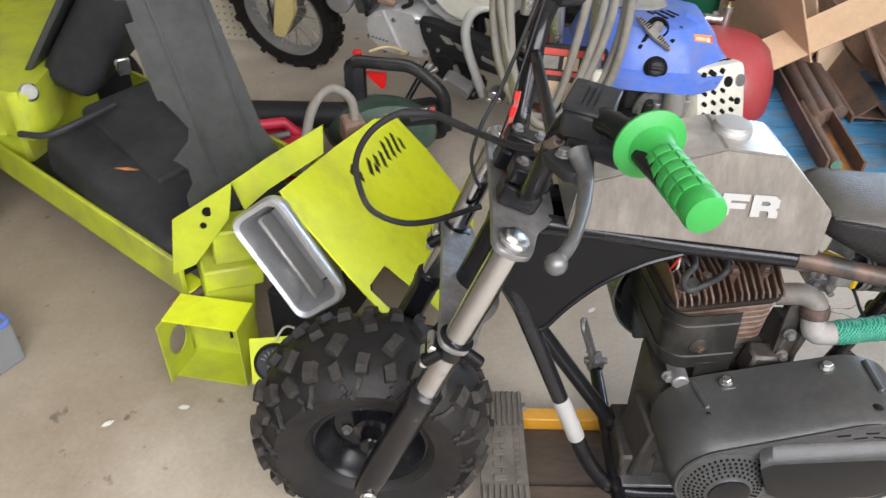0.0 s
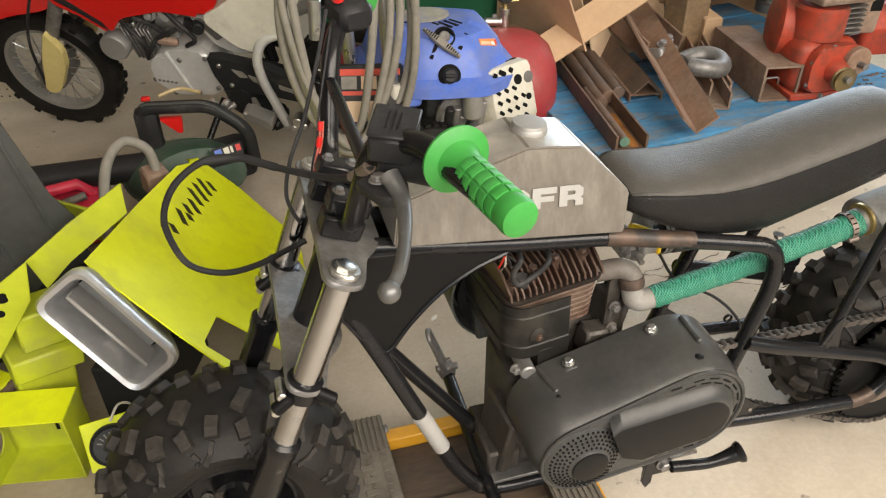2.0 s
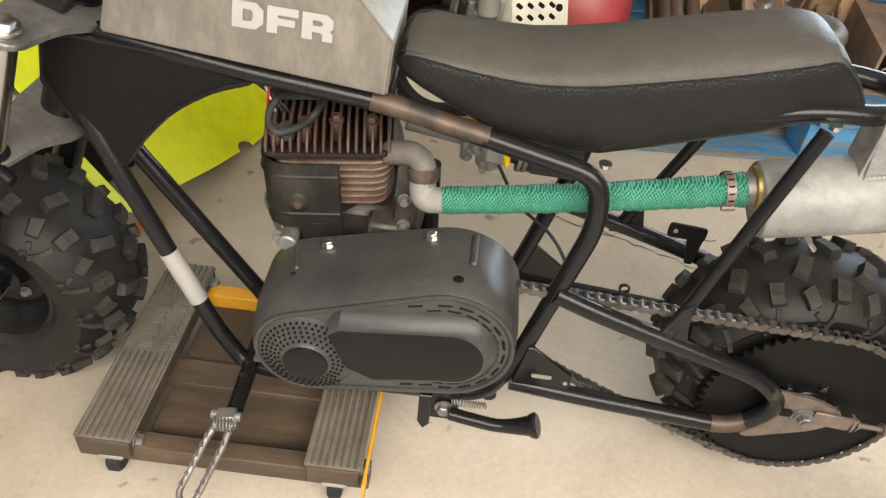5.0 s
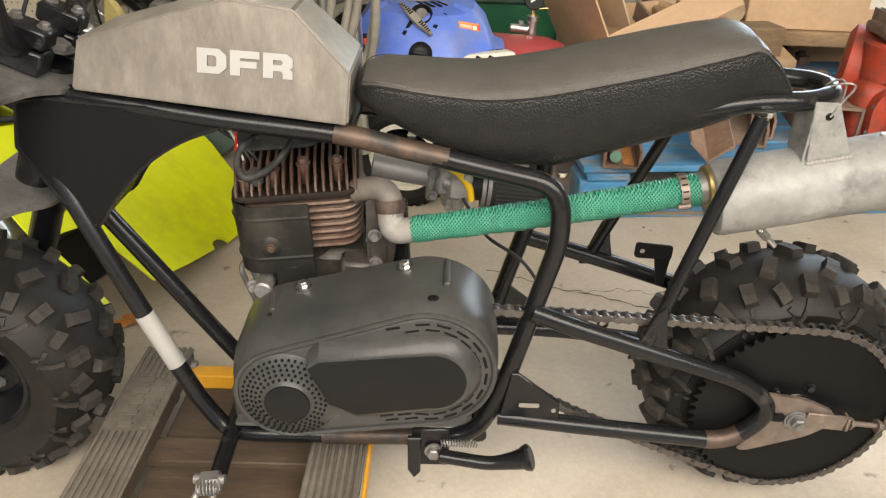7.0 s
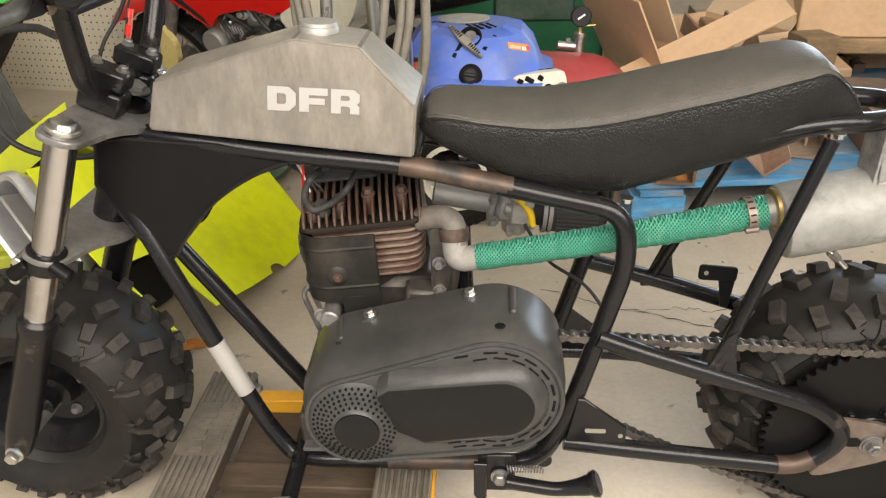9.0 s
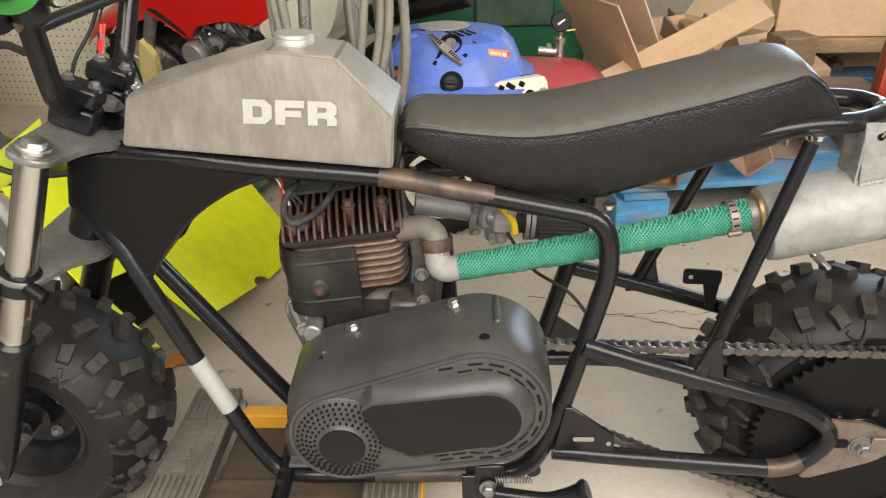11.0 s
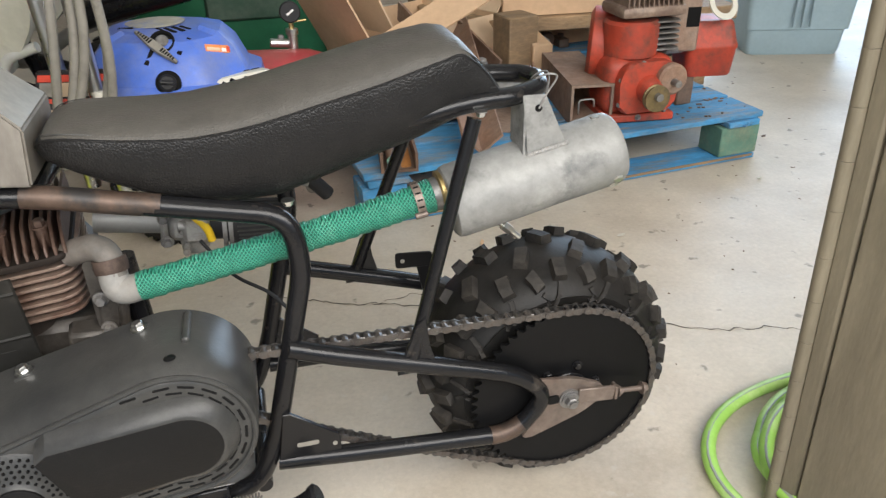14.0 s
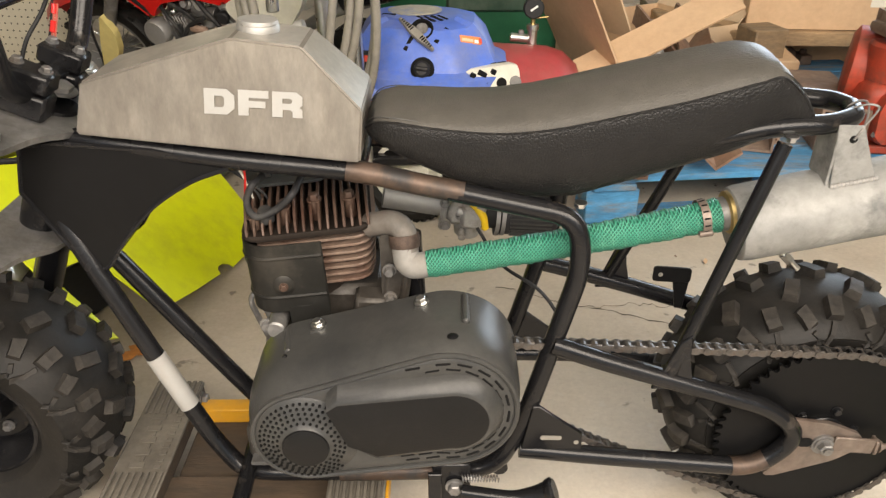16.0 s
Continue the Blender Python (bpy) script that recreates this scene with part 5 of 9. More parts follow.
def build_engine(bike):
    # crankcase and cylinder
    bm = B()
    add_box(bm, (0.17, 0.13, 0.16), pose(-0.075, 0.0, 0.205), bevel=0.012, seg=2)
    add_box(bm, (0.12, 0.10, 0.09), pose(-0.08, 0.035, 0.300), bevel=0.01)
    add_cyl(bm, (-0.098, -0.08, 0.25), (-0.098, 0.07, 0.25), 0.05, seg=28)
    case = part("crankcase", bm, ALU_CAST, bike, "oily dark cast engine crankcase")
    for x, y, z, sx, sy, sz in ((-0.012, -0.010, 0.345, 0.022, 0.05, 0.08), (0.002, -0.008, 0.350, 0.010, 0.06, 0.09), (-0.03, -0.030, 0.328, 0.05, 0.03, 0.04), (-0.17, -0.04, 0.19, 0.02, 0.08, 0.1)):
        part("casting", add_box(B(), (sx, sy, sz), pose(x, y, z, 4, 8, 6), bevel=0.004), ALU_CAST, case)
    for p, d in (((-0.155, -0.05, 0.318), (0, -1, 0)), ((-0.01, -0.075, 0.33), (0, -1, 0)), ((-0.03, -0.075, 0.30), (0, -1, 0)), ((-0.012, -0.036, 0.345), (0, -1, 0)), ((-0.012, -0.036, 0.382), (0, -1, 0))):
        bm = B()
        add_hex(bm, p, d, 0.006, 0.009)
        part("bolt", bm, GREY_STEEL, case)
    part("spark_boss", add_cyl(B(), (-0.142, -0.030, 0.320), (-0.142, -0.066, 0.319), 0.011, seg=18, bevel=0.002), GREY_STEEL, case)
    part("oil_tube", add_cyl(B(), (0.022, 0.0, 0.20), (0.012, 0.0, 0.41), 0.012, seg=16), BLACK_PAINT, case)
    part("exhaust_gasket", add_plate(B(), round_poly([(-0.022, 0.335), (-0.004, 0.335), (-0.004, 0.425), (-0.022, 0.425)], 0.006), 0.006, xz(-0.030)), ALU_CAST, case)
    # horizontal cylinder fins
    for i in range(8):
        z = 0.386 + i * 0.0096
        grow = 0.006 * (i / 7)
        poly = round_poly([(-0.155, -0.082 - grow), (-0.022 + grow, -0.082 - grow), (-0.012 + grow, -0.05), (-0.012 + grow, 0.06), (-0.155, 0.06)], 0.018, 4)
        bm = add_plate(B(), poly, 0.0032, Matrix.Translation((0, 0, z)), bevel=0.0008)
        part("cylinder_fin", bm, FIN_LIGHT, bike, "bare cast cooling fin")
    # cylinder and head plate painted dark for the shaded gaps between fins
    part("cylinder", add_cyl(B(), (-0.085, -0.012, 0.34), (-0.085, -0.012, 0.455), 0.058, seg=32), FIN_GAP_SHADE, bike)
    bm = add_plate(B(), round_poly([(-0.168, -0.096), (-0.012, -0.096), (-0.010, 0.065), (-0.168, 0.065)], 0.02, 4), 0.007, Matrix.Translation((0, 0, 0.4575)), bevel=0.002)
    head = part("cylinder_head", bm, FIN_GAP_SHADE, bike, "heat-browned finned cylinder head")
    # standing head fins, sloping down to the front
    n = 16
    for i in range(n):
        x = -0.160 + i * (0.144 / (n - 1))
        wob = 0.002 * math.sin(i * 2.3)
        poly = [(-0.094, 0.461), (-0.092, 0.469 + wob), (-0.066, 0.488 + wob), (-0.02, 0.493), (0.06, 0.493), (0.06, 0.461)]
        m = Matrix(((0, 0, 1, x), (1, 0, 0, 0), (0, 1, 0, 0), (0, 0, 0, 1)))
        bm = add_plate(B(), poly, 0.0036, m, bevel=0.0009)
        part("head_fin", bm, FIN, head)
    for x, y, z in ((-0.150, -0.076, 0.476), (-0.115, -0.070, 0.481), (-0.078, -0.066, 0.484), (-0.036, -0.068, 0.484)):
        bm = B()
        add_cyl(bm, (x, y, 0.462), (x, y, z), 0.0070, seg=14)
        add_hex(bm, (x, y, z), (0, 0, 1), 0.0068, 0.008)
        part("head_bolt", bm, FIN, head)
    bm = add_plate(B(), round_poly([(-0.165, -0.035), (-0.06, -0.035), (-0.045, 0.03), (-0.05, 0.075), (-0.165, 0.075)], 0.015), 0.004, Matrix.Translation((0, 0, 0.4975)) @ pose(0, 0, 0, 6, 0, 0), bevel=0.001)
    deck = part("top_shroud", bm, GREY_METAL, bike, "grey sheet-metal top shroud")
    for x, y in ((-0.14, -0.012), (-0.1, 0.02), (-0.075, -0.015)):
        bm = B()
        add_hex(bm, (x, y, 0.499 + y * 0.1), (0, 0, 1), 0.0065, 0.009)
        part("bolt", bm, GREY_STEEL, deck)
    lead = spline([(-0.090, -0.060, 0.511), (-0.100, -0.085, 0.503), (-0.121, -0.085, 0.487), (-0.144, -0.085, 0.480), (-0.153, -0.085, 0.489), (-0.152, -0.085, 0.504), (-0.143, -0.085, 0.518), (-0.134, -0.060, 0.517), (-0.124, -0.060, 0.519)], 8)
    part("spark_lead", add_tube(B(), lead, 0.0042, 10), BLACK_PLASTIC, bike, "black spark plug lead")
    part("spark_cap", add_cyl(B(), (-0.135, -0.076, 0.468), (-0.137, -0.078, 0.486), 0.010, seg=16, bevel=0.003), BLACK_PLASTIC, bike)
    # side shroud: a bent sheet with two pressed ridges
    line = fillet([(-0.168, 0.05, 0), (-0.170, -0.085, 0), (-0.150, -0.104, 0), (-0.076, -0.106, 0)], 0.022, 5)
    inner = [(p.x + 0.002, p.y + 0.002) for p in line]
    ribbon = [(p.x, p.y) for p in line] + inner[::-1]
    bm = add_plate(B(), ribbon, 0.086, Matrix.Translation((0, 0, 0.4095)))
    shroud = part("side_shroud", bm, SHROUD, bike, "dark pressed sheet cooling shroud")
    for z in (0.386, 0.436):
        part("ridge", add_tube(B(), [V(p.x, p.y + 0.0004, z) for p in line], 0.0024, 6), SHROUD, shroud)
    part("tongue", add_box(B(), (0.05, 0.002, 0.03), pose(-0.10, -0.1045, 0.358), bevel=0.0006), SHROUD, shroud)
    bm = add_cyl(B(), (-0.126, -0.1055, 0.402), (-0.126, -0.1085, 0.402), 0.013, 0.008, seg=18)
    part("dimple", bm, SHROUD, shroud)
    bm = B()
    add_hex(bm, (-0.126, -0.1085, 0.402), (0, -1, 0), 0.0042, 0.004)
    part("bolt", bm, FIN, shroud)
    # fan housing behind
    bm = add_ring(B(), [(0.085, 0.0), (0.088, 0.0), (0.088, 0.06), (0.085, 0.06)], Matrix.Translation((-0.120, 0.075, 0.345)) @ frame_of((0, 1, 0)), 40)
    add_cyl(bm, (-0.120, 0.131, 0.345), (-0.120, 0.135, 0.345), 0.086, seg=40)
    fan = part("fan_housing", bm, GREY_METAL, bike, "round grey-green sheet fan housing")
    part("flywheel", add_cyl(B(), (-0.120, 0.082, 0.345), (-0.120, 0.125, 0.345), 0.075, seg=40), BLACK_SATIN, fan)
    bm = add_box(B(), (0.045, 0.03, 0.15), pose(-0.155, 0.08, 0.345, 0, -6, 0), bevel=0.004)
    part("housing_side", bm, GREY_METAL, fan)
    part("mount_bracket", add_box(B(), (0.05, 0.1, 0.05), pose(-0.17, -0.02, 0.15), bevel=0.004), ALU_CAST, bike, "grimy engine mount bracket")

    # exhaust
    elbow = fillet([(-0.035, -0.015, 0.428), (-0.008, -0.026, 0.438), (0.006, -0.036, 0.434), (0.008, -0.043, 0.410)], 0.016, 6)
    part("exhaust_elbow", add_tube(B(), elbow, 0.0138, 18), CHALK_DARK, bike, "cast metal exhaust elbow")
    bm = add_tube(B(), [(0.0055, -0.036, 0.428), (0.0062, -0.038, 0.421), (0.0066, -0.040, 0.414)], [0.0168, 0.0176, 0.0168], 18)
    part("coupling", bm, SOOT_BROWN, bike, "rusty exhaust coupling collar")
    bm = add_tube(B(), fillet([(0.0065, -0.040, 0.418), (0.0085, -0.048, 0.392), (0.040, -0.052, 0.400)], 0.020, 8), 0.0146, 20)
    part("exhaust_bend", bm, CHALK, bike, "pale metal exhaust bend")
    p0, p1 = V(0.031, -0.052, 0.3985), V(0.346, -0.041, 0.4525)
    N = 230
    pts, rad = [], []
    for i in range(N + 1):
        t = i / N
        pts.append(p0.lerp(p1, t) + V(0, 0, -0.003 * math.sin(math.pi * t)))
        ph = (t * 25 + 0.12 * math.sin(31 * t)) % 1.0
        rad.append(0.0146 + 0.0020 * t + (0.0012 + 0.0006 * t) * (ph if ph < 0.86 else (1 - ph) / 0.14) + 0.0004 * math.sin(40 * t) + (0.001 if t > 0.93 else 0))
    wrap = part("exhaust_pipe", add_tube(B(), pts, rad, 20), WRAP, bike, "exhaust pipe wound with green woven heat wrap")
    q = p0.lerp(p1, 0.945)
    dd = (p1 - p0).normalized()
    bm = add_ring(B(), [(0.0190, -0.0045), (0.0200, -0.0045), (0.0200, 0.0045), (0.0190, 0.0045)], Matrix.Translation(q) @ frame_of(dd), 28)
    band = part("clamp_band", bm, PLATE_STEEL, wrap, "slotted steel hose clamp")
    bm = B()
    for k in range(16):
        a = 2 * math.pi * k / 16
        add_box(bm, (0.0008, 0.0018, 0.0060), Matrix.Translation(q) @ frame_of(dd) @ pose(0, 0, 0, 0, 0, math.degrees(a)) @ pose(0.0200, 0, 0))
    part("slots", bm, VOID, band)
    part("clamp_screw", add_cyl(B(), q + V(-0.006, -0.017, -0.012), q + V(0.008, -0.018, -0.009), 0.0036, seg=10, bevel=0.0008), PLATE_STEEL, band)
    # muffler
    m0, m1 = V(0.364, -0.032, 0.4355), V(0.566, -0.032, 0.4795)
    ax = (m1 - m0)
    L = ax.length
    prof = [(0.020, 0.0), (0.0375, 0.001), (0.041, 0.004), (0.0425, 0.012), (0.0428, L * 0.4), (0.0421, L * 0.6), (0.0428, L - 0.012), (0.0416, L - 0.004), (0.0385, L), (0.020, L + 0.001)]
    muf = part("muffler", add_lathe(B(), prof, Matrix.Translation(m0) @ frame_of(ax), 40), MUFFLER, bike, "dull aluminium cylindrical muffler")
    part("inlet", add_cyl(B(), p0.lerp(p1, 0.97), p1 + V(0.022, 0.006, 0.001), 0.0165, 0.021, seg=24), GREY_STEEL, muf)
    part("inlet_flange", add_lathe(B(), [(0.021, 0), (0.0235, 0.001), (0.0235, 0.005), (0.021, 0.006)], Matrix.Translation(p1 + V(0.008, 0.003, 0.001)) @ frame_of(p1 - p0), 24), BRASS, muf)
    ad = ax.normalized()
    nup = V(-ad.z, 0, ad.x)
    for k in range(3):
        a = [1.0, 2.4, -1.2][k]
        rv = (nup * math.cos(a) + V(0, -1, 0) * math.sin(a)) if k else nup
        bm = B()
        add_hex(bm, m0 + ad * (L - 0.018) + rv * 0.038, rv, 0.006, 0.006)
        part("bolt", bm, ZINC, muf)
    bm = B()
    add_hex(bm, m0 + ad * (L - 0.014) + (V(0, -1, 0) * 0.85 - nup * 0.5).normalized() * 0.038, V(0, -0.85, -0.5), 0.006, 0.006)
    part("bolt", bm, ZINC, muf)
    bx = V(0.4525, -0.052, 0.491)
    bm = add_plate(B(), [(0.4520, 0.489), (0.4965, 0.500), (0.4700, 0.557), (0.4440, 0.558)], 0.003, xz(-0.052), bevel=0.0006)
    br = part("hanger_plate", bm, MUFFLER, muf, "welded aluminium hanger plate")
    bm = add_plate(B(), [(-0.053, 0.488), (-0.012, 0.496), (-0.012, 0.552), (-0.053, 0.557)], 0.003, Matrix(((0, 0, 1, 0.4475), (1, 0, 0, 0), (0, 1, 0, 0), (0, 0, 0, 1))) @ pose(0, 0, 0), bevel=0.0006)
    part("hanger_side", bm, MUFFLER, br)
    part("hole", add_cyl(B(), (0.462, -0.0535, 0.543), (0.462, -0.0545, 0.543), 0.004, seg=14), VOID, br)
    bm = B()
    for i in range(12):
        bmesh.ops.create_uvsphere(bm, u_segments=6, v_segments=5, radius=0.0032, matrix=Matrix.Translation(bx + ad * (i * 0.0040) + V(0, -0.003, 0.0)))
    part("weld_bead", bm, ALU, br)
    # two turns of wire from the seat hoop down through the hanger
    for k in range(2):
        loop = spline([(0.462, -0.055, 0.543), (0.470, -0.052, 0.556), (0.482 + 0.006 * k, -0.030 - 0.008 * k, 0.570), (0.478, -0.020 - 0.012 * k, 0.572), (0.466 - 0.004 * k, -0.018 - 0.010 * k, 0.562), (0.455 - 0.004 * k, -0.030, 0.535), (0.448, -0.040, 0.505)], 6)
        part("wire_loop", add_tube(B(), loop, 0.0012, 6), GREY_STEEL, bike, "turn of wire holding the muffler hanger")
    rod = [m0 + ad * 0.05 - nup * 0.038, m0 + ad * 0.075 - nup * 0.075]
    bm = add_cyl(B(), rod[0], rod[1], 0.0035, seg=10)
    add_cyl(bm, rod[0].lerp(rod[1], 0.35), rod[0].lerp(rod[1], 0.65), 0.006, seg=6)
    part("rod_end", bm, ZINC, muf)

    first = set(bpy.data.objects)
    # intake, carburettor and filter
    part("intake_tube", add_cyl(B(), (-0.02, -0.005, 0.446), (0.055, 0.0, 0.431), 0.0155, seg=22), ALU, bike, "short dull metal intake tube")
    bm = B()
    add_box(bm, (0.008, 0.045, 0.05), pose(0.054, 0.0, 0.428, 0, 8, 0), bevel=0.004)
    add_box(bm, (0.05, 0.036, 0.032), pose(0.083, 0.0, 0.422, 0, 6, 0), bevel=0.007)
    add_cyl(bm, (0.085, 0.0, 0.425), (0.09, 0.0, 0.468), 0.016, seg=20, bevel=0.002)
    add_cyl(bm, (0.085, 0.0, 0.415), (0.083, 0.0, 0.388), 0.019, 0.016, seg=20, bevel=0.003)
    add_box(bm, (0.030, 0.050, 0.034), pose(0.090, -0.006, 0.426, 0, 6, 0), bevel=0.005)
    add_cyl(bm, (0.070, -0.022, 0.432), (0.105, -0.024, 0.428), 0.006, seg=12, bevel=0.001)
    add_cyl(bm, (0.098, -0.020, 0.442), (0.100, -0.034, 0.440), 0.007, seg=12, bevel=0.001)
    add_cyl(bm, (0.076, -0.022, 0.404), (0.076, -0.036, 0.402), 0.0045, seg=10)
    carb = part("carburettor", bm, CAST_ALU, bike, "grimy cast carburettor")
    for p, d in (((0.075, -0.018, 0.424), (0, -1, 0)), ((0.095, -0.018, 0.412), (0, -1, 0)), ((0.056, -0.022, 0.443), (0, -1, 0)), ((0.056, -0.022, 0.413), (0, -1, 0))):
        bm = B()
        add_hex(bm, p, d, 0.005, 0.007)
        part("screw", bm, GREY_STEEL, carb)
    part("bell", add_cyl(B(), (0.104, 0, 0.420), (0.124, 0, 0.418), 0.020, seg=22), BLACK_PLASTIC, carb)
    filt = part("air_filter", add_cyl(B(), (0.124, 0, 0.418), (0.196, 0.0, 0.412), 0.0265, 0.0245, seg=32, bevel=0.003), BLACK_PLASTIC, bike, "pleated black cone air filter with steel clamp")
    bm = B()
    for i in range(28):
        a = 2 * math.pi * i / 28
        p, q = V(0.136, 0.0265 * math.cos(a), 0.417 + 0.0265 * math.sin(a)), V(0.188, 0.0248 * math.cos(a), 0.4127 + 0.0248 * math.sin(a))
        add_cyl(bm, p, q, 0.0016, seg=5)
    part("pleats", bm, COVER, filt)
    for x in (0.121, 0.128):
        bm = add_ring(B(), [(0.0275, -0.0025), (0.0285, -0.0025), (0.0285, 0.0025), (0.0275, 0.0025)], Matrix.Translation((x, 0, 0.418)) @ frame_of((1, 0, -0.08)), 28)
        part("clamp_band", bm, GREY_STEEL, filt)
    hose = spline([(0.050, -0.030, 0.468), (0.066, -0.030, 0.461), (0.086, -0.030, 0.449), (0.101, -0.030, 0.430), (0.105, -0.026, 0.410)], 8)
    part("fuel_hose", add_tube(B(), hose, 0.0048, 12), YELLOW_TUBE, bike, "bright yellow fuel hose")
    for ob in [o for o in bpy.data.objects if o not in first]:
        ob.data.transform(Matrix.Translation((-0.004, 0.078, -0.022)))
    wire = spline([(0.09, 0.03, 0.40), (0.12, 0.02, 0.355), (0.16, -0.02, 0.345), (0.182, -0.05, 0.325), (0.186, -0.07, 0.30)], 8)
    part("wire", add_tube(B(), wire, 0.0022, 8), BLACK_PLASTIC, bike)
    for k in range(4):
        w = spline([(-0.22 + 0.01 * k, 0.01, 0.53), (-0.19, 0.0 - 0.01 * k, 0.505), (-0.165 - 0.006 * k, -0.02, 0.50), (-0.17 + 0.008 * k, -0.01, 0.46), (-0.172, 0.02, 0.42)], 6)
        part("wire", add_tube(B(), w, 0.0013, 6), (RED_PLASTIC, OFFWHITE, BLACK_PLASTIC, BLACK_PLASTIC)[k], bike)


def build_pegs(bike):
    # cross bar with folding pegs
    part("peg_bar", add_cyl(B(), (-0.195, -0.155, 0.114), (-0.195, 0.135, 0.136), 0.0105, seg=16), BLACK_PAINT, bike, "scuffed black foot peg bar")
    for s in (-1, 1):
        c = V(-0.200, s * 0.168, 0.116) if s < 0 else V(-0.196, 0.140, 0.145)
        bm = B()
        add_box(bm, (0.026, 0.020, 0.024), Matrix.Translation(c) @ pose(0, 0, 0, 0, 0, 10), bevel=0.003)
        add_cyl(bm, c + V(-0.018, 0, 0.006), c + V(0.018, 0, 0.006), 0.006, seg=12)
        joint = part("peg_joint", bm, GREY_STEEL, bike, "folding foot peg joint with spring")
        dirv = V(-0.03, -0.08, -0.055) if s < 0 else V(-0.028, 0.006, 0.080)
        side = dirv.cross(V(0, 0, 1)).normalized() * 0.012
        e = c + dirv
        loop = [c + side * 0.7, c + dirv * 0.3 + side, e + side, e + dirv.normalized() * 0.008, e - side, c + dirv * 0.3 - side, c - side * 0.7]
        bm = add_tube(B(), fillet(loop, 0.008, 4), 0.0042, 8)
        for k in range(6):
            q = c + dirv * (0.3 + 0.12 * k)
            for sg in (-1, 1):
                add_box(bm, (0.004, 0.004, 0.009), Matrix.Translation(q + side * sg + V(0, 0, 0.004)))
        part("peg_tread", bm, GREY_STEEL, joint)
        bm = add_tube(B(), [c + V(-0.012 + 0.024 * i / 60, 0.008 * math.cos(i * 0.62) - 0.012 * -s, 0.008 * math.sin(i * 0.62) + 0.004) for i in range(61)], 0.0012, 5)
        part("spring", bm, GREY_STEEL, joint)
    # kick stand
    bm = B()
    add_box(bm, (0.046, 0.006, 0.060), pose(0.058, -0.112, 0.128), bevel=0.002)
    add_box(bm, (0.040, 0.030, 0.008), pose(0.058, -0.098, 0.112), bevel=0.002)
    add_plate(bm, [(0.030, 0.150), (0.046, 0.150), (0.046, 0.094), (0.038, 0.084), (0.030, 0.098)], 0.006, xz(-0.120), bevel=0.001)
    mount = part("stand_bracket", bm, BLACK_PAINT, bike, "black side stand bracket with bolt")
    bm = B()
    add_hex(bm, (0.062, -0.118, 0.127), (0, -1, 0), 0.0085, 0.010)
    part("bolt", bm, GREY_STEEL, mount)
    legp = spline([(0.070, -0.128, 0.128), (0.096, -0.131, 0.126), (0.128, -0.134, 0.124), (0.154, -0.137, 0.131), (0.170, -0.139, 0.138)], 6)
    n = len(legp)
    part("side_stand", add_tube(B(), legp, [0.0085 + 0.005 * max(0, (i / n - 0.55) / 0.45) for i in range(n)], 14), BLACK_PAINT, bike, "black folded side stand leg")
    coil = [V(0.070 + 0.045 * i / 90, -0.118 + 0.004 * math.cos(i * 0.9), 0.139 + 0.004 * math.sin(i * 0.9)) for i in range(91)]
    part("stand_spring", add_tube(B(), coil, 0.0009, 5), GREY_STEEL, bike, "small bright return spring")
    part("foot_pad", add_cyl(B(), (0.168, -0.139, 0.137), (0.179, -0.140, 0.142), 0.0150, 0.0165, seg=20, bevel=0.003), BLACK_PAINT, bike)


build_tank(BIKE)
build_seat(BIKE)
build_cover(BIKE)
build_engine(BIKE)
# the top end is slightly narrower than its base and turned a little
squeeze = pose(-0.098, -0.036, 0.413, 0, -3, 7) @ Matrix.Diagonal((0.92, 1, 1, 1)) @ pose(0.088, 0.09, -0.44)
for ob in list(bpy.data.objects):
    base_name = ob.name.split(".")[0]
    holder = ob.parent.name.split(".")[0] if ob.parent else ""
    if ob.type == "MESH" and (base_name in ("cylinder_fin", "cylinder", "cylinder_head", "head_fin", "head_bolt", "top_shroud", "side_shroud", "spark_lead", "spark_cap") or holder in ("side_shroud", "top_shroud")):
        ob.data.transform(squeeze)
build_pegs(BIKE)


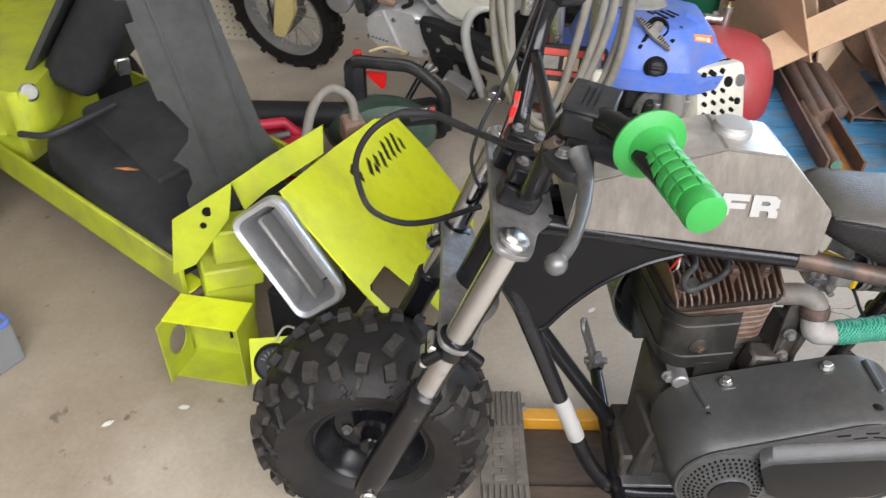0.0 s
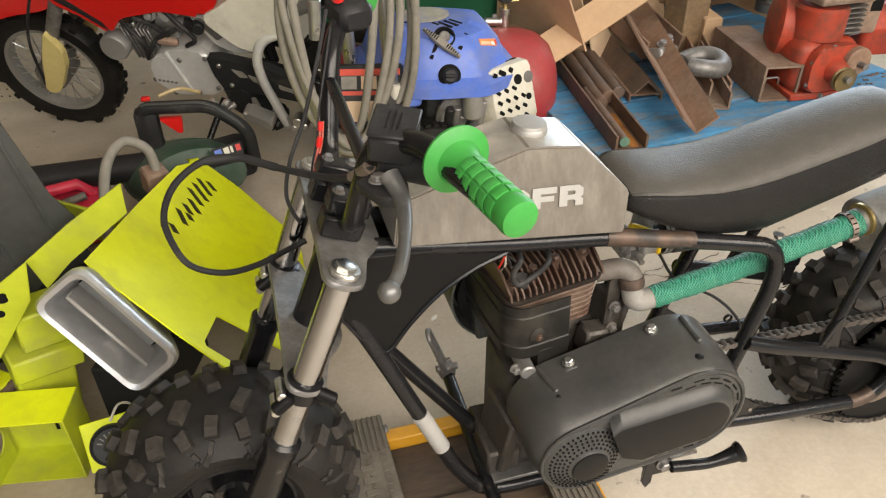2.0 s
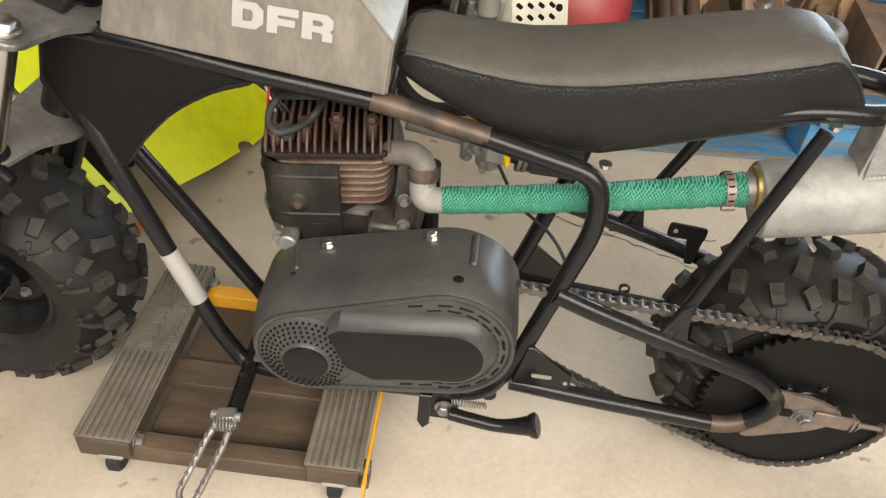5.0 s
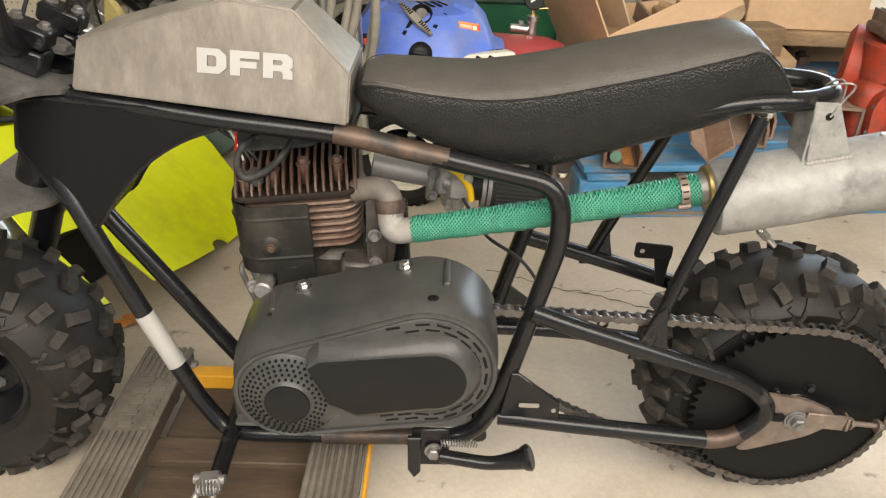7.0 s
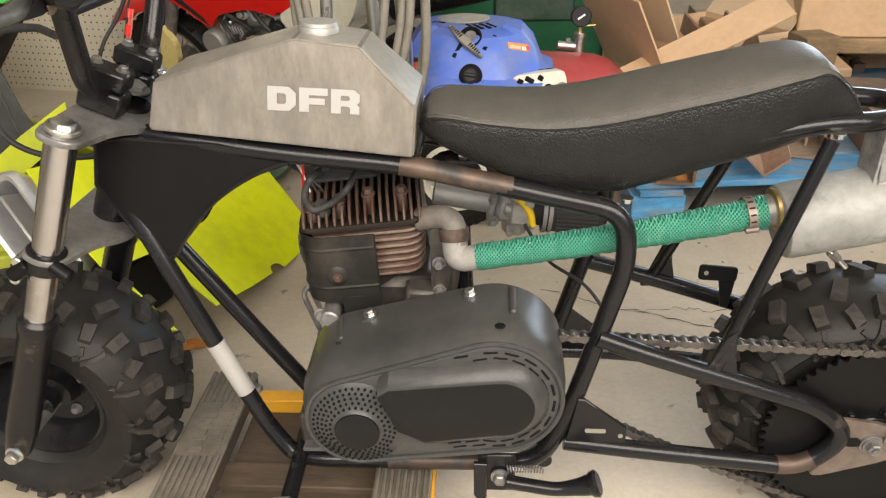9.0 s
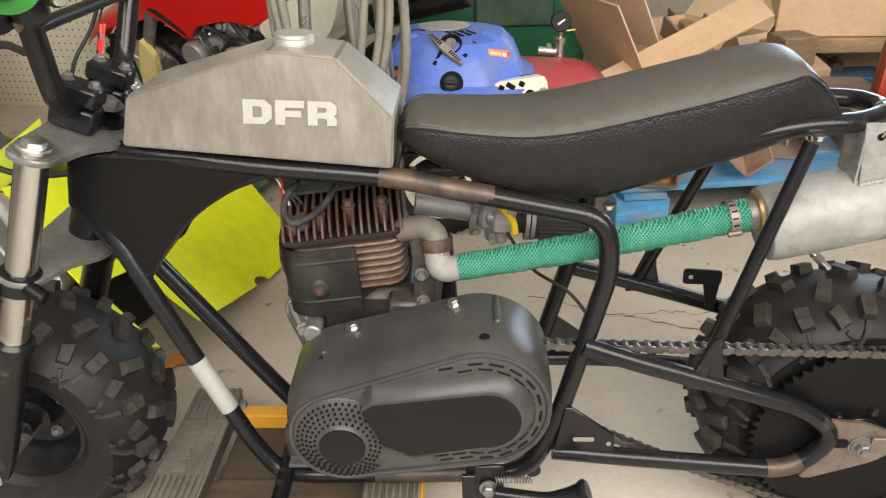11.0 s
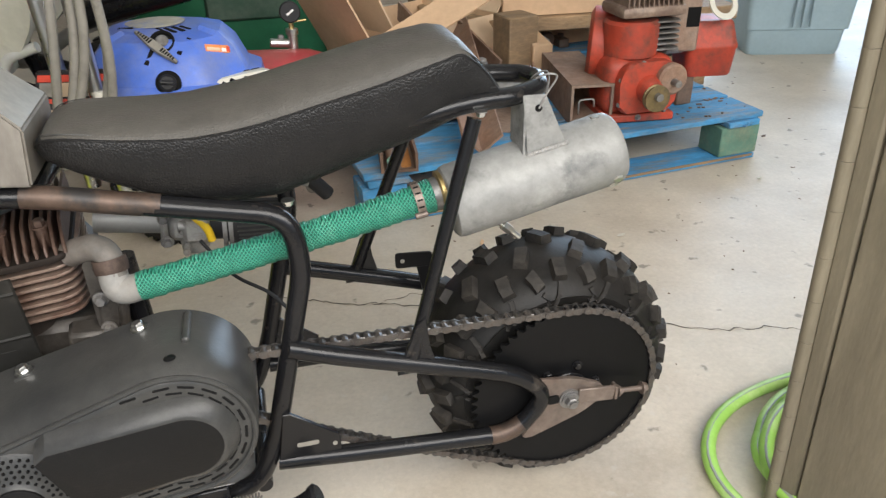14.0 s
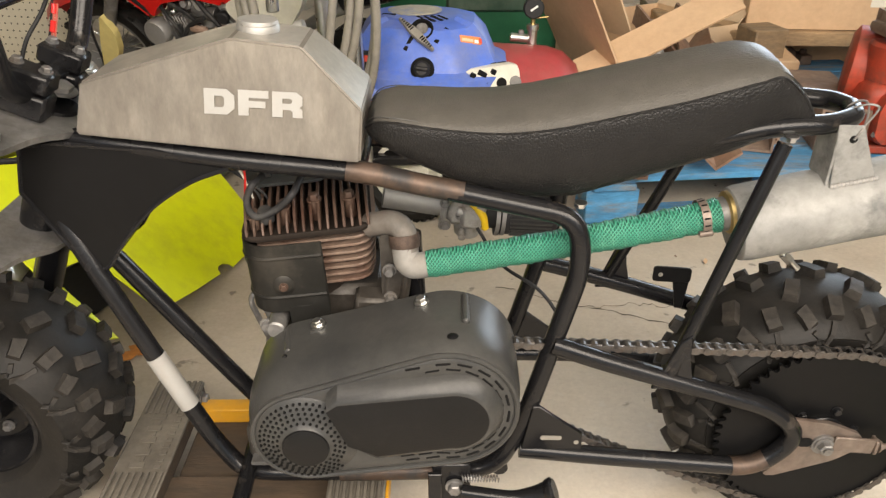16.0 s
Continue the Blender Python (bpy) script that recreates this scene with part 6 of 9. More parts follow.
# ---- dolly under the bike ----
def build_dolly():
    dolly = thing("mover_dolly", (-0.2, -0.05, 0.0), "low mover dolly with ribbed rubber pads and orange rails", "dolly")
    for x0 in (-0.350, -0.064):
        w, y0, y1, z = 0.072, -0.200, 0.132, 0.086
        body = part("pad_rail", add_box(B(), (w - 0.006, y1 - y0, 0.03), pose(x0, (y0 + y1) / 2, z - 0.019), bevel=0.002), DOLLY_WOOD, dolly, "wooden cross rail")
        part("rubber_pad", add_box(B(), (w, y1 - y0 - 0.006, 0.005), pose(x0, (y0 + y1) / 2, z - 0.0035), bevel=0.0015), DOLLY_RUBBER, body, "dusty grey ribbed rubber pad, torn at one end")
        me = None
        for k in range(8):
            xx = x0 - w / 2 + 0.005 + k * (w - 0.01) / 7
            for ya, yb in ((y0 + 0.004, y0 + 0.145), (y1 - 0.075, y1 - 0.004)):
                part("pad_rib", add_box(B(), (0.0055, yb - ya, 0.003), pose(xx, (ya + yb) / 2, z + 0.0004), bevel=0.0008), DOLLY_RUBBER, body)
        # raised bars where the maker's wording stands
        yb = y0 + 0.158
        for k in range(5):
            part("raised_bar", add_box(B(), (0.020, 0.010, 0.0022), pose(x0 - 0.006, yb + k * 0.023, z), bevel=0.0006), DOLLY_RUBBER, body)
            part("raised_bar", add_box(B(), (0.004, 0.010, 0.0022), pose(x0 - 0.002, yb + k * 0.023 + 0.011, z), bevel=0.0006), DOLLY_RUBBER, body)
        for k in range(9):
            part("raised_bar", add_box(B(), (0.009, 0.007, 0.002), pose(x0 + 0.022, yb - 0.004 + k * 0.0128, z), bevel=0.0006), DOLLY_RUBBER, body)
        for yy in (y0 + 0.02, y1 - 0.02):
            bm = B()
            add_hex(bm, (x0 + w / 2 - 0.003, yy, z - 0.020), (1, 0, 0), 0.008, 0.010)
            part("bolt", bm, GREY_STEEL, body)
    part("side_rail", add_box(B(), (0.37, 0.026, 0.030), pose(-0.205, 0.100, 0.050), bevel=0.002), ORANGE, dolly, "orange varnished side rail")
    part("side_rail", add_box(B(), (0.37, 0.026, 0.030), pose(-0.205, -0.178, 0.050), bevel=0.002), DOLLY_WOOD, dolly, "dark wooden side rail")
    part("deck_panel", add_box(B(), (0.214, 0.25, 0.008), pose(-0.207, -0.040, 0.040), bevel=0.001), DOLLY_WOOD, dolly, "stained brown deck panel")
    part("centre_slat", add_box(B(), (0.24, 0.045, 0.012), pose(-0.205, -0.055, 0.050), bevel=0.002), DOLLY_WOOD, dolly)
    part("edge_strip", add_box(B(), (0.004, 0.36, 0.030), pose(-0.024, -0.035, 0.062), bevel=0.001), ORANGE, dolly, "thin orange edge strip")
    for x in (-0.350, -0.064):
        for yy in (-0.178, 0.100):
            c = part("caster", add_box(B(), (0.032, 0.030, 0.010), pose(x, yy, 0.038), bevel=0.002), ZINC, dolly)
            part("caster_wheel", add_cyl(B(), (x - 0.009, yy, 0.0185), (x + 0.009, yy, 0.0185), 0.0185, seg=20, bevel=0.003), BLACK_PLASTIC, c)


build_dolly()


# ---- lime machine and its loose panels ----
def build_hood():
    TL, TR, BL = V(-0.744, 0.308, 0.360), V(-0.590, 0.926, 0.202), V(-0.542, 0.198, 0.158)
    u, v = TR - TL, BL - TL
    n = v.cross(u).normalized()
    if n.x < 0:
        n = -n
    hood = thing("engine_hood", (-0.58, 0.45, 0.0), "loose lime-yellow sheet hood with stencilled name and chrome scoop", "hood panel")

    def P(a, b, h=0.0):
        return TL + u * a + v * b + n * h

    # panel round its cut-out
    bend = [(0.685, 1.165), (0.675, 1.130), (0.650, 1.110), (0.622, 1.112), (0.606, 1.135), (0.604, 1.165)]
    outer = [(0.035, 0.10), (0.05, 0.005), (0.45, -0.035), (0.83, -0.055), (0.845, -0.045), (0.915, -0.012), (0.935, -0.020), (1.0, 0.0), (1.03, 0.37), (1.015, 0.74), (1.0, 0.985), (0.80, 1.13)] + bend + [(0.458, 1.18), (0.28, 1.182), (0.215, 0.735), (0.205, 0.715), (0.075, 0.725), (0.062, 0.745), (0.094, 1.20), (0.04, 1.16), (0.03, 0.6)]
    bm = B()
    ov = [bm.verts.new(P(*p)) for p in outer]
    ed = [bm.edges.new((a, b)) for a, b in zip(ov, ov[1:] + ov[:1])]
    bmesh.ops.triangle_fill(bm, use_beauty=True, use_dissolve=False, edges=ed)
    bmesh.ops.recalc_face_normals(bm, faces=bm.faces)
    r = bmesh.ops.extrude_face_region(bm, geom=list(bm.faces))
    bmesh.ops.translate(bm, verts=[g for g in r["geom"] if isinstance(g, bmesh.types.BMVert)], vec=-n * 0.003)
    bmesh.ops.recalc_face_normals(bm, faces=bm.faces)
    part("panel", bm, LIME, hood, "bright lime-yellow sheet panel", smooth=False)
    # folded-over top edge and back side
    for a0, b0, a1, b1, dx in ((0.05, 0.005, 0.83, -0.055, V(-0.025, 0.02, -0.03)), (1.0, 0.0, 1.03, 0.37, V(-0.03, 0.03, -0.015)), (1.03, 0.37, 1.0, 0.98, V(-0.03, 0.03, -0.01))):
        p, q = P(a0, b0), P(a1, b1)
        bm = B()
        vs = [bm.verts.new(x) for x in (p, q, q + dx, p + dx)]
        bm.faces.new(vs)
        bmesh.ops.solidify(bm, geom=list(bm.faces), thickness=0.003)
        bmesh.ops.recalc_face_normals(bm, faces=bm.faces)
        part("flange", bm, LIME, hood, smooth=False)
    part("inner_box", add_box(B(), (0.12, 0.2, 0.12), pose(-0.70, 0.42, 0.065, 0, 0, -20), bevel=0.004), BLACK_PLASTIC, hood, "dark engine box under the hood")
    # stencilled name as plain strokes
    strokes = [((0.462, 0.130), (0.412, 0.180)), ((0.468, 0.180), (0.440, 0.255)), ((0.574, 0.152), (0.519, 0.262)), ((0.590, 0.215), (0.566, 0.275)), ((0.629, 0.158), (0.600, 0.245)), ((0.681, 0.159), (0.640, 0.282)), ((0.745, 0.108), (0.700, 0.262)), ((0.800, 0.107), (0.752, 0.268)), ((0.855, 0.103), (0.806, 0.262)), ((0.885, 0.165), (0.862, 0.263))]
    for k, (p, q) in enumerate(strokes):
        p, q = P(*p, 0.0012), P(*q, 0.0012)
        e = (q - p).normalized()
        mm = Matrix((e, n.cross(e), n)).transposed().to_4x4()
        mm.translation = (p + q) / 2
        part("stencil_bar", add_plate(B(), [(-(q - p).length / 2, -0.0055), ((q - p).length / 2 - 0.004, -0.0065), ((q - p).length / 2, 0.0055), (-(q - p).length / 2 + 0.005, 0.0060)], 0.0008, mm), STENCIL, hood)
    # cast scoop: a rounded box mouth with one dividing bar
    a, b, c = V(-0.797, 0.2825, 0.301), V(-0.732, 0.2875, 0.362), V(-0.629, 0.2345, 0.219)
    ex = (c - b).normalized()          # long side, downwards
    eyv = (b - a)
    eyv = (eyv - ex * eyv.dot(ex))
    wid = 0.096
    ey = eyv.normalized()
    en = ex.cross(ey)
    if en.dot(V(0.3, -1.0, 0.7)) < 0:
        en = -en
    L = (c - b).length
    o = b - ey * wid / 2 + ex * L / 2
    sm = Matrix((ex, ey, en)).transposed().to_4x4()
    sm.translation = o

    def rrect(lx, ly, rad, z):
        return [sm @ V(x, y, z) for x, y in round_poly([(-lx, -ly), (lx, -ly), (lx, ly), (-lx, ly)], rad, 5)]

    lx, ly = L / 2 + 0.014, wid / 2 + 0.004
    rings = [rrect(lx * 0.80, ly * 0.55, 0.02, -0.085), rrect(lx * 0.95, ly * 0.88, 0.024, -0.036), rrect(lx, ly, 0.026, -0.016), rrect(lx, ly, 0.026, -0.006), rrect(lx - 0.004, ly - 0.004, 0.024, 0.0), rrect(lx - 0.012, ly - 0.011, 0.020, -0.003), rrect(lx - 0.016, ly - 0.015, 0.018, -0.012), rrect(lx - 0.026, ly - 0.024, 0.014, -0.10)]
    bm = loft(B(), rings, closed_ends=False)
    bmesh.ops.recalc_face_normals(bm, faces=bm.faces)
    scoop = part("scoop", bm, surface("polished_cast_aluminium", (0.55, 0.56, 0.57), 0.34, 0.8, tone=0.12, scale=14, bump=0.1, bscale=70, second=(0.4, 0.39, 0.37), amount=0.3, sscale=18), hood, "polished cast-metal air scoop")
    part("divider", add_box(B(), (2 * lx - 0.05, 0.007, 0.05), sm @ pose(0, -0.004, -0.034), bevel=0.003), ALU, scoop)
    part("back_plate", add_box(B(), (2 * lx - 0.06, 2 * ly - 0.055, 0.004), sm @ pose(0, 0, -0.099)), ALU, scoop)
    return hood


build_hood()


def build_lamp_box():
    box = thing("lamp_housing_box", (-0.89, 0.27, 0.0), "open lime-yellow sheet box with a round lamp hole", "metal box")
    fl, fr = V(-0.957, 0.240, 0.0), V(-0.821, 0.217, 0.0)
    ex = (fr - fl).normalized()
    ey = V(-ex.y, ex.x, 0)
    w, d, h, t = (fr - fl).length, 0.074, 0.136, 0.003
    m = Matrix((ex, ey, V(0, 0, 1))).transposed().to_4x4()
    m.translation = fl + V(0, 0, 0.001)
    # top in the brighter lime, the other faces in the duller one
    part("bottom", add_box(B(), (w, d, t), m @ pose(w / 2, d / 2, t / 2)), LIME_DULL, box)
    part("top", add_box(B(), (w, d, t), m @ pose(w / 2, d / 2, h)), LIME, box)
    part("back", add_box(B(), (w, t, h), m @ pose(w / 2, d, h / 2)), LIME_DULL, box)
    part("side_right", add_box(B(), (t, d, h), m @ pose(w, d / 2, h / 2)), LIME_DULL, box)
    # splayed side with a round hole
    bm = B()
    mm = m @ pose(0, 0, 0, 0, 0, 84) @ Matrix(((1, 0, 0, 0), (0, 0, -1, 0), (0, 1, 0, 0), (0, 0, 0, 1)))
    ov = [bm.verts.new(mm @ V(x, y, 0)) for x, y in ((-0.018, 0), (0.060, 0), (0.060, h), (-0.018, h))]
    hv = [bm.verts.new(mm @ V(0.026 + 0.026 * math.cos(2 * math.pi * i / 20), 0.070 + 0.030 * math.sin(2 * math.pi * i / 20), 0)) for i in range(20)]
    ed = [bm.edges.new((a, b)) for a, b in zip(ov, ov[1:] + ov[:1])] + [bm.edges.new((a, b)) for a, b in zip(hv, hv[1:] + hv[:1])]
    bmesh.ops.triangle_fill(bm, use_beauty=True, use_dissolve=False, edges=ed)
    bmesh.ops.recalc_face_normals(bm, faces=bm.faces)
    bmesh.ops.solidify(bm, geom=list(bm.faces), thickness=0.003)
    part("lamp_side", bm, LIME_DULL, box, "side plate with a round lamp hole", smooth=False)
    part("slot", add_box(B(), (0.005, 0.002, 0.02), m @ pose(w * 0.62, d - 0.003, 0.055)), VOID, box)
    g = thing("gauge_plate", (-0.77, 0.24, 0.0), "small lime plate carrying a round black gauge", "gauge")
    gm = Matrix.Translation((-0.768, 0.236, 0.046)) @ pose(0, 0, 0, 62, 0, 8)
    part("plate", add_box(B(), (0.085, 0.085, 0.003), gm @ pose(0, 0.004, 0), bevel=0.001), LIME, g)
    part("bezel", add_lathe(B(), [(0.036, 0.0), (0.036, 0.010), (0.033, 0.013), (0.030, 0.011)], gm, 32), BLACK_PLASTIC, g, "black gauge bezel")
    dial = part("dial", add_cyl(B(), gm @ V(0, 0, 0.0105), gm @ V(0, 0, 0.0115), 0.030, seg=32), COVER, g, "dark grey dial with faint markings")
    for k in range(7):
        a = math.pi * (0.15 + 0.7 * k / 6)
        part("dial_mark", add_box(B(), (0.008, 0.0022, 0.0006), gm @ pose(0.021 * math.cos(a), 0.021 * math.sin(a), 0.0118, 0, 0, math.degrees(a))), PLASTIC_GREY, dial)
    for yy, w2 in ((-0.004, 0.024), (-0.010, 0.018)):
        part("dial_mark", add_box(B(), (w2, 0.0025, 0.0006), gm @ pose(0, yy, 0.0118)), PLASTIC_GREY, dial)
    part("gauge_wire", add_tube(B(), spline([(-0.765, 0.25, 0.085), (-0.75, 0.27, 0.10), (-0.735, 0.285, 0.08), (-0.74, 0.30, 0.03)], 6), 0.0022, 6), OFFWHITE, g)


build_lamp_box()


def build_rider():
    """The lime riding machine behind: frame, seat and loose sheets."""
    t = thing("riding_machine", (-1.2, 0.6, 0.0), "old lime-yellow riding machine with worn black seat, partly dismantled", "garden tractor")
    a, b = V(-0.949, 0.352, 0.150), V(-1.66, 0.902, 0.160)
    d = (b - a).normalized()
    s = V(-d.y, d.x, 0).normalized()
    if s.y < 0:
        s = -s
    rot = Matrix((d, s, d.cross(s))).transposed().to_4x4()
    L = (b - a).length
    for off in (0.0, 0.42):
        rm = rot.copy()
        rm.translation = (a + b) / 2 + s * off
        part("frame_channel", add_box(B(), (L, 0.010, 0.078), rm, bevel=0.002), LIME_DULL, t)
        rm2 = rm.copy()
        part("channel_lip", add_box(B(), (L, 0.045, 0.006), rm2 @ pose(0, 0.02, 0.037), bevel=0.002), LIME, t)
    # upright end plate with bolt holes, and the strip running on behind the hood
    for y, poly, mat, nm in ((0.350, [(-0.965, 0.164), (-0.942, 0.285), (-0.827, 0.363), (-0.842, 0.291), (-0.918, 0.188)], LIME_DULL, "end_plate"), (0.384, [(-0.839, 0.342), (-0.765, 0.396), (-0.672, 0.455), (-0.675, 0.402), (-0.777, 0.329), (-0.824, 0.284)], LIME_DULL, "side_strip")):
        part(nm, add_plate(B(), poly, 0.004, xz(y), bevel=0.001), mat, t, smooth=False)
    for x, y, z, r in ((-0.877, 0.3535, 0.305, 0.009), (-0.889, 0.3535, 0.276, 0.006)):
        part("bolt_hole", add_cyl(B(), (x, y - 0.0055, z), (x + 0.0008, y - 0.0075, z), r, seg=16), VOID, t)
    # step of folded sheet between the plate and the scoop
    for x, y, z, sx, sy, sz, rz in ((-0.855, 0.400, 0.215, 0.09, 0.07, 0.07, 25), (-0.870, 0.385, 0.160, 0.11, 0.09, 0.045, 25), (-0.880, 0.375, 0.105, 0.09, 0.07, 0.09, 25)):
        part("folded_step", add_box(B(), (sx, sy, sz), pose(x, y, z, 0, 6, rz), bevel=0.004), LIME_DULL, t)
    part("drag_rod", add_cyl(B(), (-0.972, 0.355, 0.085), (-0.805, 0.42, 0.165), 0.011, seg=14), RUST_DARK, t, "dark steel rod with rusty end")
    part("rod_end", add_cyl(B(), (-0.985, 0.35, 0.08), (-0.95, 0.363, 0.097), 0.016, seg=14, bevel=0.003), RUST, t)
    # body shell on the far left
    poly = round_poly([(-1.95, 0.76), (-1.43, 0.72), (-1.36, 0.665), (-1.325, 0.69), (-1.335, 0.80), (-1.46, 1.25), (-1.95, 1.30)], 0.02, 3)
    part("body_shell", add_plate(B(), poly, 0.11, pose(0, 0, 0.305), bevel=0.012), LIME_DULL, t, "curved lime-yellow body shell")
    part("shell_inner", add_box(B(), (0.30, 0.30, 0.14), pose(-1.55, 0.95, 0.18, 0, 0, -10), bevel=0.01), LIME_DULL, t)
    # cushion: two puffy blocks along the frame
    def cushion(name, c, size, rx, ry, rz, lab):
        bm = B()
        add_box(bm, size, Matrix(), bevel=min(size) * 0.32, seg=4)
        bmesh.ops.subdivide_edges(bm, edges=list(bm.edges), cuts=1, use_grid_fill=True)
        for vv in bm.verts:
            vv.co += vv.normal * 0.010 * noise.noise(vv.co * 9) if vv.normal.length else V(0, 0, 0)
        bm.transform(pose(*c, rx, ry, rz))
        part(name, bm, SEAT_OLD, t, lab)

    cushion("seat_cushion", (-1.06, 0.635, 0.195), (0.46, 0.30, 0.11), 0, 10, -40, "worn black vinyl seat cushion")
    cushion("cloth_cover", (-1.08, 0.71, 0.262), (0.30, 0.20, 0.05), 6, 12, -42, "crumpled black cloth on the seat")
    cushion("seat_back", (-1.195, 0.95, 0.475), (0.115, 0.30, 0.42), 0, 37, 0, "black vinyl backrest tipped forward")
    part("back_board", add_box(B(), (0.016, 0.31, 0.44), pose(-1.256, 0.95, 0.520, 0, 37, 0), bevel=0.007, seg=2), GREY_METAL, t, "grey back board")
    part("belt_strap", add_tube(B(), spline([(-1.33, 0.62, 0.30), (-1.26, 0.60, 0.31), (-1.20, 0.64, 0.325), (-1.16, 0.70, 0.33)], 6), 0.007, 8), SEAT_OLD, t)
    part("buckle", add_box(B(), (0.03, 0.008, 0.045), pose(-1.17, 0.80, 0.37, 20, 0, 30), bevel=0.003), ZINC, t)
    part("hinge", add_cyl(B(), (-1.355, 0.72, 0.335), (-1.33, 0.70, 0.355), 0.02, seg=14, bevel=0.004), ZINC, t)
    # wheels, and a black box added for the shadow beneath the rail
    for x, y in ((-1.45, 1.15), (-1.62, 0.62)):
        part("wheel", add_lathe(B(), [(0.05, -0.05), (0.13, -0.06), (0.15, -0.035), (0.15, 0.035), (0.13, 0.06), (0.05, 0.05)], pose(x, y, 0.15, 90, 0, 40), 28), RUBBER, t)
    part("rear_wheel", add_lathe(B(), [(0.08, -0.08), (0.22, -0.09), (0.27, -0.06), (0.28, 0.0), (0.27, 0.06), (0.22, 0.09), (0.08, 0.08)], pose(-1.82, 1.42, 0.281, 90, 0, 40), 32), RUBBER, t, "large black rear tyre")
    part("running_gear", add_box(B(), (0.5, 0.26, 0.09), pose(-1.34, 0.86, 0.095, 0, 0, -38), bevel=0.01), BLACK_PLASTIC, t)
    part("leaf", add_plate(B(), [(-0.022, 0), (0, 0.006), (0.024, 0), (0, -0.005)], 0.001, pose(-1.095, 0.545, 0.268, 0, 10, 10)), LEAF, t, "dry orange leaf")

    # tall grey sheet leaning upright
    p = thing("sheet_panel", (-0.87, 0.45, 0.17), "tall dark grey folded sheet-metal panel leaning on the machine", "metal panel")
    m = xz(0.452)
    poly = [(-0.944, 0.240), (-0.944, 0.274), (-0.928, 0.300), (-0.930, 0.330), (-0.953, 0.348), (-0.920, 0.385), (-0.913, 0.412), (-0.948, 0.463), (-0.956, 0.462), (-0.979, 0.593), (-0.964, 0.597), (-0.968, 0.632), (-0.986, 0.630), (-0.988, 0.665), (-0.855, 0.725), (-0.845, 0.722), (-0.841, 0.644), (-0.787, 0.420), (-0.759, 0.364), (-0.80, 0.300), (-0.86, 0.240)]
    part("sheet", add_plate(B(), poly, 0.003, m), GREY_METAL, p, smooth=False)
    for (x0, z0), (x1, z1) in (((-0.875, 0.290), (-0.945, 0.685)), ((-0.800, 0.345), (-0.862, 0.718))):
        part("fold", add_tube(B(), [V(x0, 0.450, z0), V(x1, 0.450, z1)], 0.0035, 6), GREY_METAL, p)
    part("hole", add_cyl(B(), (-0.901, 0.4502, 0.684), (-0.901, 0.4498, 0.684), 0.007, seg=14), VOID, p)
    return t


build_rider()


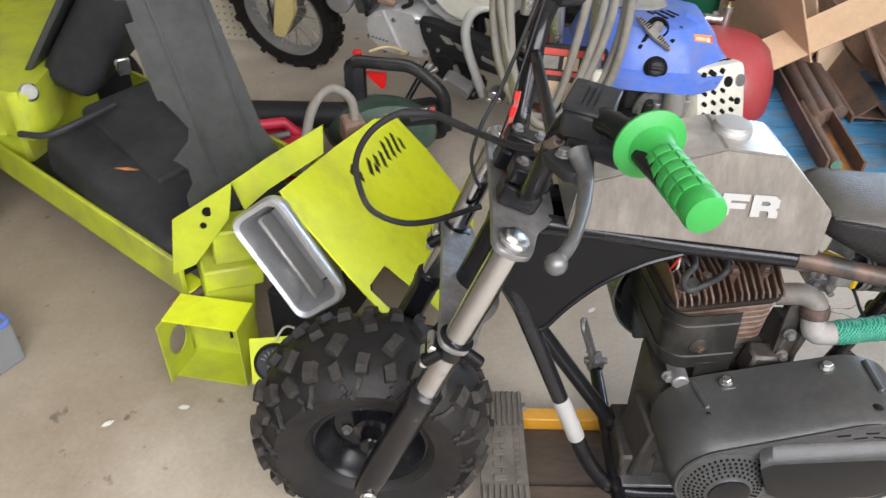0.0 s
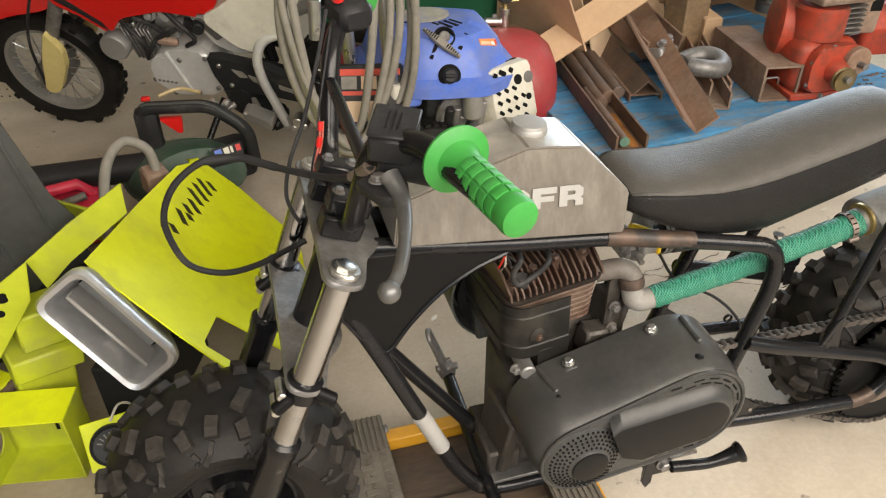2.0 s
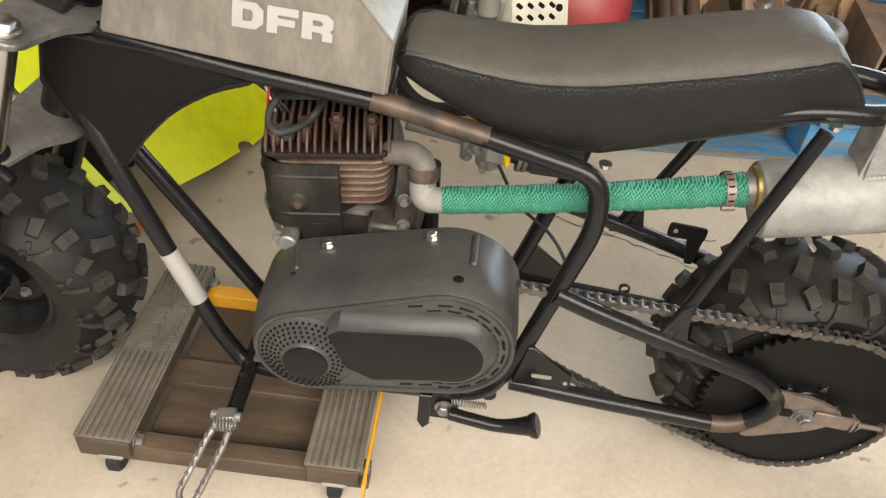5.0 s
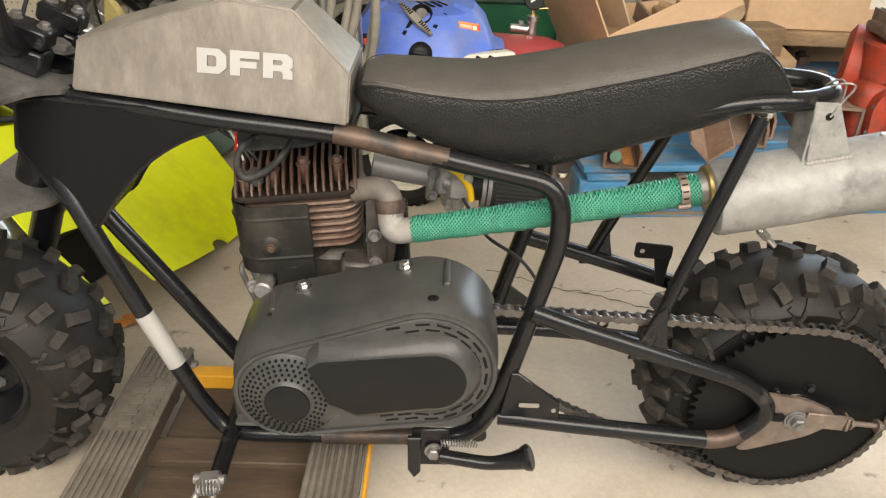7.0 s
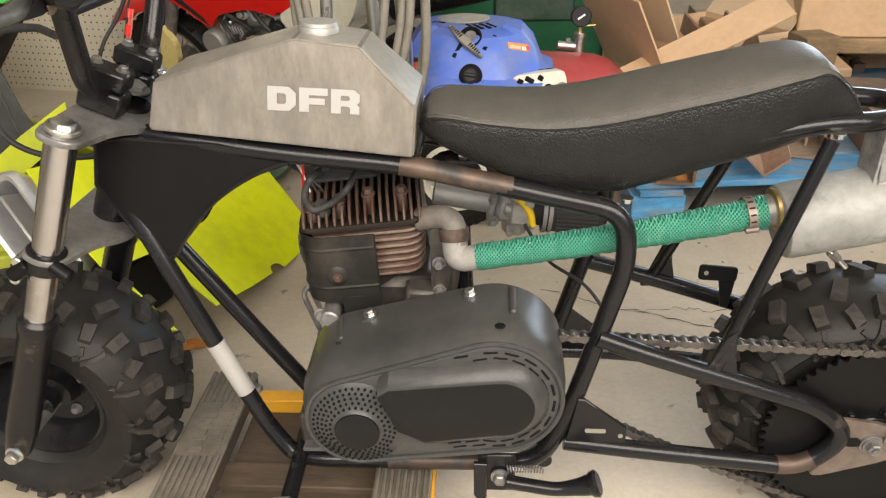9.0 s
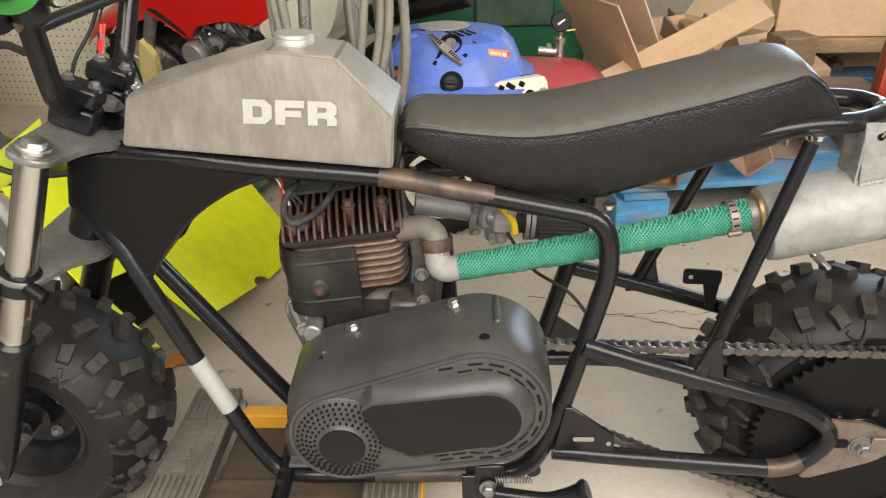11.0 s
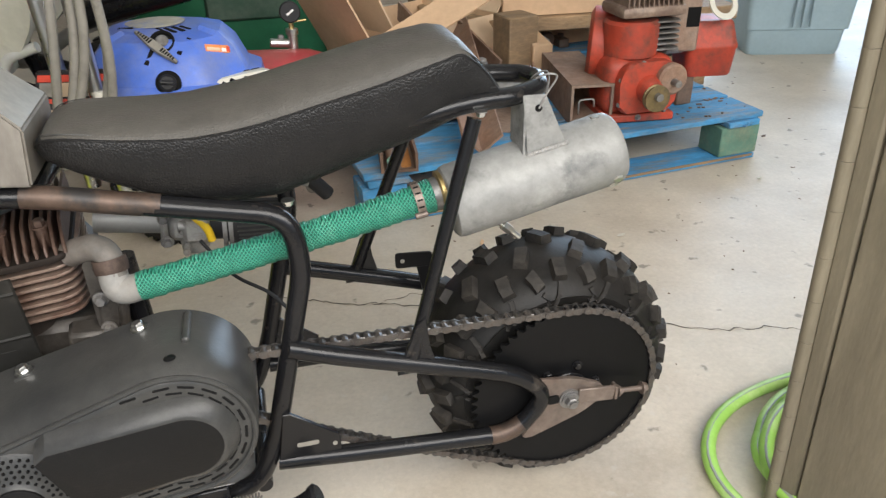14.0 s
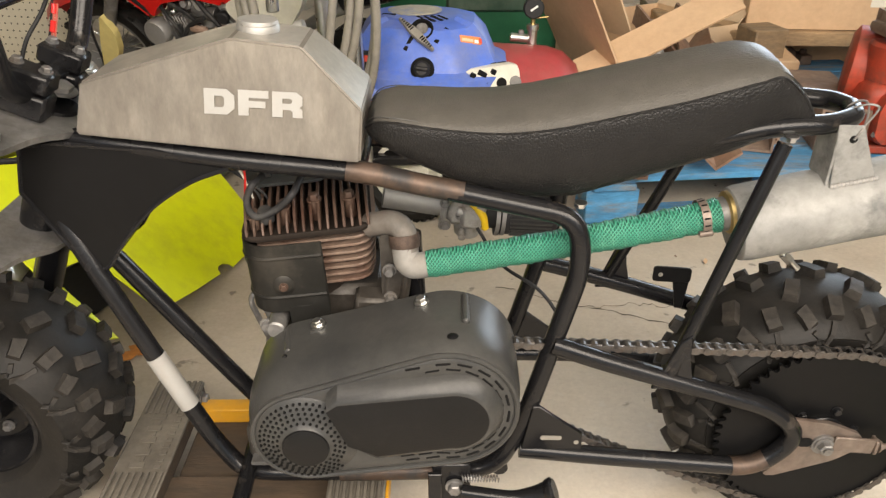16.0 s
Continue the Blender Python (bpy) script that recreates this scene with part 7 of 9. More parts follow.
# ---- behind: blower, can, dirt bike ----
def build_blower():
    t = thing("leaf_blower", (-0.60, 1.12, 0.0), "dark green leaf blower with black handle and tube", "leaf blower")
    c = V(-0.60, 1.10, 0.10)
    bm = add_lathe(B(), [(0.03, -0.07), (0.085, -0.065), (0.10, -0.03), (0.10, 0.03), (0.085, 0.06), (0.03, 0.07)], Matrix.Translation(c + V(-0.04, 0, -0.015)) @ Matrix.Diagonal((1.5, 1, 0.82, 1)) @ pose(0, 0, 0, 75, 0, 20), 28)
    body = part("fan_shell", bm, GREEN_DARK, t, "glossy dark green fan shell")
    lm = Matrix.Translation(c + V(0.075, -0.065, 0.062)) @ pose(0, 0, 0, -28, 0, 22)
    label = part("label", add_box(B(), (0.075, 0.0015, 0.034), lm, bevel=0.0005), BLACK_PLASTIC, body, "black label with blue and white bars")
    for dx, w, mt in ((-0.025, 0.018, BLUE_PLASTIC), (-0.004, 0.014, OFFWHITE), (0.010, 0.006, OFFWHITE), (0.027, 0.012, RED_PLASTIC)):
        part("label_bar", add_box(B(), (w, 0.0008, 0.016), lm @ pose(dx, -0.0012, 0.004)), mt, label)
    part("shell_seam", add_ring(B(), [(0.1015, -0.003), (0.104, 0.0), (0.1015, 0.003)], Matrix.Translation(c + V(-0.04, 0, -0.015)) @ Matrix.Diagonal((1.5, 1, 0.82, 1)) @ pose(0, 0, 0, 75, 0, 20), 40), GREEN_DARK, body)
    part("motor_box", add_box(B(), (0.14, 0.11, 0.09), Matrix.Translation(c + V(0.06, 0.02, 0.0)) @ pose(0, 0, 0, 0, 0, 20), bevel=0.02, seg=2), BLACK_PLASTIC, t)
    h = fillet([c + V(-0.10, 0.02, 0.0), c + V(-0.115, 0.02, 0.165), c + V(0.05, -0.01, 0.165), c + V(0.13, -0.03, 0.10), c + V(0.135, -0.03, 0.0)], 0.03, 5)
    hd = part("handle", add_tube(B(), h, 0.0165, 14), BLACK_PLASTIC, t, "black looped handle")
    part("handle_ridge", add_tube(B(), [q + V(-0.004, -0.010, 0.014) for q in h[4:-3]], 0.0045, 8), GREY_METAL, hd)
    part("switch", add_box(B(), (0.022, 0.016, 0.010), Matrix.Translation(c + V(-0.095, 0.02, 0.188)), bevel=0.003), RED_PLASTIC, hd, "red stop switch")
    for x, y, z, r in ((0.035, 0.05, 0.165, 0.012), (0.055, 0.06, 0.158, 0.015), (0.09, 0.05, 0.16, 0.011)):
        part("engine_fitting", add_lathe(B(), [(r * 0.4, -0.02), (r, -0.014), (r, 0.004), (r * 0.6, 0.008), (0.002, 0.012)], Matrix.Translation(c + V(x, y, z - 0.02)) @ pose(0, 0, 0, 40, 30, 0), 12), ZINC, t)
    part("fuel_line", add_tube(B(), spline([c + V(-0.07, 0.06, 0.175), c + V(-0.02, 0.08, 0.18), c + V(0.03, 0.06, 0.172)], 6), 0.005, 8), YELLOWED, t, "yellowed fuel line")
    part("handle_post", add_box(B(), (0.055, 0.05, 0.15), Matrix.Translation(c + V(-0.105, 0.03, 0.085)), bevel=0.012, seg=2), BLACK_PLASTIC, t)
    part("trigger", add_plate(B(), round_poly([(-0.075, 0.142), (-0.020, 0.140), (-0.024, 0.100), (-0.032, 0.098)], 0.006, 3), 0.020, Matrix.Translation(c + V(0, 0.004, 0)) @ xz(0.0), bevel=0.003), RED_PLASTIC, t, "red trigger")
    part("tube", add_tube(B(), [c + V(-0.08, 0.0, 0.02), c + V(-0.28, -0.02, 0.03), c + V(-0.62, -0.06, 0.05)], 0.035, 18), BLACK_PLASTIC, t, "long black blower tube")
    for p in ((0.07, 0.05, 0.12),):
        part("choke_lever", add_cyl(B(), c + V(*p), c + V(p[0] + 0.04, p[1] + 0.01, p[2] + 0.01), 0.008, seg=10, bevel=0.002), GREY_STEEL, t)
    # grey hose arching up, with its brown block
    hz = thing("bent_hose", (-0.70, 0.75, 0.1), "stiff grey rubber hose standing in an arch", "hose")
    arc = spline([(-0.765, 0.60, 0.12), (-0.760, 0.66, 0.24), (-0.752, 0.75, 0.305), (-0.722, 0.82, 0.322), (-0.682, 0.84, 0.29), (-0.672, 0.835, 0.235)], 8)
    part("hose", add_tube(B(), arc, 0.0105, 14), PLASTIC_GREY, hz)
    part("clamp_block", add_box(B(), (0.05, 0.05, 0.06), pose(-0.680, 0.84, 0.215, 10, 0, 25), bevel=0.006), RUST, hz)
    # fuel can
    g = thing("fuel_can", (-0.92, 1.02, 0.0), "red plastic fuel can with moulded handle", "fuel can")
    gm = pose(-0.945, 1.00, 0.055, 0, 0, 15)
    part("body", add_box(B(), (0.23, 0.14, 0.105), gm, bevel=0.025, seg=3), PINK_CAN, g)
    part("handle", add_tube(B(), [gm @ V(-0.09, 0, 0.05), gm @ V(-0.075, 0, 0.085), gm @ V(0.06, 0, 0.085), gm @ V(0.09, 0, 0.05)], 0.014, 12), PINK_CAN, g)
    part("spout", add_cyl(B(), gm @ V(-0.02, -0.03, 0.055), gm @ V(0.07, -0.035, 0.07), 0.010, seg=12), GREY_STEEL, g)


build_blower()


def build_dirt_bike():
    t = thing("dirt_bike", (-1.01, 1.82, 0.0), "small red motocross bike with white side panel and knobby tyres", "dirt bike")
    made = []

    def p(*a, **k):
        made.append(part(*a, **k))
        return made[-1]

    # built along x from the front axle; placed at the end
    t.location = (0, 0, 0)
    for x, nm in ((0.0, "front_wheel"), (0.90, "rear_wheel")):
        m = pose(x, 0, 0.19, 90)
        prof = [(0.138, -0.022), (0.155, -0.032), (0.176, -0.030), (0.186, -0.016), (0.188, 0.0), (0.186, 0.016), (0.176, 0.030), (0.155, 0.032), (0.138, 0.022)]
        w = p(nm, add_ring(B(), prof, m, 44), RUBBER, t, "black knobby tyre")
        bm = B()
        for i in range(36):
            a = 2 * math.pi * i / 36
            for yy in ((-0.022, 0.022) if i % 2 else (-0.008, 0.012)):
                add_box(bm, (0.012, 0.014, 0.018), Matrix.Translation((x + 0.184 * math.cos(a), yy, 0.19 + 0.184 * math.sin(a))) @ pose(0, 0, 0, 0, -math.degrees(a), 0))
        part("tread", bm, RUBBER, w, kind="stuff")
        part("rim", add_ring(B(), [(0.128, -0.02), (0.140, -0.022), (0.140, 0.022), (0.128, 0.02)], m, 44), ALU, w)
        bm = B()
        for i in range(28):
            a = 2 * math.pi * i / 28
            s = 0.018 if i % 2 else -0.018
            add_cyl(bm, (x + 0.03 * math.cos(a + 0.5), s, 0.19 + 0.03 * math.sin(a + 0.5)), (x + 0.132 * math.cos(a), 0, 0.19 + 0.132 * math.sin(a)), 0.0016, seg=5)
        part("spokes", bm, ZINC, w)
        part("hub", add_cyl(B(), (x, -0.05, 0.19), (x, 0.05, 0.19), 0.045 if x == 0 else 0.05, seg=24, bevel=0.006), GREY_STEEL, w)
    for s in (-1, 1):
        y = s * 0.078
        p("fork_leg", add_cyl(B(), (0.0, y, 0.19), (0.26, y * 0.9, 0.64), 0.018, seg=18), GREY_STEEL, t)
        p("fork_guard", add_plate(B(), round_poly([(0.095, 0.379), (0.124, 0.325), (0.114, 0.275), (0.071, 0.205), (0.049, 0.182), (0.018, 0.190), (0.056, 0.298)], 0.008), 0.022, xz(y * 1.25), bevel=0.004), FORK_YELLOW, t, "yellowed plastic fork guard")
    # front fender
    secs = []
    for x, z, w in ((-0.215, 0.330, 0.040), (-0.19, 0.355, 0.052), (-0.156, 0.380, 0.060), (-0.115, 0.402, 0.064), (-0.076, 0.418, 0.066), (0.0, 0.440, 0.066), (0.08, 0.455, 0.066), (0.16, 0.468, 0.062), (0.22, 0.476, 0.055)):
        d = 0.040 if x < 0.1 else 0.03
        secs.append([V(x, -w, z - d), V(x, -w * 0.8, z - d * 0.35), V(x, -w * 0.4, z), V(x, 0, z + 0.008), V(x, w * 0.4, z), V(x, w * 0.8, z - d * 0.35), V(x, w, z - d), V(x, w * 0.7, z - d * 0.5), V(x, 0, z - 0.008), V(x, -w * 0.7, z - d * 0.5)])
    p("front_fender", loft(B(), secs), RED_PLASTIC, t, "glossy red front fender")
    # tank shrouds and body
    for s in (-1, 1):
        poly = [(0.10, 0.52), (0.147, 0.485), (0.166, 0.457), (0.218, 0.429), (0.282, 0.379), (0.310, 0.415), (0.331, 0.429), (0.434, 0.451), (0.539, 0.437), (0.580, 0.465), (0.62, 0.53), (0.50, 0.60), (0.24, 0.60)]
        bm = add_plate(B(), round_poly(poly, 0.014), 0.05, xz(s * 0.075), bevel=0.010)
        sh = p("tank_shroud", bm, RED_PLASTIC, t, "red tank shroud with black and white graphics")
        for pts, mt in (([(0.165, 0.475), (0.20, 0.475), (0.27, 0.415), (0.282, 0.39), (0.225, 0.435)], BLACK_PLASTIC), ([(0.22, 0.525), (0.32, 0.535), (0.35, 0.56), (0.26, 0.55)], WHITE), ([(0.225, 0.532), (0.305, 0.540), (0.32, 0.550), (0.26, 0.548)], BLACK_PLASTIC)):
            yy = s * (0.1013 + (0.0006 if mt is BLACK_PLASTIC and pts[0][0] > 0.2 else 0))
            part("graphic", add_plate(B(), pts, 0.0012, xz(yy)), mt, sh)
        for k in range(5):
            part("logo_bar", add_box(B(), (0.012, 0.0015, 0.014), pose(0.47 + k * 0.017, s * 0.1013, 0.552 - 0.002 * k)), WHITE, sh)
        poly = [(0.539, 0.443), (0.600, 0.477), (0.66, 0.52), (0.82, 0.54), (0.80, 0.500), (0.777, 0.457), (0.733, 0.406), (0.665, 0.350), (0.628, 0.350), (0.565, 0.410)]
        p("side_panel", add_plate(B(), round_poly(poly, 0.02), 0.03, xz(s * 0.095), bevel=0.004), OFFWHITE, t, "plain white number side panel")
    p("seat", add_box(B(), (0.50, 0.14, 0.06), pose(0.68, 0, 0.60, 0, 4, 0), bevel=0.02, seg=2), BLACK_PLASTIC, t)
    p("rear_fender", add_box(B(), (0.36, 0.13, 0.02), pose(1.02, 0, 0.60, 0, -10, 0), bevel=0.008), RED_PLASTIC, t, "red rear fender")
    # engine
    e = p("engine_case", add_box(B(), (0.19, 0.15, 0.13), pose(0.430, 0, 0.262), bevel=0.03, seg=2), ALU_BRIGHT, t, "silver engine case")
    cov = round_poly([(0.345, 0.255), (0.362, 0.305), (0.400, 0.335), (0.455, 0.342), (0.522, 0.330), (0.535, 0.285), (0.537, 0.214), (0.505, 0.199), (0.410, 0.196), (0.366, 0.214)], 0.03, 4)
    part("side_cover", add_plate(B(), cov, 0.03, xz(-0.088), bevel=0.006), ALU_BRIGHT, e, "silver ribbed engine side cover")
    inner = round_poly([(0.352, 0.258), (0.368, 0.300), (0.400, 0.325), (0.424, 0.318), (0.444, 0.206), (0.412, 0.204), (0.372, 0.220)], 0.028, 4)
    part("cover_disc", add_plate(B(), inner, 0.008, xz(-0.106), bevel=0.003), ALU_BRIGHT, e)
    part("cover_rib", add_tube(B(), [V(0.412, -0.106, 0.336), V(0.428, -0.108, 0.290), V(0.452, -0.106, 0.202)], 0.005, 8), ALU_BRIGHT, e)
    for k in range(5):
        part("logo_bar", add_box(B(), (0.007, 0.0014, 0.006), pose(0.370 + 0.011 * k, -0.1105, 0.247 - 0.0015 * k)), GREY_STEEL, e)
    for x, z in ((0.443, 0.311), (0.515, 0.318), (0.526, 0.225), (0.400, 0.204), (0.356, 0.246), (0.470, 0.208)):
        part("bolt", add_cyl(B(), (x, -0.102, z), (x, -0.109, z), 0.0065, seg=10, bevel=0.001), GREY_STEEL, e)
    drum = p("drum_cover", add_lathe(B(), [(0.0, 0.0), (0.034, 0.0), (0.038, 0.006), (0.038, 0.030), (0.030, 0.05)], Matrix.Translation((0.272, -0.105, 0.337)) @ pose(0, 0, 0, -90), 28), ALU, t, "dull round cylinder head cover")
    for k in range(8):
        p("cylinder_fin", add_box(B(), (0.006, 0.11, 0.10), pose(0.305 + 0.010 * k, -0.02, 0.338 - 0.001 * k, 0, -12, 0), bevel=0.002), GREY_STEEL, t)
    # carburettor, hoses and air duct over the engine
    p("carburettor", add_cyl(B(), (0.395, -0.05, 0.40), (0.470, -0.055, 0.385), 0.022, seg=16, bevel=0.004), GREY_STEEL, t)
    p("carburettor_bowl", add_cyl(B(), (0.430, -0.052, 0.40), (0.428, -0.052, 0.35), 0.020, seg=16, bevel=0.004), ALU, t)
    p("carburettor_cap", add_cyl(B(), (0.425, -0.055, 0.40), (0.415, -0.06, 0.445), 0.017, seg=16, bevel=0.003), ALU_BRIGHT, t)
    p("air_duct", add_tube(B(), spline([(0.470, -0.055, 0.386), (0.500, -0.062, 0.390), (0.530, -0.06, 0.402)], 5), 0.020, 12), BLACK_PLASTIC, t)
    p("duct_cap", add_cyl(B(), (0.512, -0.075, 0.402), (0.520, -0.102, 0.402), 0.016, seg=14, bevel=0.003), BLACK_PLASTIC, t)
    p("heat_tab", add_box(B(), (0.055, 0.02, 0.022), pose(0.425, -0.095, 0.362, 0, 8, 0), bevel=0.006), RUST, t)
    for k, pts in enumerate(([(0.33, -0.07, 0.40), (0.36, -0.10, 0.43), (0.40, -0.10, 0.41), (0.43, -0.09, 0.37)], [(0.35, -0.08, 0.36), (0.37, -0.105, 0.335), (0.40, -0.10, 0.37), (0.46, -0.10, 0.40)], [(0.30, -0.08, 0.42), (0.34, -0.10, 0.39), (0.36, -0.10, 0.35), (0.35, -0.09, 0.30)], [(0.44, -0.09, 0.45), (0.47, -0.10, 0.42), (0.50, -0.095, 0.37), (0.47, -0.09, 0.345)])):
        p("engine_hose", add_tube(B(), spline(pts, 7), 0.0055 + 0.001 * (k % 2), 8), BLACK_PLASTIC, t)
    for x, z, r in ((0.345, 0.43, 0.013), (0.385, 0.415, 0.016), (0.455, 0.425, 0.012), (0.320, 0.385, 0.014)):
        p("engine_fitting", add_lathe(B(), [(r * 0.5, 0.0), (r, 0.004), (r, 0.016), (r * 0.6, 0.02), (r * 0.6, 0.032), (0.002, 0.033)], Matrix.Translation((x, -0.055, z)) @ pose(0, 0, 0, 70, 20, 0), 12), (GREY_STEEL, ALU, ZINC)[int(x * 1000) % 3], t)
    # cast frame plate between tank and swing arm
    fp = p("frame_plate", add_plate(B(), round_poly([(0.485, 0.432), (0.530, 0.440), (0.600, 0.372), (0.640, 0.350), (0.648, 0.318), (0.590, 0.322), (0.545, 0.345)], 0.012, 3), 0.05, xz(-0.055), bevel=0.008), ALU_BRIGHT, t, "cast silver frame plate")
    part("recess", add_plate(B(), round_poly([(0.505, 0.420), (0.525, 0.424), (0.575, 0.372), (0.552, 0.358)], 0.006, 3), 0.002, xz(-0.0805)), GREY_STEEL, fp)
    for pts, r, mt in (([(0.18, 0, 0.62), (0.24, 0.03, 0.42), (0.30, 0.03, 0.20), (0.62, 0.03, 0.20)], 0.016, BLACK_PAINT), ([(0.19, 0, 0.60), (0.45, 0.03, 0.50), (0.62, 0.03, 0.42), (0.64, 0.03, 0.22)], 0.018, BLACK_PAINT), ([(0.62, -0.06, 0.28), (0.90, -0.07, 0.19)], 0.02, BLACK_PAINT), ([(0.62, 0.06, 0.28), (0.90, 0.07, 0.19)], 0.02, BLACK_PAINT), ([(0.30, 0.05, 0.36), (0.34, 0.09, 0.30), (0.55, 0.11, 0.24), (0.72, 0.11, 0.34), (0.98, 0.12, 0.42)], 0.018, ALU)):
        p("frame_tube", add_tube(B(), fillet(pts, 0.05), r, 12), mt, t)
    # chain guard, foot peg, kick lever, side stand
    arm = p("swing_arm", add_plate(B(), round_poly([(0.520, 0.328), (0.560, 0.326), (0.680, 0.298), (0.800, 0.235), (0.93, 0.195), (0.92, 0.165), (0.77, 0.190), (0.700, 0.205), (0.600, 0.222), (0.548, 0.222), (0.530, 0.270)], 0.012, 3), 0.03, xz(-0.098), bevel=0.004), BLACK_PLASTIC, t, "black swing arm guard with cut-outs")
    for pts in ([(0.582, 0.296), (0.612, 0.288), (0.622, 0.270), (0.600, 0.270)], [(0.622, 0.280), (0.650, 0.270), (0.652, 0.252), (0.634, 0.258)], [(0.700, 0.252), (0.750, 0.232), (0.750, 0.220), (0.700, 0.238)]):
        part("cut_out", add_plate(B(), round_poly(pts, 0.004, 2), 0.0016, xz(-0.1140)), PLASTIC_GREY, arm)
    for x, z in ((0.572, 0.245), (0.675, 0.235), (0.552, 0.305)):
        part("bolt", add_cyl(B(), (x, -0.112, z), (x, -0.119, z), 0.006, seg=10, bevel=0.001), ZINC, arm)
    guard = p("skid_guard", add_plate(B(), round_poly([(0.540, 0.228), (0.603, 0.230), (0.640, 0.175), (0.692, 0.140), (0.690, 0.108), (0.655, 0.088), (0.640, 0.090), (0.551, 0.168)], 0.008, 3), 0.05, xz(-0.090), bevel=0.006), BLACK_PLASTIC, t, "black plate guard below the peg")
    for k in range(7):
        part("tooth", add_box(B(), (0.006, 0.012, 0.010), pose(0.618 + 0.009 * k, -0.118, 0.150 - 0.005 * k, 0, 30, 0)), GREY_STEEL, guard)
    peg = p("foot_peg", add_plate(B(), round_poly([(0.603, 0.196), (0.615, 0.200), (0.680, 0.166), (0.678, 0.146), (0.668, 0.142), (0.604, 0.176)], 0.006, 3), 0.045, xz(-0.150), bevel=0.005), ALU, t, "bright cast foot peg")
    part("peg_lug", add_plate(B(), [(0.620, 0.212), (0.632, 0.215), (0.640, 0.186), (0.620, 0.190)], 0.008, xz(-0.125), bevel=0.002), GREY_STEEL, peg)
    p("heel_tube", add_tube(B(), fillet([(0.76, -0.09, 0.405), (0.682, -0.11, 0.385), (0.662, -0.125, 0.335), (0.668, -0.13, 0.270), (0.694, -0.13, 0.175), (0.702, -0.125, 0.130)], 0.03), 0.0125, 14), ALU_BRIGHT, t, "bright bent heel guard tube")
    p("heel_foot", add_plate(B(), round_poly([(0.672, 0.190), (0.705, 0.170), (0.722, 0.118), (0.700, 0.110)], 0.008, 3), 0.014, xz(-0.128), bevel=0.003), ALU, t)
    for x, z, r in ((0.735, 0.140, 0.014), (0.752, 0.125, 0.011), (0.722, 0.118, 0.010)):
        p("axle_fitting", add_cyl(B(), (x, -0.10, z), (x, -0.135, z), r, seg=12, bevel=0.002), ZINC, t)
    p("muffler_stub", add_cyl(B(), (0.76, 0.11, 0.38), (1.05, 0.13, 0.45), 0.035, seg=20, bevel=0.006), BLACK_PAINT, t)
    p("handlebar", add_tube(B(), fillet([(0.31, -0.30, 0.80), (0.28, -0.12, 0.72), (0.27, 0.0, 0.70), (0.28, 0.12, 0.72), (0.31, 0.30, 0.80)], 0.06), 0.011, 12), BLACK_PAINT, t)
    p("front_cable", add_tube(B(), spline([(0.02, -0.10, 0.21), (0.05, -0.11, 0.36), (0.12, -0.10, 0.50), (0.24, -0.06, 0.70)], 8), 0.004, 8), BLACK_PLASTIC, t)
    p("side_stand", add_cyl(B(), (0.52, -0.08, 0.17), (0.47, -0.22, 0.064), 0.009, seg=10), BLACK_PAINT, t)
    t.matrix_basis = pose(-0.975, 1.762, 0.0, 0, 0, -22.8) @ pose(0, 0, 0, 15, 0, 0) @ Matrix.Diagonal((1.037, 1.037, 1.037, 1))
    return t


build_dirt_bike()


def build_pegboard():
    """A loose pegboard sheet standing against the left back corner."""
    t = thing("pegboard_sheet", (-1.9, 2.1, 0.0), "ivory pegboard sheet with rows of small holes", "pegboard", kind="")
    x0, y0, rz = -1.235, 2.00, 168.0
    m = pose(x0, y0, 0.0, 0, 0, rz) @ pose(0, 0, 0, -3, 0, 0) @ Matrix(((1, 0, 0, 0), (0, 0, -1, 0), (0, 1, 0, 0), (0, 0, 0, 1)))
    W, H = 1.22, 1.4
    bm = B()
    vs = [(0, 0), (W, 0), (W, H), (0, H)]
    add_plate(bm, vs, 0.006, m)
    part("board", bm, PEG, t, smooth=False)
    bm = B()
    for i in range(46):
        for j in range(54):
            x, y = 0.02 + i * 0.0254, 0.02 + j * 0.0254
            c = [bm.verts.new(m @ V(x + 0.0034 * math.cos(k * math.pi / 3), y + 0.0034 * math.sin(k * math.pi / 3), 0.0034)) for k in range(6)]
            bm.faces.new(c)
            c = [bm.verts.new(m @ V(x + 0.0034 * math.cos(k * math.pi / 3), y + 0.0034 * math.sin(k * math.pi / 3), -0.0034)) for k in range(6)]
            bm.faces.new(c[::-1])
    part("peg_holes", bm, VOID, t, kind="stuff", smooth=False)


build_pegboard()


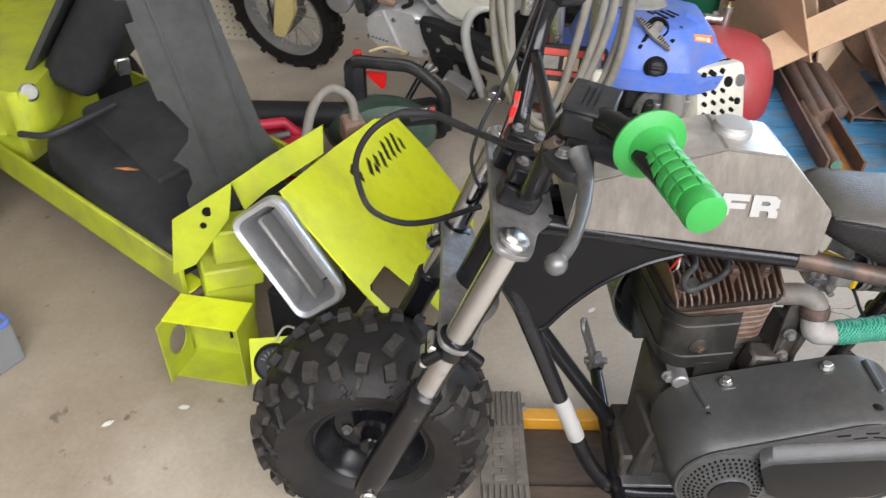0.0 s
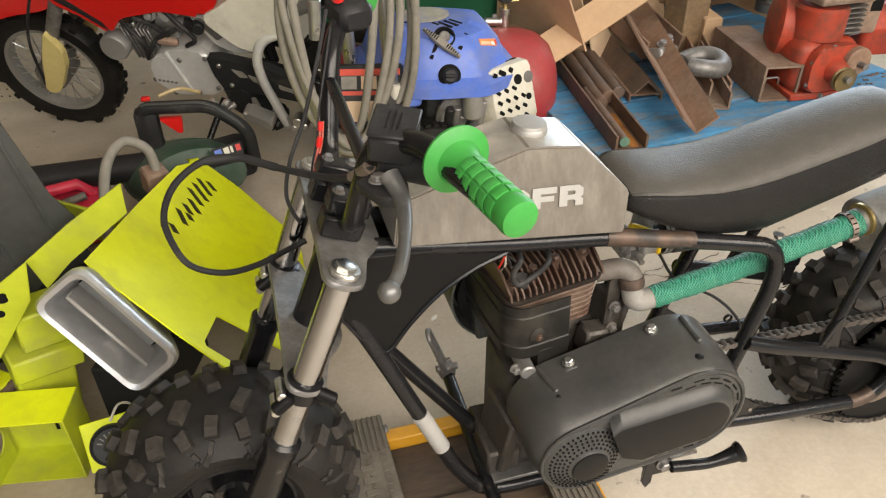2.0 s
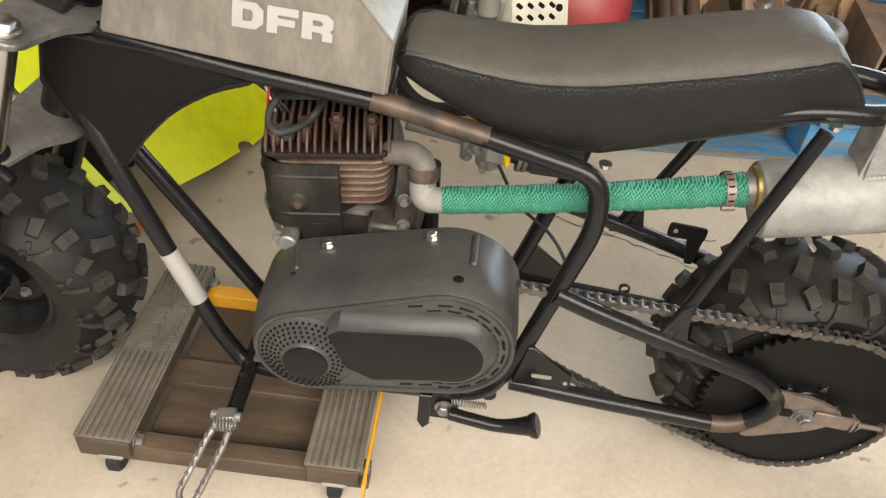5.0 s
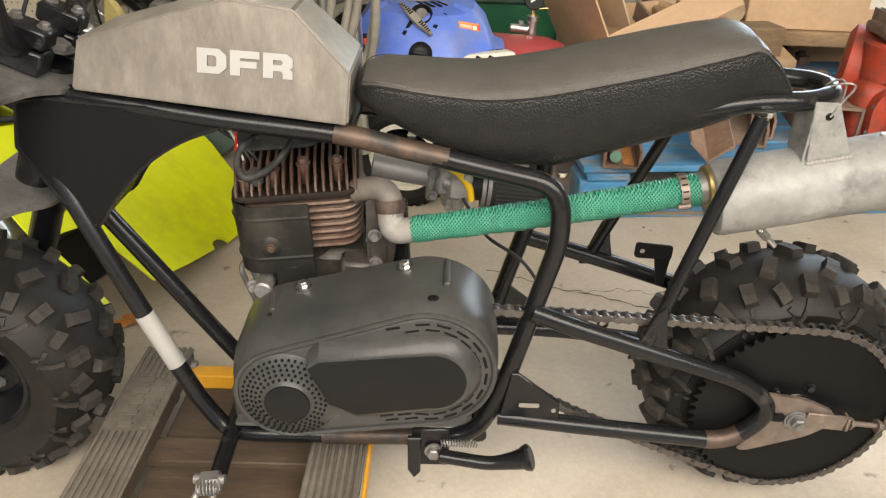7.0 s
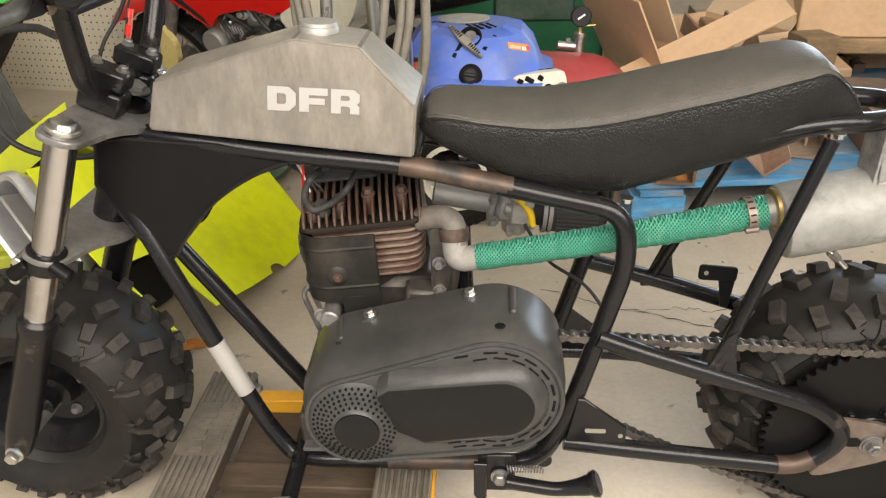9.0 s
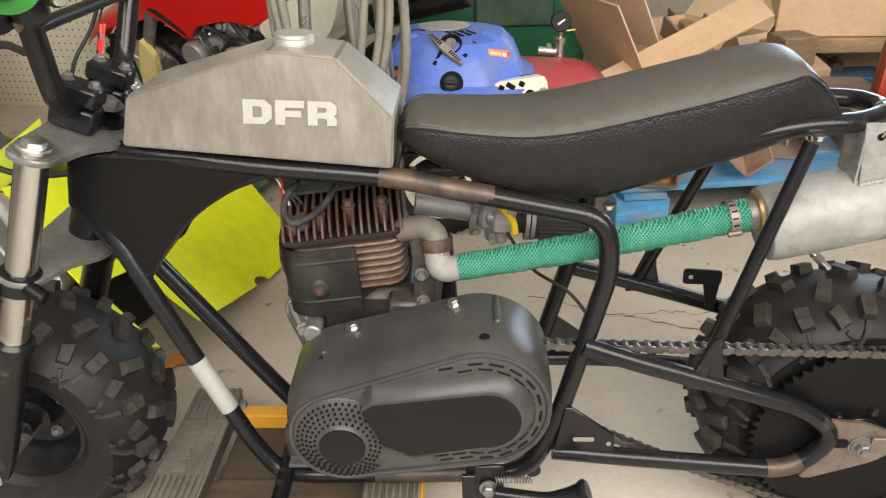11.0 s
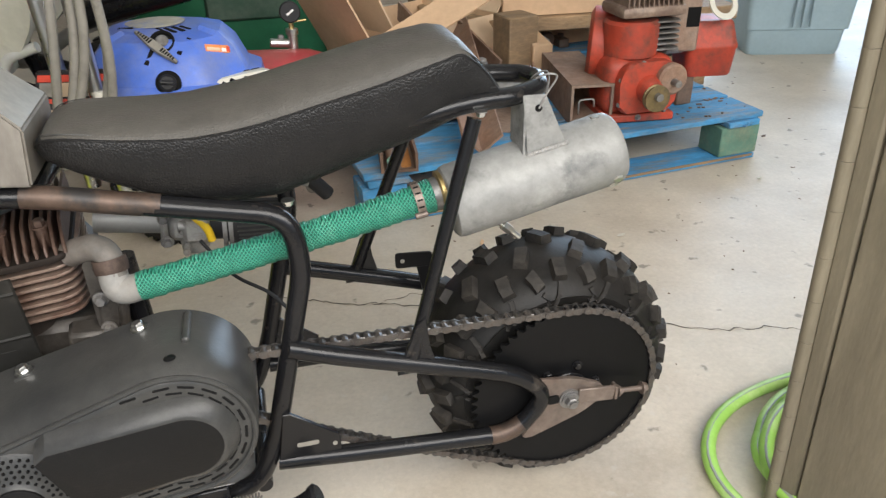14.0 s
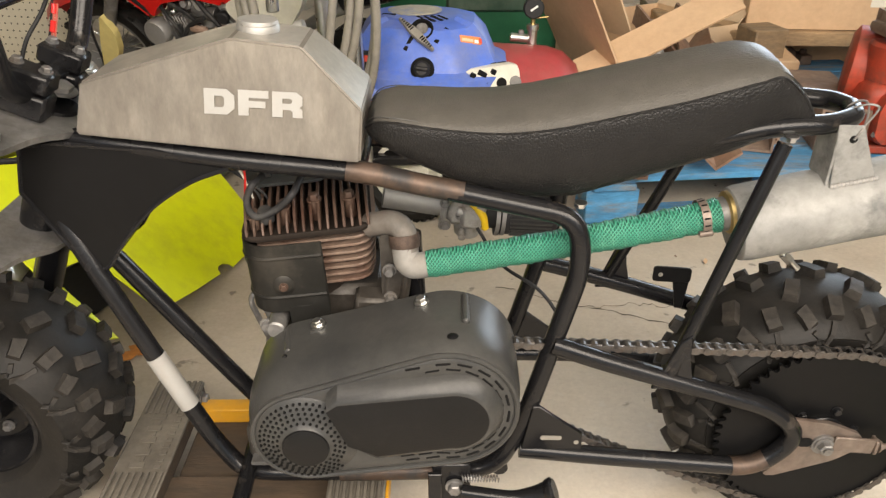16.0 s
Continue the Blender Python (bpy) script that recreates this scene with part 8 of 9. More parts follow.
# ---- behind: pressure washer, air tank, boxes ----
def build_washer():
    t = thing("pressure_washer", (0.05, 0.92, 0.0), "blue and black petrol pressure washer on wheels", "pressure washer")
    # engine base and frame
    part("base_plate", add_box(B(), (0.42, 0.34, 0.025), pose(0.05, 1.0, 0.16, 0, 0, 4), bevel=0.006), BLACK_PAINT, t)
    part("engine_block", add_box(B(), (0.22, 0.24, 0.16), pose(0.07, 1.0, 0.26), bevel=0.02, seg=2), BLACK_PLASTIC, t, "black engine block")
    part("crank_cover", add_cyl(B(), (0.05, 0.88, 0.25), (0.05, 0.85, 0.25), 0.07, seg=24, bevel=0.01), GREY_STEEL, t)
    part("carb_bowl", add_cyl(B(), (0.062, 0.832, 0.26), (0.062, 0.832, 0.325), 0.024, seg=18, bevel=0.006), ALU, t, "bright carburettor bowl")
    for k in range(6):
        r = random.Random(20 + k)
        part("pipe_fitting", add_cyl(B(), (0.005 + 0.016 * k, 0.86, 0.20 + r.uniform(-0.02, 0.03)), (0.012 + 0.016 * k, 0.84, 0.30 + r.uniform(-0.04, 0.0)), 0.011, seg=12, bevel=0.002), (BLACK_PLASTIC, GREY_STEEL, ALU)[k % 3], t)
    # blue shroud: a faceted dome
    base = [(-0.16, -0.10), (-0.03, -0.145), (0.10, -0.165), (0.20, -0.10), (0.21, 0.08), (0.05, 0.16), (-0.16, 0.13)]
    lev = [(1.08, 0.012), (1.06, 0.036), (0.92, 0.050), (0.80, 0.104), (0.66, 0.132), (0.46, 0.143)]
    rings = []
    for s, h in lev:
        ring = [V(0.06 + x * s * 0.86 + 0.01 * (1 - s), 0.98 + y * s, 0.345 + h - 0.18 * (0.04 if y < -0.1 else 0)) for x, y in round_poly(base, 0.022, 2)]
        rings.append(ring)
    bm = loft(B(), rings)
    bmesh.ops.recalc_face_normals(bm, faces=bm.faces)
    sh = part("shroud", bm, BLUE_PLASTIC, t, "dusty blue moulded engine shroud", angle=25)
    part("shroud_wing", add_box(B(), (0.13, 0.03, 0.06), pose(-0.045, 0.855, 0.352, -25, 0, 8), bevel=0.012, seg=2), BLUE_PLASTIC, sh)
    part("fuel_cap", add_lathe(B(), [(0.055, 0), (0.055, 0.002), (0.045, 0.004)], pose(0.06, 1.0, 0.487), 28), DUST, sh, "dusty yellowed fuel cap")
    lower = Matrix.Translation((-0.016, 0, -0.028)) @ Matrix.Diagonal((1.13, 1, 1, 1)) @ Matrix.Translation((-0.055, 0, 0))
    for ob in [sh] + list(sh.children):
        ob.data.transform(lower)
    # louvres, starter and decals lie on the skin of the shroud
    skin = BVHTree.FromPolygons([v.co.copy() for v in sh.data.vertices], [tuple(p.vertices) for p in sh.data.polygons])

    def strip(x0, y0, x1, y1, w, thick):
        p, n, _, _ = skin.ray_cast(V(x0, y0, 1.0), V(0, 0, -1))
        q, n2, _, _ = skin.ray_cast(V(x1, y1, 1.0), V(0, 0, -1))
        u = (q - p).normalized()
        n = n + n2
        n = (n - u * n.dot(u)).normalized()
        m = Matrix((u, n.cross(u), n)).transposed().to_4x4()
        m.translation = (p + q) / 2
        return add_box(B(), ((q - p).length, w, thick), m, bevel=thick * 0.25)

    for x0, y0, x1, y1, w in ((0.012, 0.945, 0.036, 0.912, 0.008), (0.027, 0.953, 0.052, 0.920, 0.009), (0.042, 0.960, 0.064, 0.930, 0.006),
                              (0.037, 0.858, 0.062, 0.886, 0.010), (-0.082, 0.965, -0.052, 0.950, 0.008), (-0.030, 0.861, -0.012, 0.874, 0.009), (-0.004, 0.945, 0.008, 0.930, 0.006)):
        part("louvre", strip(x0, y0, x1, y1, w, 0.004), VOID, sh)
    part("decal", strip(0.090, 0.874, 0.136, 0.893, 0.017, 0.0024), DECAL_ORANGE, sh)
    part("decal", strip(0.093, 0.875, 0.119, 0.886, 0.010, 0.0032), CARD_LIGHT, sh)
    part("decal", strip(0.121, 0.887, 0.130, 0.891, 0.014, 0.0032), WHITE, sh)
    part("decal", strip(0.131, 0.891, 0.138, 0.894, 0.013, 0.0036), DECAL_RED, sh)
    hub, hn, _, _ = skin.ray_cast(V(0.008, 0.882, 1.0), V(0, 0, -1))
    hn = (hn + V(0, -0.6, 0)).normalized()
    part("starter_well", add_lathe(B(), [(0.025, -0.004), (0.025, 0.003), (0.021, 0.003), (0.018, -0.002)], Matrix.Translation(hub) @ frame_of(hn), 24), VOID, sh)
    part("starter_hub", add_cyl(B(), hub, hub + hn * 0.008, 0.013, seg=20, bevel=0.003), GREY_STEEL, sh)
    # ribbed pull handle
    a, b = V(-0.040, 0.885, 0.466), V(0.032, 0.838, 0.4095)
    u = (b - a).normalized()
    n = (V(0, -0.62, 0.78) - u * V(0, -0.62, 0.78).dot(u)).normalized()
    hm = Matrix((u, n.cross(u), n)).transposed().to_4x4()
    hm.translation = (a + b) / 2
    L = (b - a).length
    bm = add_plate(B(), [(-L / 2, -0.003), (-0.012, -0.0085), (0.012, -0.0085), (L / 2, -0.003), (L / 2, 0.003), (0.012, 0.0085), (-0.012, 0.0085), (-L / 2, 0.003)], 0.010, hm, bevel=0.002)
    pull = part("pull_handle", bm, PLASTIC_GREY, t, "grey ribbed starter pull handle")
    for k in range(12):
        x = (-1 if k < 6 else 1) * (0.0145 + 0.0056 * (k % 6))
        part("groove", add_box(B(), (0.0026, 0.010 - 0.0009 * (k % 6), 0.014), hm @ pose(x, 0, 0)), VOID, pull)
    # air filter knob in its dark recess
    part("filter_recess", add_cyl(B(), (0.010, 0.856, 0.362), (0.008, 0.836, 0.369), 0.026, seg=24, bevel=0.003), VOID, sh)
    knob = part("knob", add_cyl(B(), (0.008, 0.838, 0.368), (0.007, 0.826, 0.373), 0.018, seg=20, bevel=0.005), BLACK_PLASTIC, t, "black filter knob")
    part("grip", add_box(B(), (0.030, 0.008, 0.009), pose(0.007, 0.823, 0.374, -22, 8, 0), bevel=0.003), BLACK_PLASTIC, knob)
    # warning panel
    wm = pose(-0.178, 0.835, 0.345, -32, 0, -14)
    wp = part("control_panel", add_box(B(), (0.15, 0.015, 0.14), wm, bevel=0.006), BLACK_PLASTIC, t, "black panel with red warning labels")
    part("label_bar", add_box(B(), (0.135, 0.002, 0.014), wm @ pose(0, -0.0085, 0.05)), DECAL_RED, wp)
    part("label_bar", add_box(B(), (0.135, 0.002, 0.009), wm @ pose(0, -0.0085, 0.004)), DECAL_RED, wp)
    for k in range(3):
        part("label_bar", add_box(B(), (0.034, 0.002, 0.028), wm @ pose(-0.046 + k * 0.044, -0.0085, 0.027)), (PLASTIC_GREY, CARD_LIGHT, PLASTIC_GREY)[k], wp)
    part("label_bar", add_box(B(), (0.07, 0.002, 0.045), wm @ pose(-0.02, -0.0085, -0.036)), CARD_LIGHT, wp)
    # white muffler guard with slots
    gm = pose(0.152, 0.890, 0.282, -18, 0, 24) @ Matrix.Diagonal((1.15, 1.1, 1.08, 1))
    bm = add_box(B(), (0.125, 0.10, 0.145), gm, bevel=0.022, seg=2)
    gd = part("muffler_guard", bm, OFFWHITE, t, "off-white slotted muffler guard")
    for i in range(4):
        for j in range(5):
            if i + j > 5:
                continue
            part("slot", add_box(B(), (0.014, 0.004, 0.008), gm @ pose(-0.045 + i * 0.022, -0.0505, -0.05 + j * 0.022, 0, 40, 0), bevel=0.002), VOID, gd)
    for x, z, r in ((0.012, 0.032, 0.012), (0.042, 0.03, 0.014), (0.035, -0.012, 0.008)):
        part("port", add_cyl(B(), gm @ V(x, -0.049, z), gm @ V(x, -0.0525, z), r, seg=18), GREY_STEEL if r > 0.013 else VOID, gd)
    for k in range(4):
        part("slot", add_box(B(), (0.014, 0.010, 0.004), gm @ pose(-0.03 + k * 0.02, -0.025, 0.0725), bevel=0.001), VOID, gd)
    for x, z, w in ((-0.046, 0.054, 0.012), (-0.026, 0.055, 0.020), (-0.002, 0.056, 0.012)):
        part("slot", add_box(B(), (w, 0.004, 0.011), gm @ pose(x, -0.0505, z, 0, 35, 0), bevel=0.002), VOID, gd)
    # wheels and white frame tube
    for x, y in ((-0.025, 0.86), (-0.025, 1.18)):
        m = pose(x, y, 0.125, 90, 0, -12)
        wh = part("wheel", add_ring(B(), [(0.082, -0.025), (0.10, -0.034), (0.118, -0.028), (0.125, -0.012), (0.125, 0.012), (0.118, 0.028), (0.10, 0.034), (0.082, 0.025)], m, 40), RUBBER, t, "treaded black wheel")
        part("rim", add_ring(B(), [(0.072, -0.028), (0.083, -0.028), (0.083, 0.028), (0.072, 0.028)], m, 36), OFFWHITE, wh)
        for k in range(5):
            a = 2 * math.pi * k / 5
            part("spoke", add_box(B(), (0.08, 0.022, 0.012), m @ pose(0.036 * math.cos(a), 0.036 * math.sin(a), 0, 0, 0, math.degrees(a)), bevel=0.003), OFFWHITE, wh)
        part("hub_disc", add_cyl(B(), m @ V(0, 0, -0.012), m @ V(0, 0, 0.012), 0.045, seg=24, bevel=0.003), OFFWHITE, wh)
        bm = B()
        for k in range(40):
            a = 2 * math.pi * k / 40
            for s in (-1, 1):
                add_box(bm, (0.006, 0.012, 0.022), m @ pose(0.124 * math.cos(a), 0.124 * math.sin(a), s * 0.014, 0, 0, math.degrees(a)) @ pose(0, 0, 0, s * 25, 0, 0))
        part("tread", bm, RUBBER, wh, kind="stuff")
    part("frame_tube", add_tube(B(), fillet([(0.10, 0.80, 0.16), (0.20, 0.80, 0.15), (0.27, 0.86, 0.11), (0.28, 0.95, 0.05)], 0.05), 0.015, 12), ALU, t, "pale bent frame tube")
    part("frame_rail", add_tube(B(), fillet([(0.10, 0.84, 0.21), (0.22, 0.84, 0.18), (0.31, 0.88, 0.06)], 0.04), 0.018, 12), BLACK_PLASTIC, t)
    # handle posts and hung hoses
    for x, y, lean in ((-0.125, 0.825, 0.03), (-0.20, 0.90, 0.03)):
        part("handle_post", add_cyl(B(), (x + 0.005, y, 0.14), (x - lean, y + 0.02, 0.98), 0.0155, seg=18), ZINC, t, "bright steel handle post")
    part("post_sleeve", add_cyl(B(), (-0.118, 0.824, 0.31), (-0.121, 0.825, 0.37), 0.0175, seg=18), OFFWHITE, t)
    hs = thing("hose_coil", (-0.22, 0.80, 0.15), "coil of grey high-pressure hose hung on the handle", "hose")
    for k in range(5):
        r = random.Random(50 + k)
        cx, cz = -0.255 + 0.012 * k, 0.56 + r.uniform(-0.02, 0.03)
        rx, rz = 0.095 + 0.010 * k + r.uniform(-0.006, 0.006), 0.30 + 0.014 * k
        ring = [V(cx + rx * math.cos(a) + 0.01 * math.sin(3 * a + k), 0.80 - 0.012 * (k % 3) + 0.012 * math.sin(a * 2 + k), cz + rz * math.sin(a)) for a in [2 * math.pi * i / 48 for i in range(48)]]
        part("hose_loop", add_tube(B(), ring, 0.0092, 10, closed=True), PLASTIC_GREY, hs)
    part("hose_fitting", add_cyl(B(), (-0.29, 0.79, 0.50), (-0.285, 0.79, 0.58), 0.013, seg=12, bevel=0.002), ZINC, hs)


build_washer()


def build_air_tank():
    t = thing("air_tank", (0.12, 1.25, 0.0), "dusty red horizontal air tank with gauge and valve", "air tank")
    prof = [(0.02, 0.0), (0.07, 0.008), (0.115, 0.028), (0.145, 0.065), (0.158, 0.11), (0.158, 0.55), (0.145, 0.60), (0.115, 0.635), (0.02, 0.655)]
    part("vessel", add_lathe(B(), prof, Matrix.Translation((0.425, 1.17, 0.166)) @ frame_of((-1, 0.25, 0)), 40), RED_TANK, t, "red painted vessel with domed end, dusty on top")
    for x in (-0.08, 0.28):
        part("foot", add_box(B(), (0.03, 0.2, 0.03), pose(x, 1.28, 0.016), bevel=0.003), RUST_DARK, t)
    c = V(0.292, 1.262, 0.0)
    part("bush", add_cyl(B(), c + V(0, 0, 0.29), c + V(0, 0, 0.312), 0.016, seg=12), DECAL_RED, t)
    part("riser_pipe", add_cyl(B(), c + V(0, 0, 0.31), c + V(0, 0, 0.365), 0.013, seg=14, bevel=0.002), ZINC, t, "galvanised riser")
    part("riser_collar", add_cyl(B(), c + V(0, 0, 0.352), c + V(0, 0, 0.368), 0.017, seg=14, bevel=0.002), ZINC, t)
    part("gauge_stem", add_cyl(B(), c + V(0, 0, 0.365), c + V(0, 0, 0.385), 0.006, seg=6), BRASS, t)
    part("cross_pin", add_cyl(B(), c + V(-0.005, 0, 0.383), c + V(0.04, 0, 0.387), 0.0025, seg=8), BRASS, t)
    g = part("gauge", add_cyl(B(), c + V(0, 0.012, 0.408), c + V(0, -0.012, 0.411), 0.027, seg=28, bevel=0.003), BLACK_PLASTIC, t, "round black pressure gauge")
    part("needle", add_box(B(), (0.022, 0.0015, 0.005), Matrix.Translation(c + V(0, -0.0135, 0.411)) @ pose(0, 0, 0, 0, -35, 0)), WHITE, g)
    part("valve", add_cyl(B(), c + V(-0.06, 0.0, 0.335), c + V(-0.01, 0, 0.33), 0.012, seg=12, bevel=0.002), ZINC, t)
    part("valve_lever", add_box(B(), (0.016, 0.010, 0.016), Matrix.Translation(c + V(-0.03, 0, 0.346)), bevel=0.003), GREY_STEEL, t, "grey valve lever")


build_air_tank()


def build_bin():
    t = thing("garbage_bin", (0.12, 1.80, 0.0), "dark green plastic bin with recessed panel", "bin")
    bm = B()
    add_box(bm, (0.62, 0.5, 1.0), pose(0.14, 1.95, 0.5), bevel=0.04, seg=2)
    part("body", bm, GREEN_BIN, t)
    part("recess", add_box(B(), (0.26, 0.02, 0.22), pose(0.20, 1.695, 0.42), bevel=0.008), GREEN_DARK, t)
    part("rib", add_box(B(), (0.5, 0.03, 0.03), pose(0.14, 1.69, 0.58), bevel=0.008), GREEN_BIN, t)


build_bin()


def carton(name, m, w, d, h, label, flaps=(), mat=None, t=0.005):
    ob = thing(name, m.translation, label, "cardboard box")
    mat = mat or CARD
    part("bottom", add_box(B(), (w, d, t), m @ pose(0, 0, t / 2)), mat, ob)
    for sx in (-1, 1):
        part("side", add_box(B(), (t, d, h), m @ pose(sx * w / 2, 0, h / 2)), mat, ob)
    for sy in (-1, 1):
        part("side", add_box(B(), (w, t, h), m @ pose(0, sy * d / 2, h / 2)), mat, ob)
    for side, length, ang in flaps:
        if side in "lr":
            s = -1 if side == "l" else 1
            part("flap", add_box(B(), (length, d, t), m @ pose(s * w / 2, 0, h) @ pose(0, 0, 0, 0, -s * ang, 0) @ pose(s * length / 2, 0, 0)), CARD_LIGHT, ob)
        else:
            s = -1 if side == "f" else 1
            part("flap", add_box(B(), (w, length, t), m @ pose(0, s * d / 2, h) @ pose(0, 0, 0, s * ang, 0, 0) @ pose(0, s * length / 2, 0)), CARD_LIGHT, ob)
    return ob


def build_pallet():
    """Blue pallet, boards as pieces, in its own turned frame."""
    base = pose(0.375, 0.775, 0.0, 0, 0, 5.2)
    t = thing("pallet", (0.95, 1.3, 0.0), "weathered blue-painted wooden pallet", "pallet")
    W, D = 1.125, 0.98
    r = random.Random(5)
    top = 0.132
    y = 0.0
    for k, bw in enumerate((0.135, 0.095, 0.135, 0.095, 0.135, 0.095, 0.135)):
        bm = add_box(B(), (W, bw, 0.016), base @ pose(W / 2 + r.uniform(-0.008, 0.008), y + bw / 2, top - 0.008, 0, 0, r.uniform(-0.4, 0.4)), bevel=0.002)
        part("deck_board", bm, BLUE_WOOD, t, "blue painted deck board, worn")
        y += bw + 0.012
    for k, x in enumerate((0.06, 0.5, W - 0.065)):
        part("stringer", add_box(B(), (0.10, D, 0.016), base @ pose(x, D / 2 - 0.01, top - 0.0245), bevel=0.002), BLUE_WOOD, t)
        for j, yy in enumerate((0.045, 0.47, 0.90)):
            mat = GREEN_WOOD if k == 2 else BLUE_WOOD
            part("block", add_box(B(), (0.125, 0.09, 0.083), base @ pose(x, yy, top - 0.075), bevel=0.003), mat, t, "painted spacer block")
    for yy in (0.045, 0.47, 0.90):
        part("bottom_board", add_box(B(), (W - 0.02, 0.10, 0.014), base @ pose(W / 2, yy, 0.0085), bevel=0.002), BLUE_WOOD, t, "worn blue bottom board with bare yellow edge")
    part("bare_edge", add_box(B(), (W - 0.04, 0.006, 0.006), base @ pose(W / 2, -0.0065, 0.0125), bevel=0.001), WOOD, t)
    # dark chips and dirt lying on the near boards
    bm = B()
    for k in range(60):
        s2 = r.uniform(0.002, 0.006)
        add_box(bm, (s2 * 2, s2, 0.003), base @ pose(r.uniform(0.72, W), r.uniform(0.02, 0.35), top + 0.0015, 0, 0, r.uniform(0, 180)))
    part("dirt", bm, RUST_DARK, t, "dark chips on the boards", kind="stuff", smooth=False)
    # splintered corner
    for k in range(7):
        part("splinter", add_box(B(), (0.05, 0.008, 0.005), base @ pose(W - 0.05 + 0.012 * (k % 3), -0.004 + 0.004 * k, top - 0.026, r.uniform(-10, 10), r.uniform(-12, 12), r.uniform(-30, 30))), BLUE_WOOD, t)
    return base


PALLET = build_pallet()


def channel(name, label, a, b, w, h, th, roll=0, mat=None, kind="u"):
    """A rolled steel section lying from a to b."""
    a, b = Vector(a), Vector(b)
    d = (b - a).normalized()
    side = d.cross(V(0, 0, 1)).normalized()
    up = side.cross(d)
    m = Matrix((side, up, d)).transposed().to_4x4() @ pose(0, 0, 0, 0, 0, roll)
    m.translation = a
    L = (b - a).length
    if kind == "u":
        poly = [(-w / 2, h), (-w / 2, 0), (w / 2, 0), (w / 2, h), (w / 2 - th, h), (w / 2 - th, th), (-w / 2 + th, th), (-w / 2 + th, h)]
    elif kind == "v":
        poly = [(-w / 2, 0), (0, h), (w / 2, 0), (w / 2 - th * 1.2, 0), (0, h - th * 1.6), (-w / 2 + th * 1.2, 0)]
    else:
        poly = [(0, 0), (w, 0), (w, th), (th, th), (th, h), (0, h)]
    bm = add_plate(B(), poly, L, m @ pose(0, 0, L / 2), bevel=0.0)
    ob = solo(name, bm, mat or RUST, label, "steel bar", group="steel offcuts on the pallet", smooth=False)
    return ob


def build_steel():
    z = 0.134
    channel("steel_channel", "rusty steel channel lying open side up on the pallet", (0.470, 0.765, z), (0.545, 1.36, z + 0.004), 0.085, 0.045, 0.006, mat=RUST_DARK)
    for k, (a, b) in enumerate((((0.528, 1.02, z + 0.032), (0.60, 1.55, z + 0.05)), ((0.500, 1.00, z + 0.024), (0.575, 1.55, z + 0.04)), ((0.583, 1.06, z + 0.022), (0.65, 1.55, z + 0.04)))):
        bm = add_cyl(B(), a, b, 0.019, seg=22, bevel=0.002)
        solo("steel_rod", bm, RUST_DARK, "round steel bar with rusty cut end", "steel rod", group="steel offcuts on the pallet")
    rod = thing("painted_rod", (0.487, 0.772, z), "thin steel bar with a green painted end", "steel rod", group="steel offcuts on the pallet")
    part("bar", add_cyl(B(), (0.4565, 0.780, z + 0.024), (0.500, 1.1, z + 0.024), 0.013, seg=18), RUST_DARK, rod)
    part("painted_end", add_cyl(B(), (0.4560, 0.776, z + 0.024), (0.4565, 0.780, z + 0.024), 0.0132, seg=18), GREEN_WOOD, rod, "green painted end")
    patch = add_plate(B(), round_poly([(0.476, 0.775), (0.500, 0.775), (0.530, 0.985), (0.500, 0.985)], 0.01, 3), 0.0012, pose(0, 0, z + 0.0068))
    solo("rust_dust", patch, surface("orange_rust_dust", (0.36, 0.15, 0.035), 0.9, tone=0.3, scale=30, bump=0.3), "orange rust dust lying in the channel", "rust")
    channel("steel_angle", "steel angle lying ridge upwards on a channel", (0.655, 1.03, z + 0.022), (0.745, 1.60, z + 0.03), 0.085, 0.045, 0.006, mat=RUST_DARK, kind="v")
    channel("steel_channel", "rusty channel turned face down under an angle", (0.655, 1.03, z + 0.024), (0.745, 1.60, z + 0.024), 0.10, 0.022, 0.005, roll=180, mat=RUST)
    channel("long_angle", "long brown rusty angle iron leaning across the pile", (0.675, 0.795, z + 0.006), (0.80, 1.52, z + 0.14), 0.07, 0.07, 0.006, roll=45, kind="l")
    channel("steel_channel", "short rusty channel lying open side up", (0.80, 0.93, z), (0.93, 1.30, z + 0.01), 0.11, 0.05, 0.006)
    channel("steel_channel", "short rusty channel lying beside the square tube", (0.865, 0.985, z + 0.0), (0.99, 1.36, z + 0.02), 0.06, 0.05, 0.006, mat=RUST)
    channel("box_beam", "wide rusty channel leaning in the pile", (0.80, 1.22, z + 0.05), (0.72, 1.62, z + 0.16), 0.14, 0.06, 0.008, mat=RUST)
    # square tube
    m = pose(1.015, 0.925, z, 0, 0, -9)
    t, w, h, L = 0.007, 0.112, 0.105, 0.34
    bm = B()
    rings = []
    for hw, hh, y in ((w / 2, h, 0), (w / 2, h, L), (w / 2 - t, h - t, L), (w / 2 - t, h - t, 0)):
        lo = t if hh < h else 0
        rings.append([bm.verts.new(m @ V(x, y, zz)) for x, zz in ((-hw, lo), (hw, lo), (hw, hh), (-hw, hh))])
    for k in range(4):
        a, b = rings[k], rings[(k + 1) % 4]
        for i in range(4):
            j = (i + 1) % 4
            bm.faces.new((a[i], a[j], b[j], b[i]))
    bmesh.ops.recalc_face_normals(bm, faces=bm.faces)
    solo("square_tube", bm, RUST, "short thick rusty square steel tube, open end forward", "steel tube", smooth=False)
